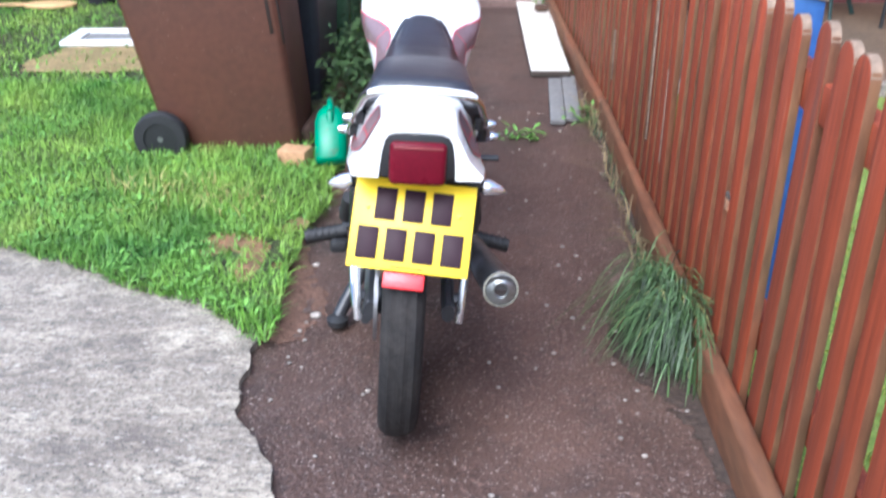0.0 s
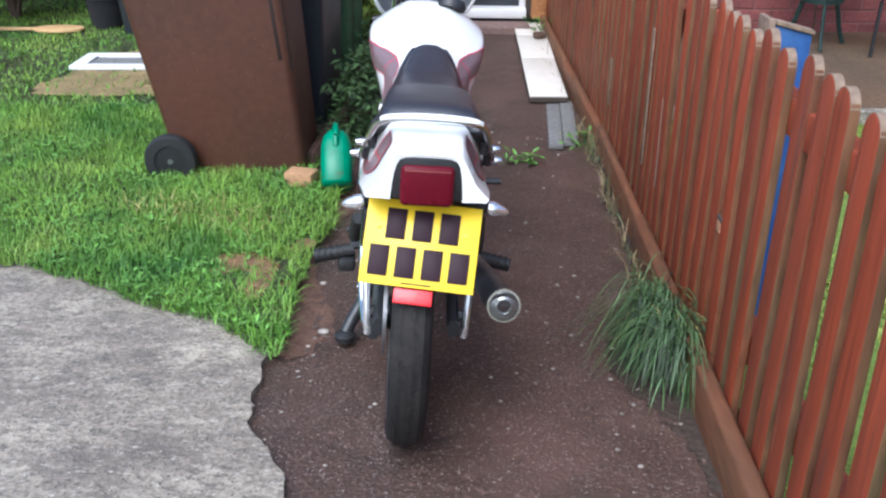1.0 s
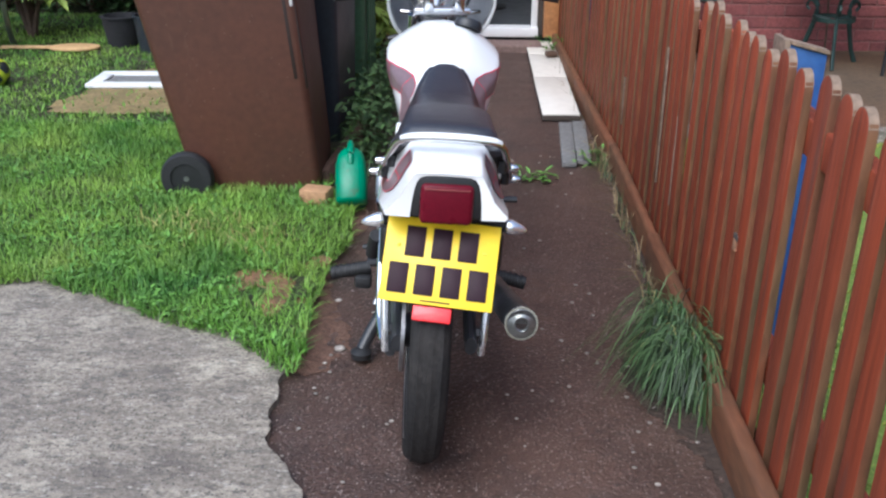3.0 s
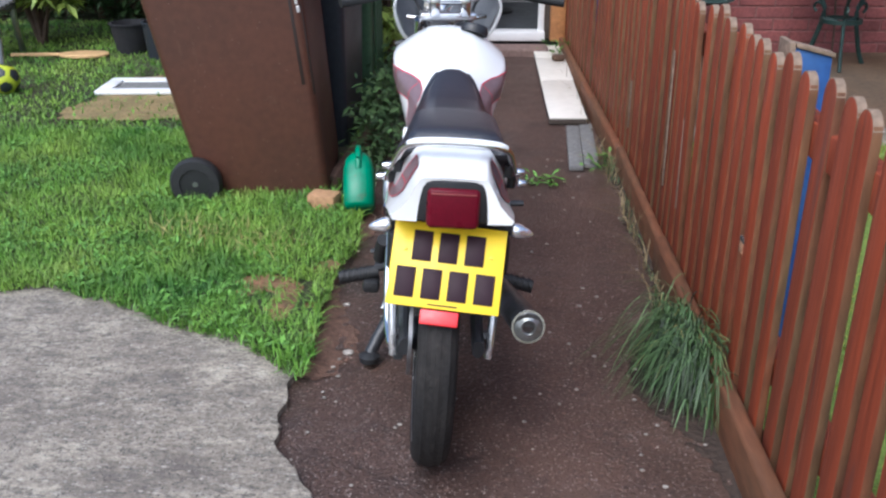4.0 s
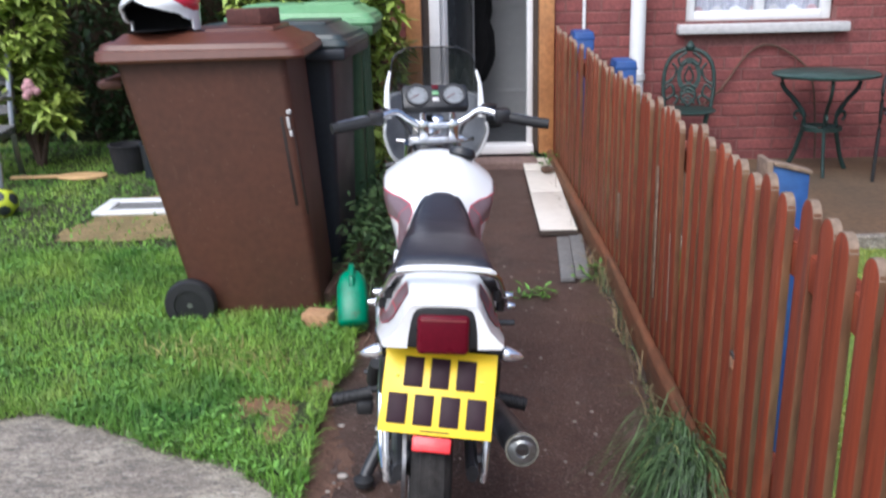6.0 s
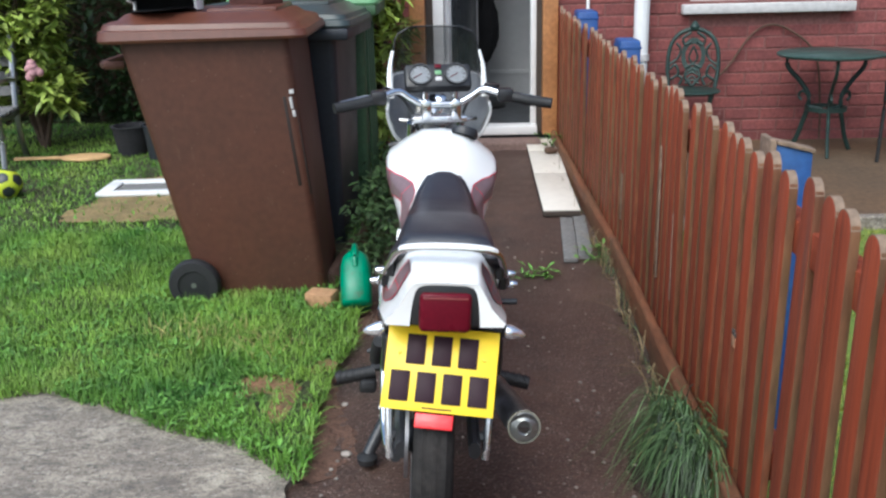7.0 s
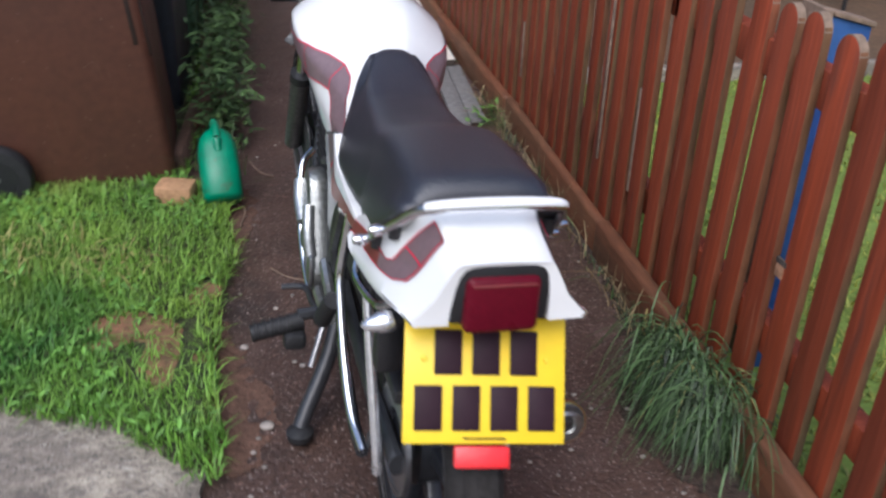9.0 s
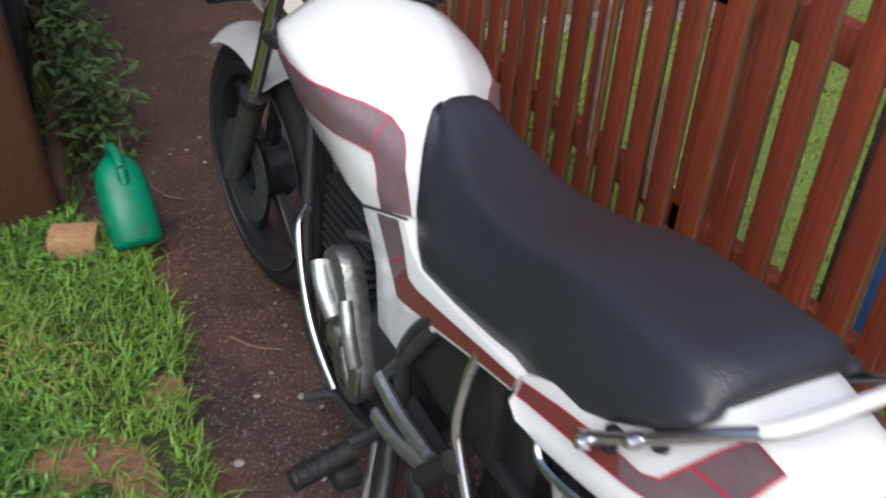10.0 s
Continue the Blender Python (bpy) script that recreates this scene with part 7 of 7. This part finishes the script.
for s in (-1, 1):
    part("front_indicator", tube([(s * 0.070, 1.25, 0.690), (s * 0.100, 1.25, 0.686), (s * 0.128, 1.248, 0.682), (s * 0.150, 1.246, 0.679)], 0.021, 12, taper=0.010), M_BLACK, bike, "black front indicator")
# ---------------------------------------------------------------- bricks of the house wall, piece by piece
def brick_mesh(length):
    return finish("brick", box(0, length, 0, 0.05, 0, 0.065, 0.004, segments=1), M_BRICK, None)


FULL, HALF = 0.215, 0.1025
shared = {}
far = bmesh.new()
count = 0
for row in range(-1, 66):
    z = 0.075 * row
    x = W_L + (0.1125 if row % 2 else 0.0)
    spans = [(W_L, D_L, -1, 9), (D_L, D_R, 2.25, 9), (D_R, WIN_L, -1, 9), (WIN_L, WIN_R, -1, 0.885), (WIN_L, WIN_R, WIN_T, 9), (WIN_R, W_R, -1, 9)]
    runs = []
    for a, b, lo, hi in spans:
        if z >= lo - 0.001 and z + 0.065 <= hi + 0.001:
            if runs and abs(runs[-1][1] - a) < 1e-6:
                runs[-1][1] = b
            else:
                runs.append([a, b])
    for a, b in runs:
        p = a - ((a - x) % 0.225)
        while p < b - 0.03:
            s, e = max(p, a), min(p + FULL, b)
            if e - s > 0.03:
                near = 0.47 < s < 3.1 and 0.0 <= z < 1.25 or -0.9 < s < -0.46 and 0.5 < z < 1.4
                if near and count < 300:
                    ln = round(e - s, 3)
                    if ln not in shared:
                        shared[ln] = brick_mesh(ln)
                    ob = new("brick", shared[ln])
                    ob.parent = wall_n
                    ob.location = (s, HOUSE_Y + RNG.uniform(-0.002, 0.002), z)
                    count += 1
                else:
                    v = [far.verts.new(q) for q in ((s, HOUSE_Y, z), (e, HOUSE_Y, z), (e, HOUSE_Y, z + 0.065), (s, HOUSE_Y, z + 0.065), (s, HOUSE_Y + 0.03, z), (e, HOUSE_Y + 0.03, z), (e, HOUSE_Y + 0.03, z + 0.065), (s, HOUSE_Y + 0.03, z + 0.065))]
                    for f in ((0, 1, 2, 3), (0, 4, 5, 1), (3, 2, 6, 7), (0, 3, 7, 4), (1, 5, 6, 2)):
                        far.faces.new([v[i] for i in f])
            p += 0.225
rest = part("brickwork", far, M_BRICKS, wall_n, "red bricks high on the wall", smooth=None)
tagged(rest, kind="stuff")
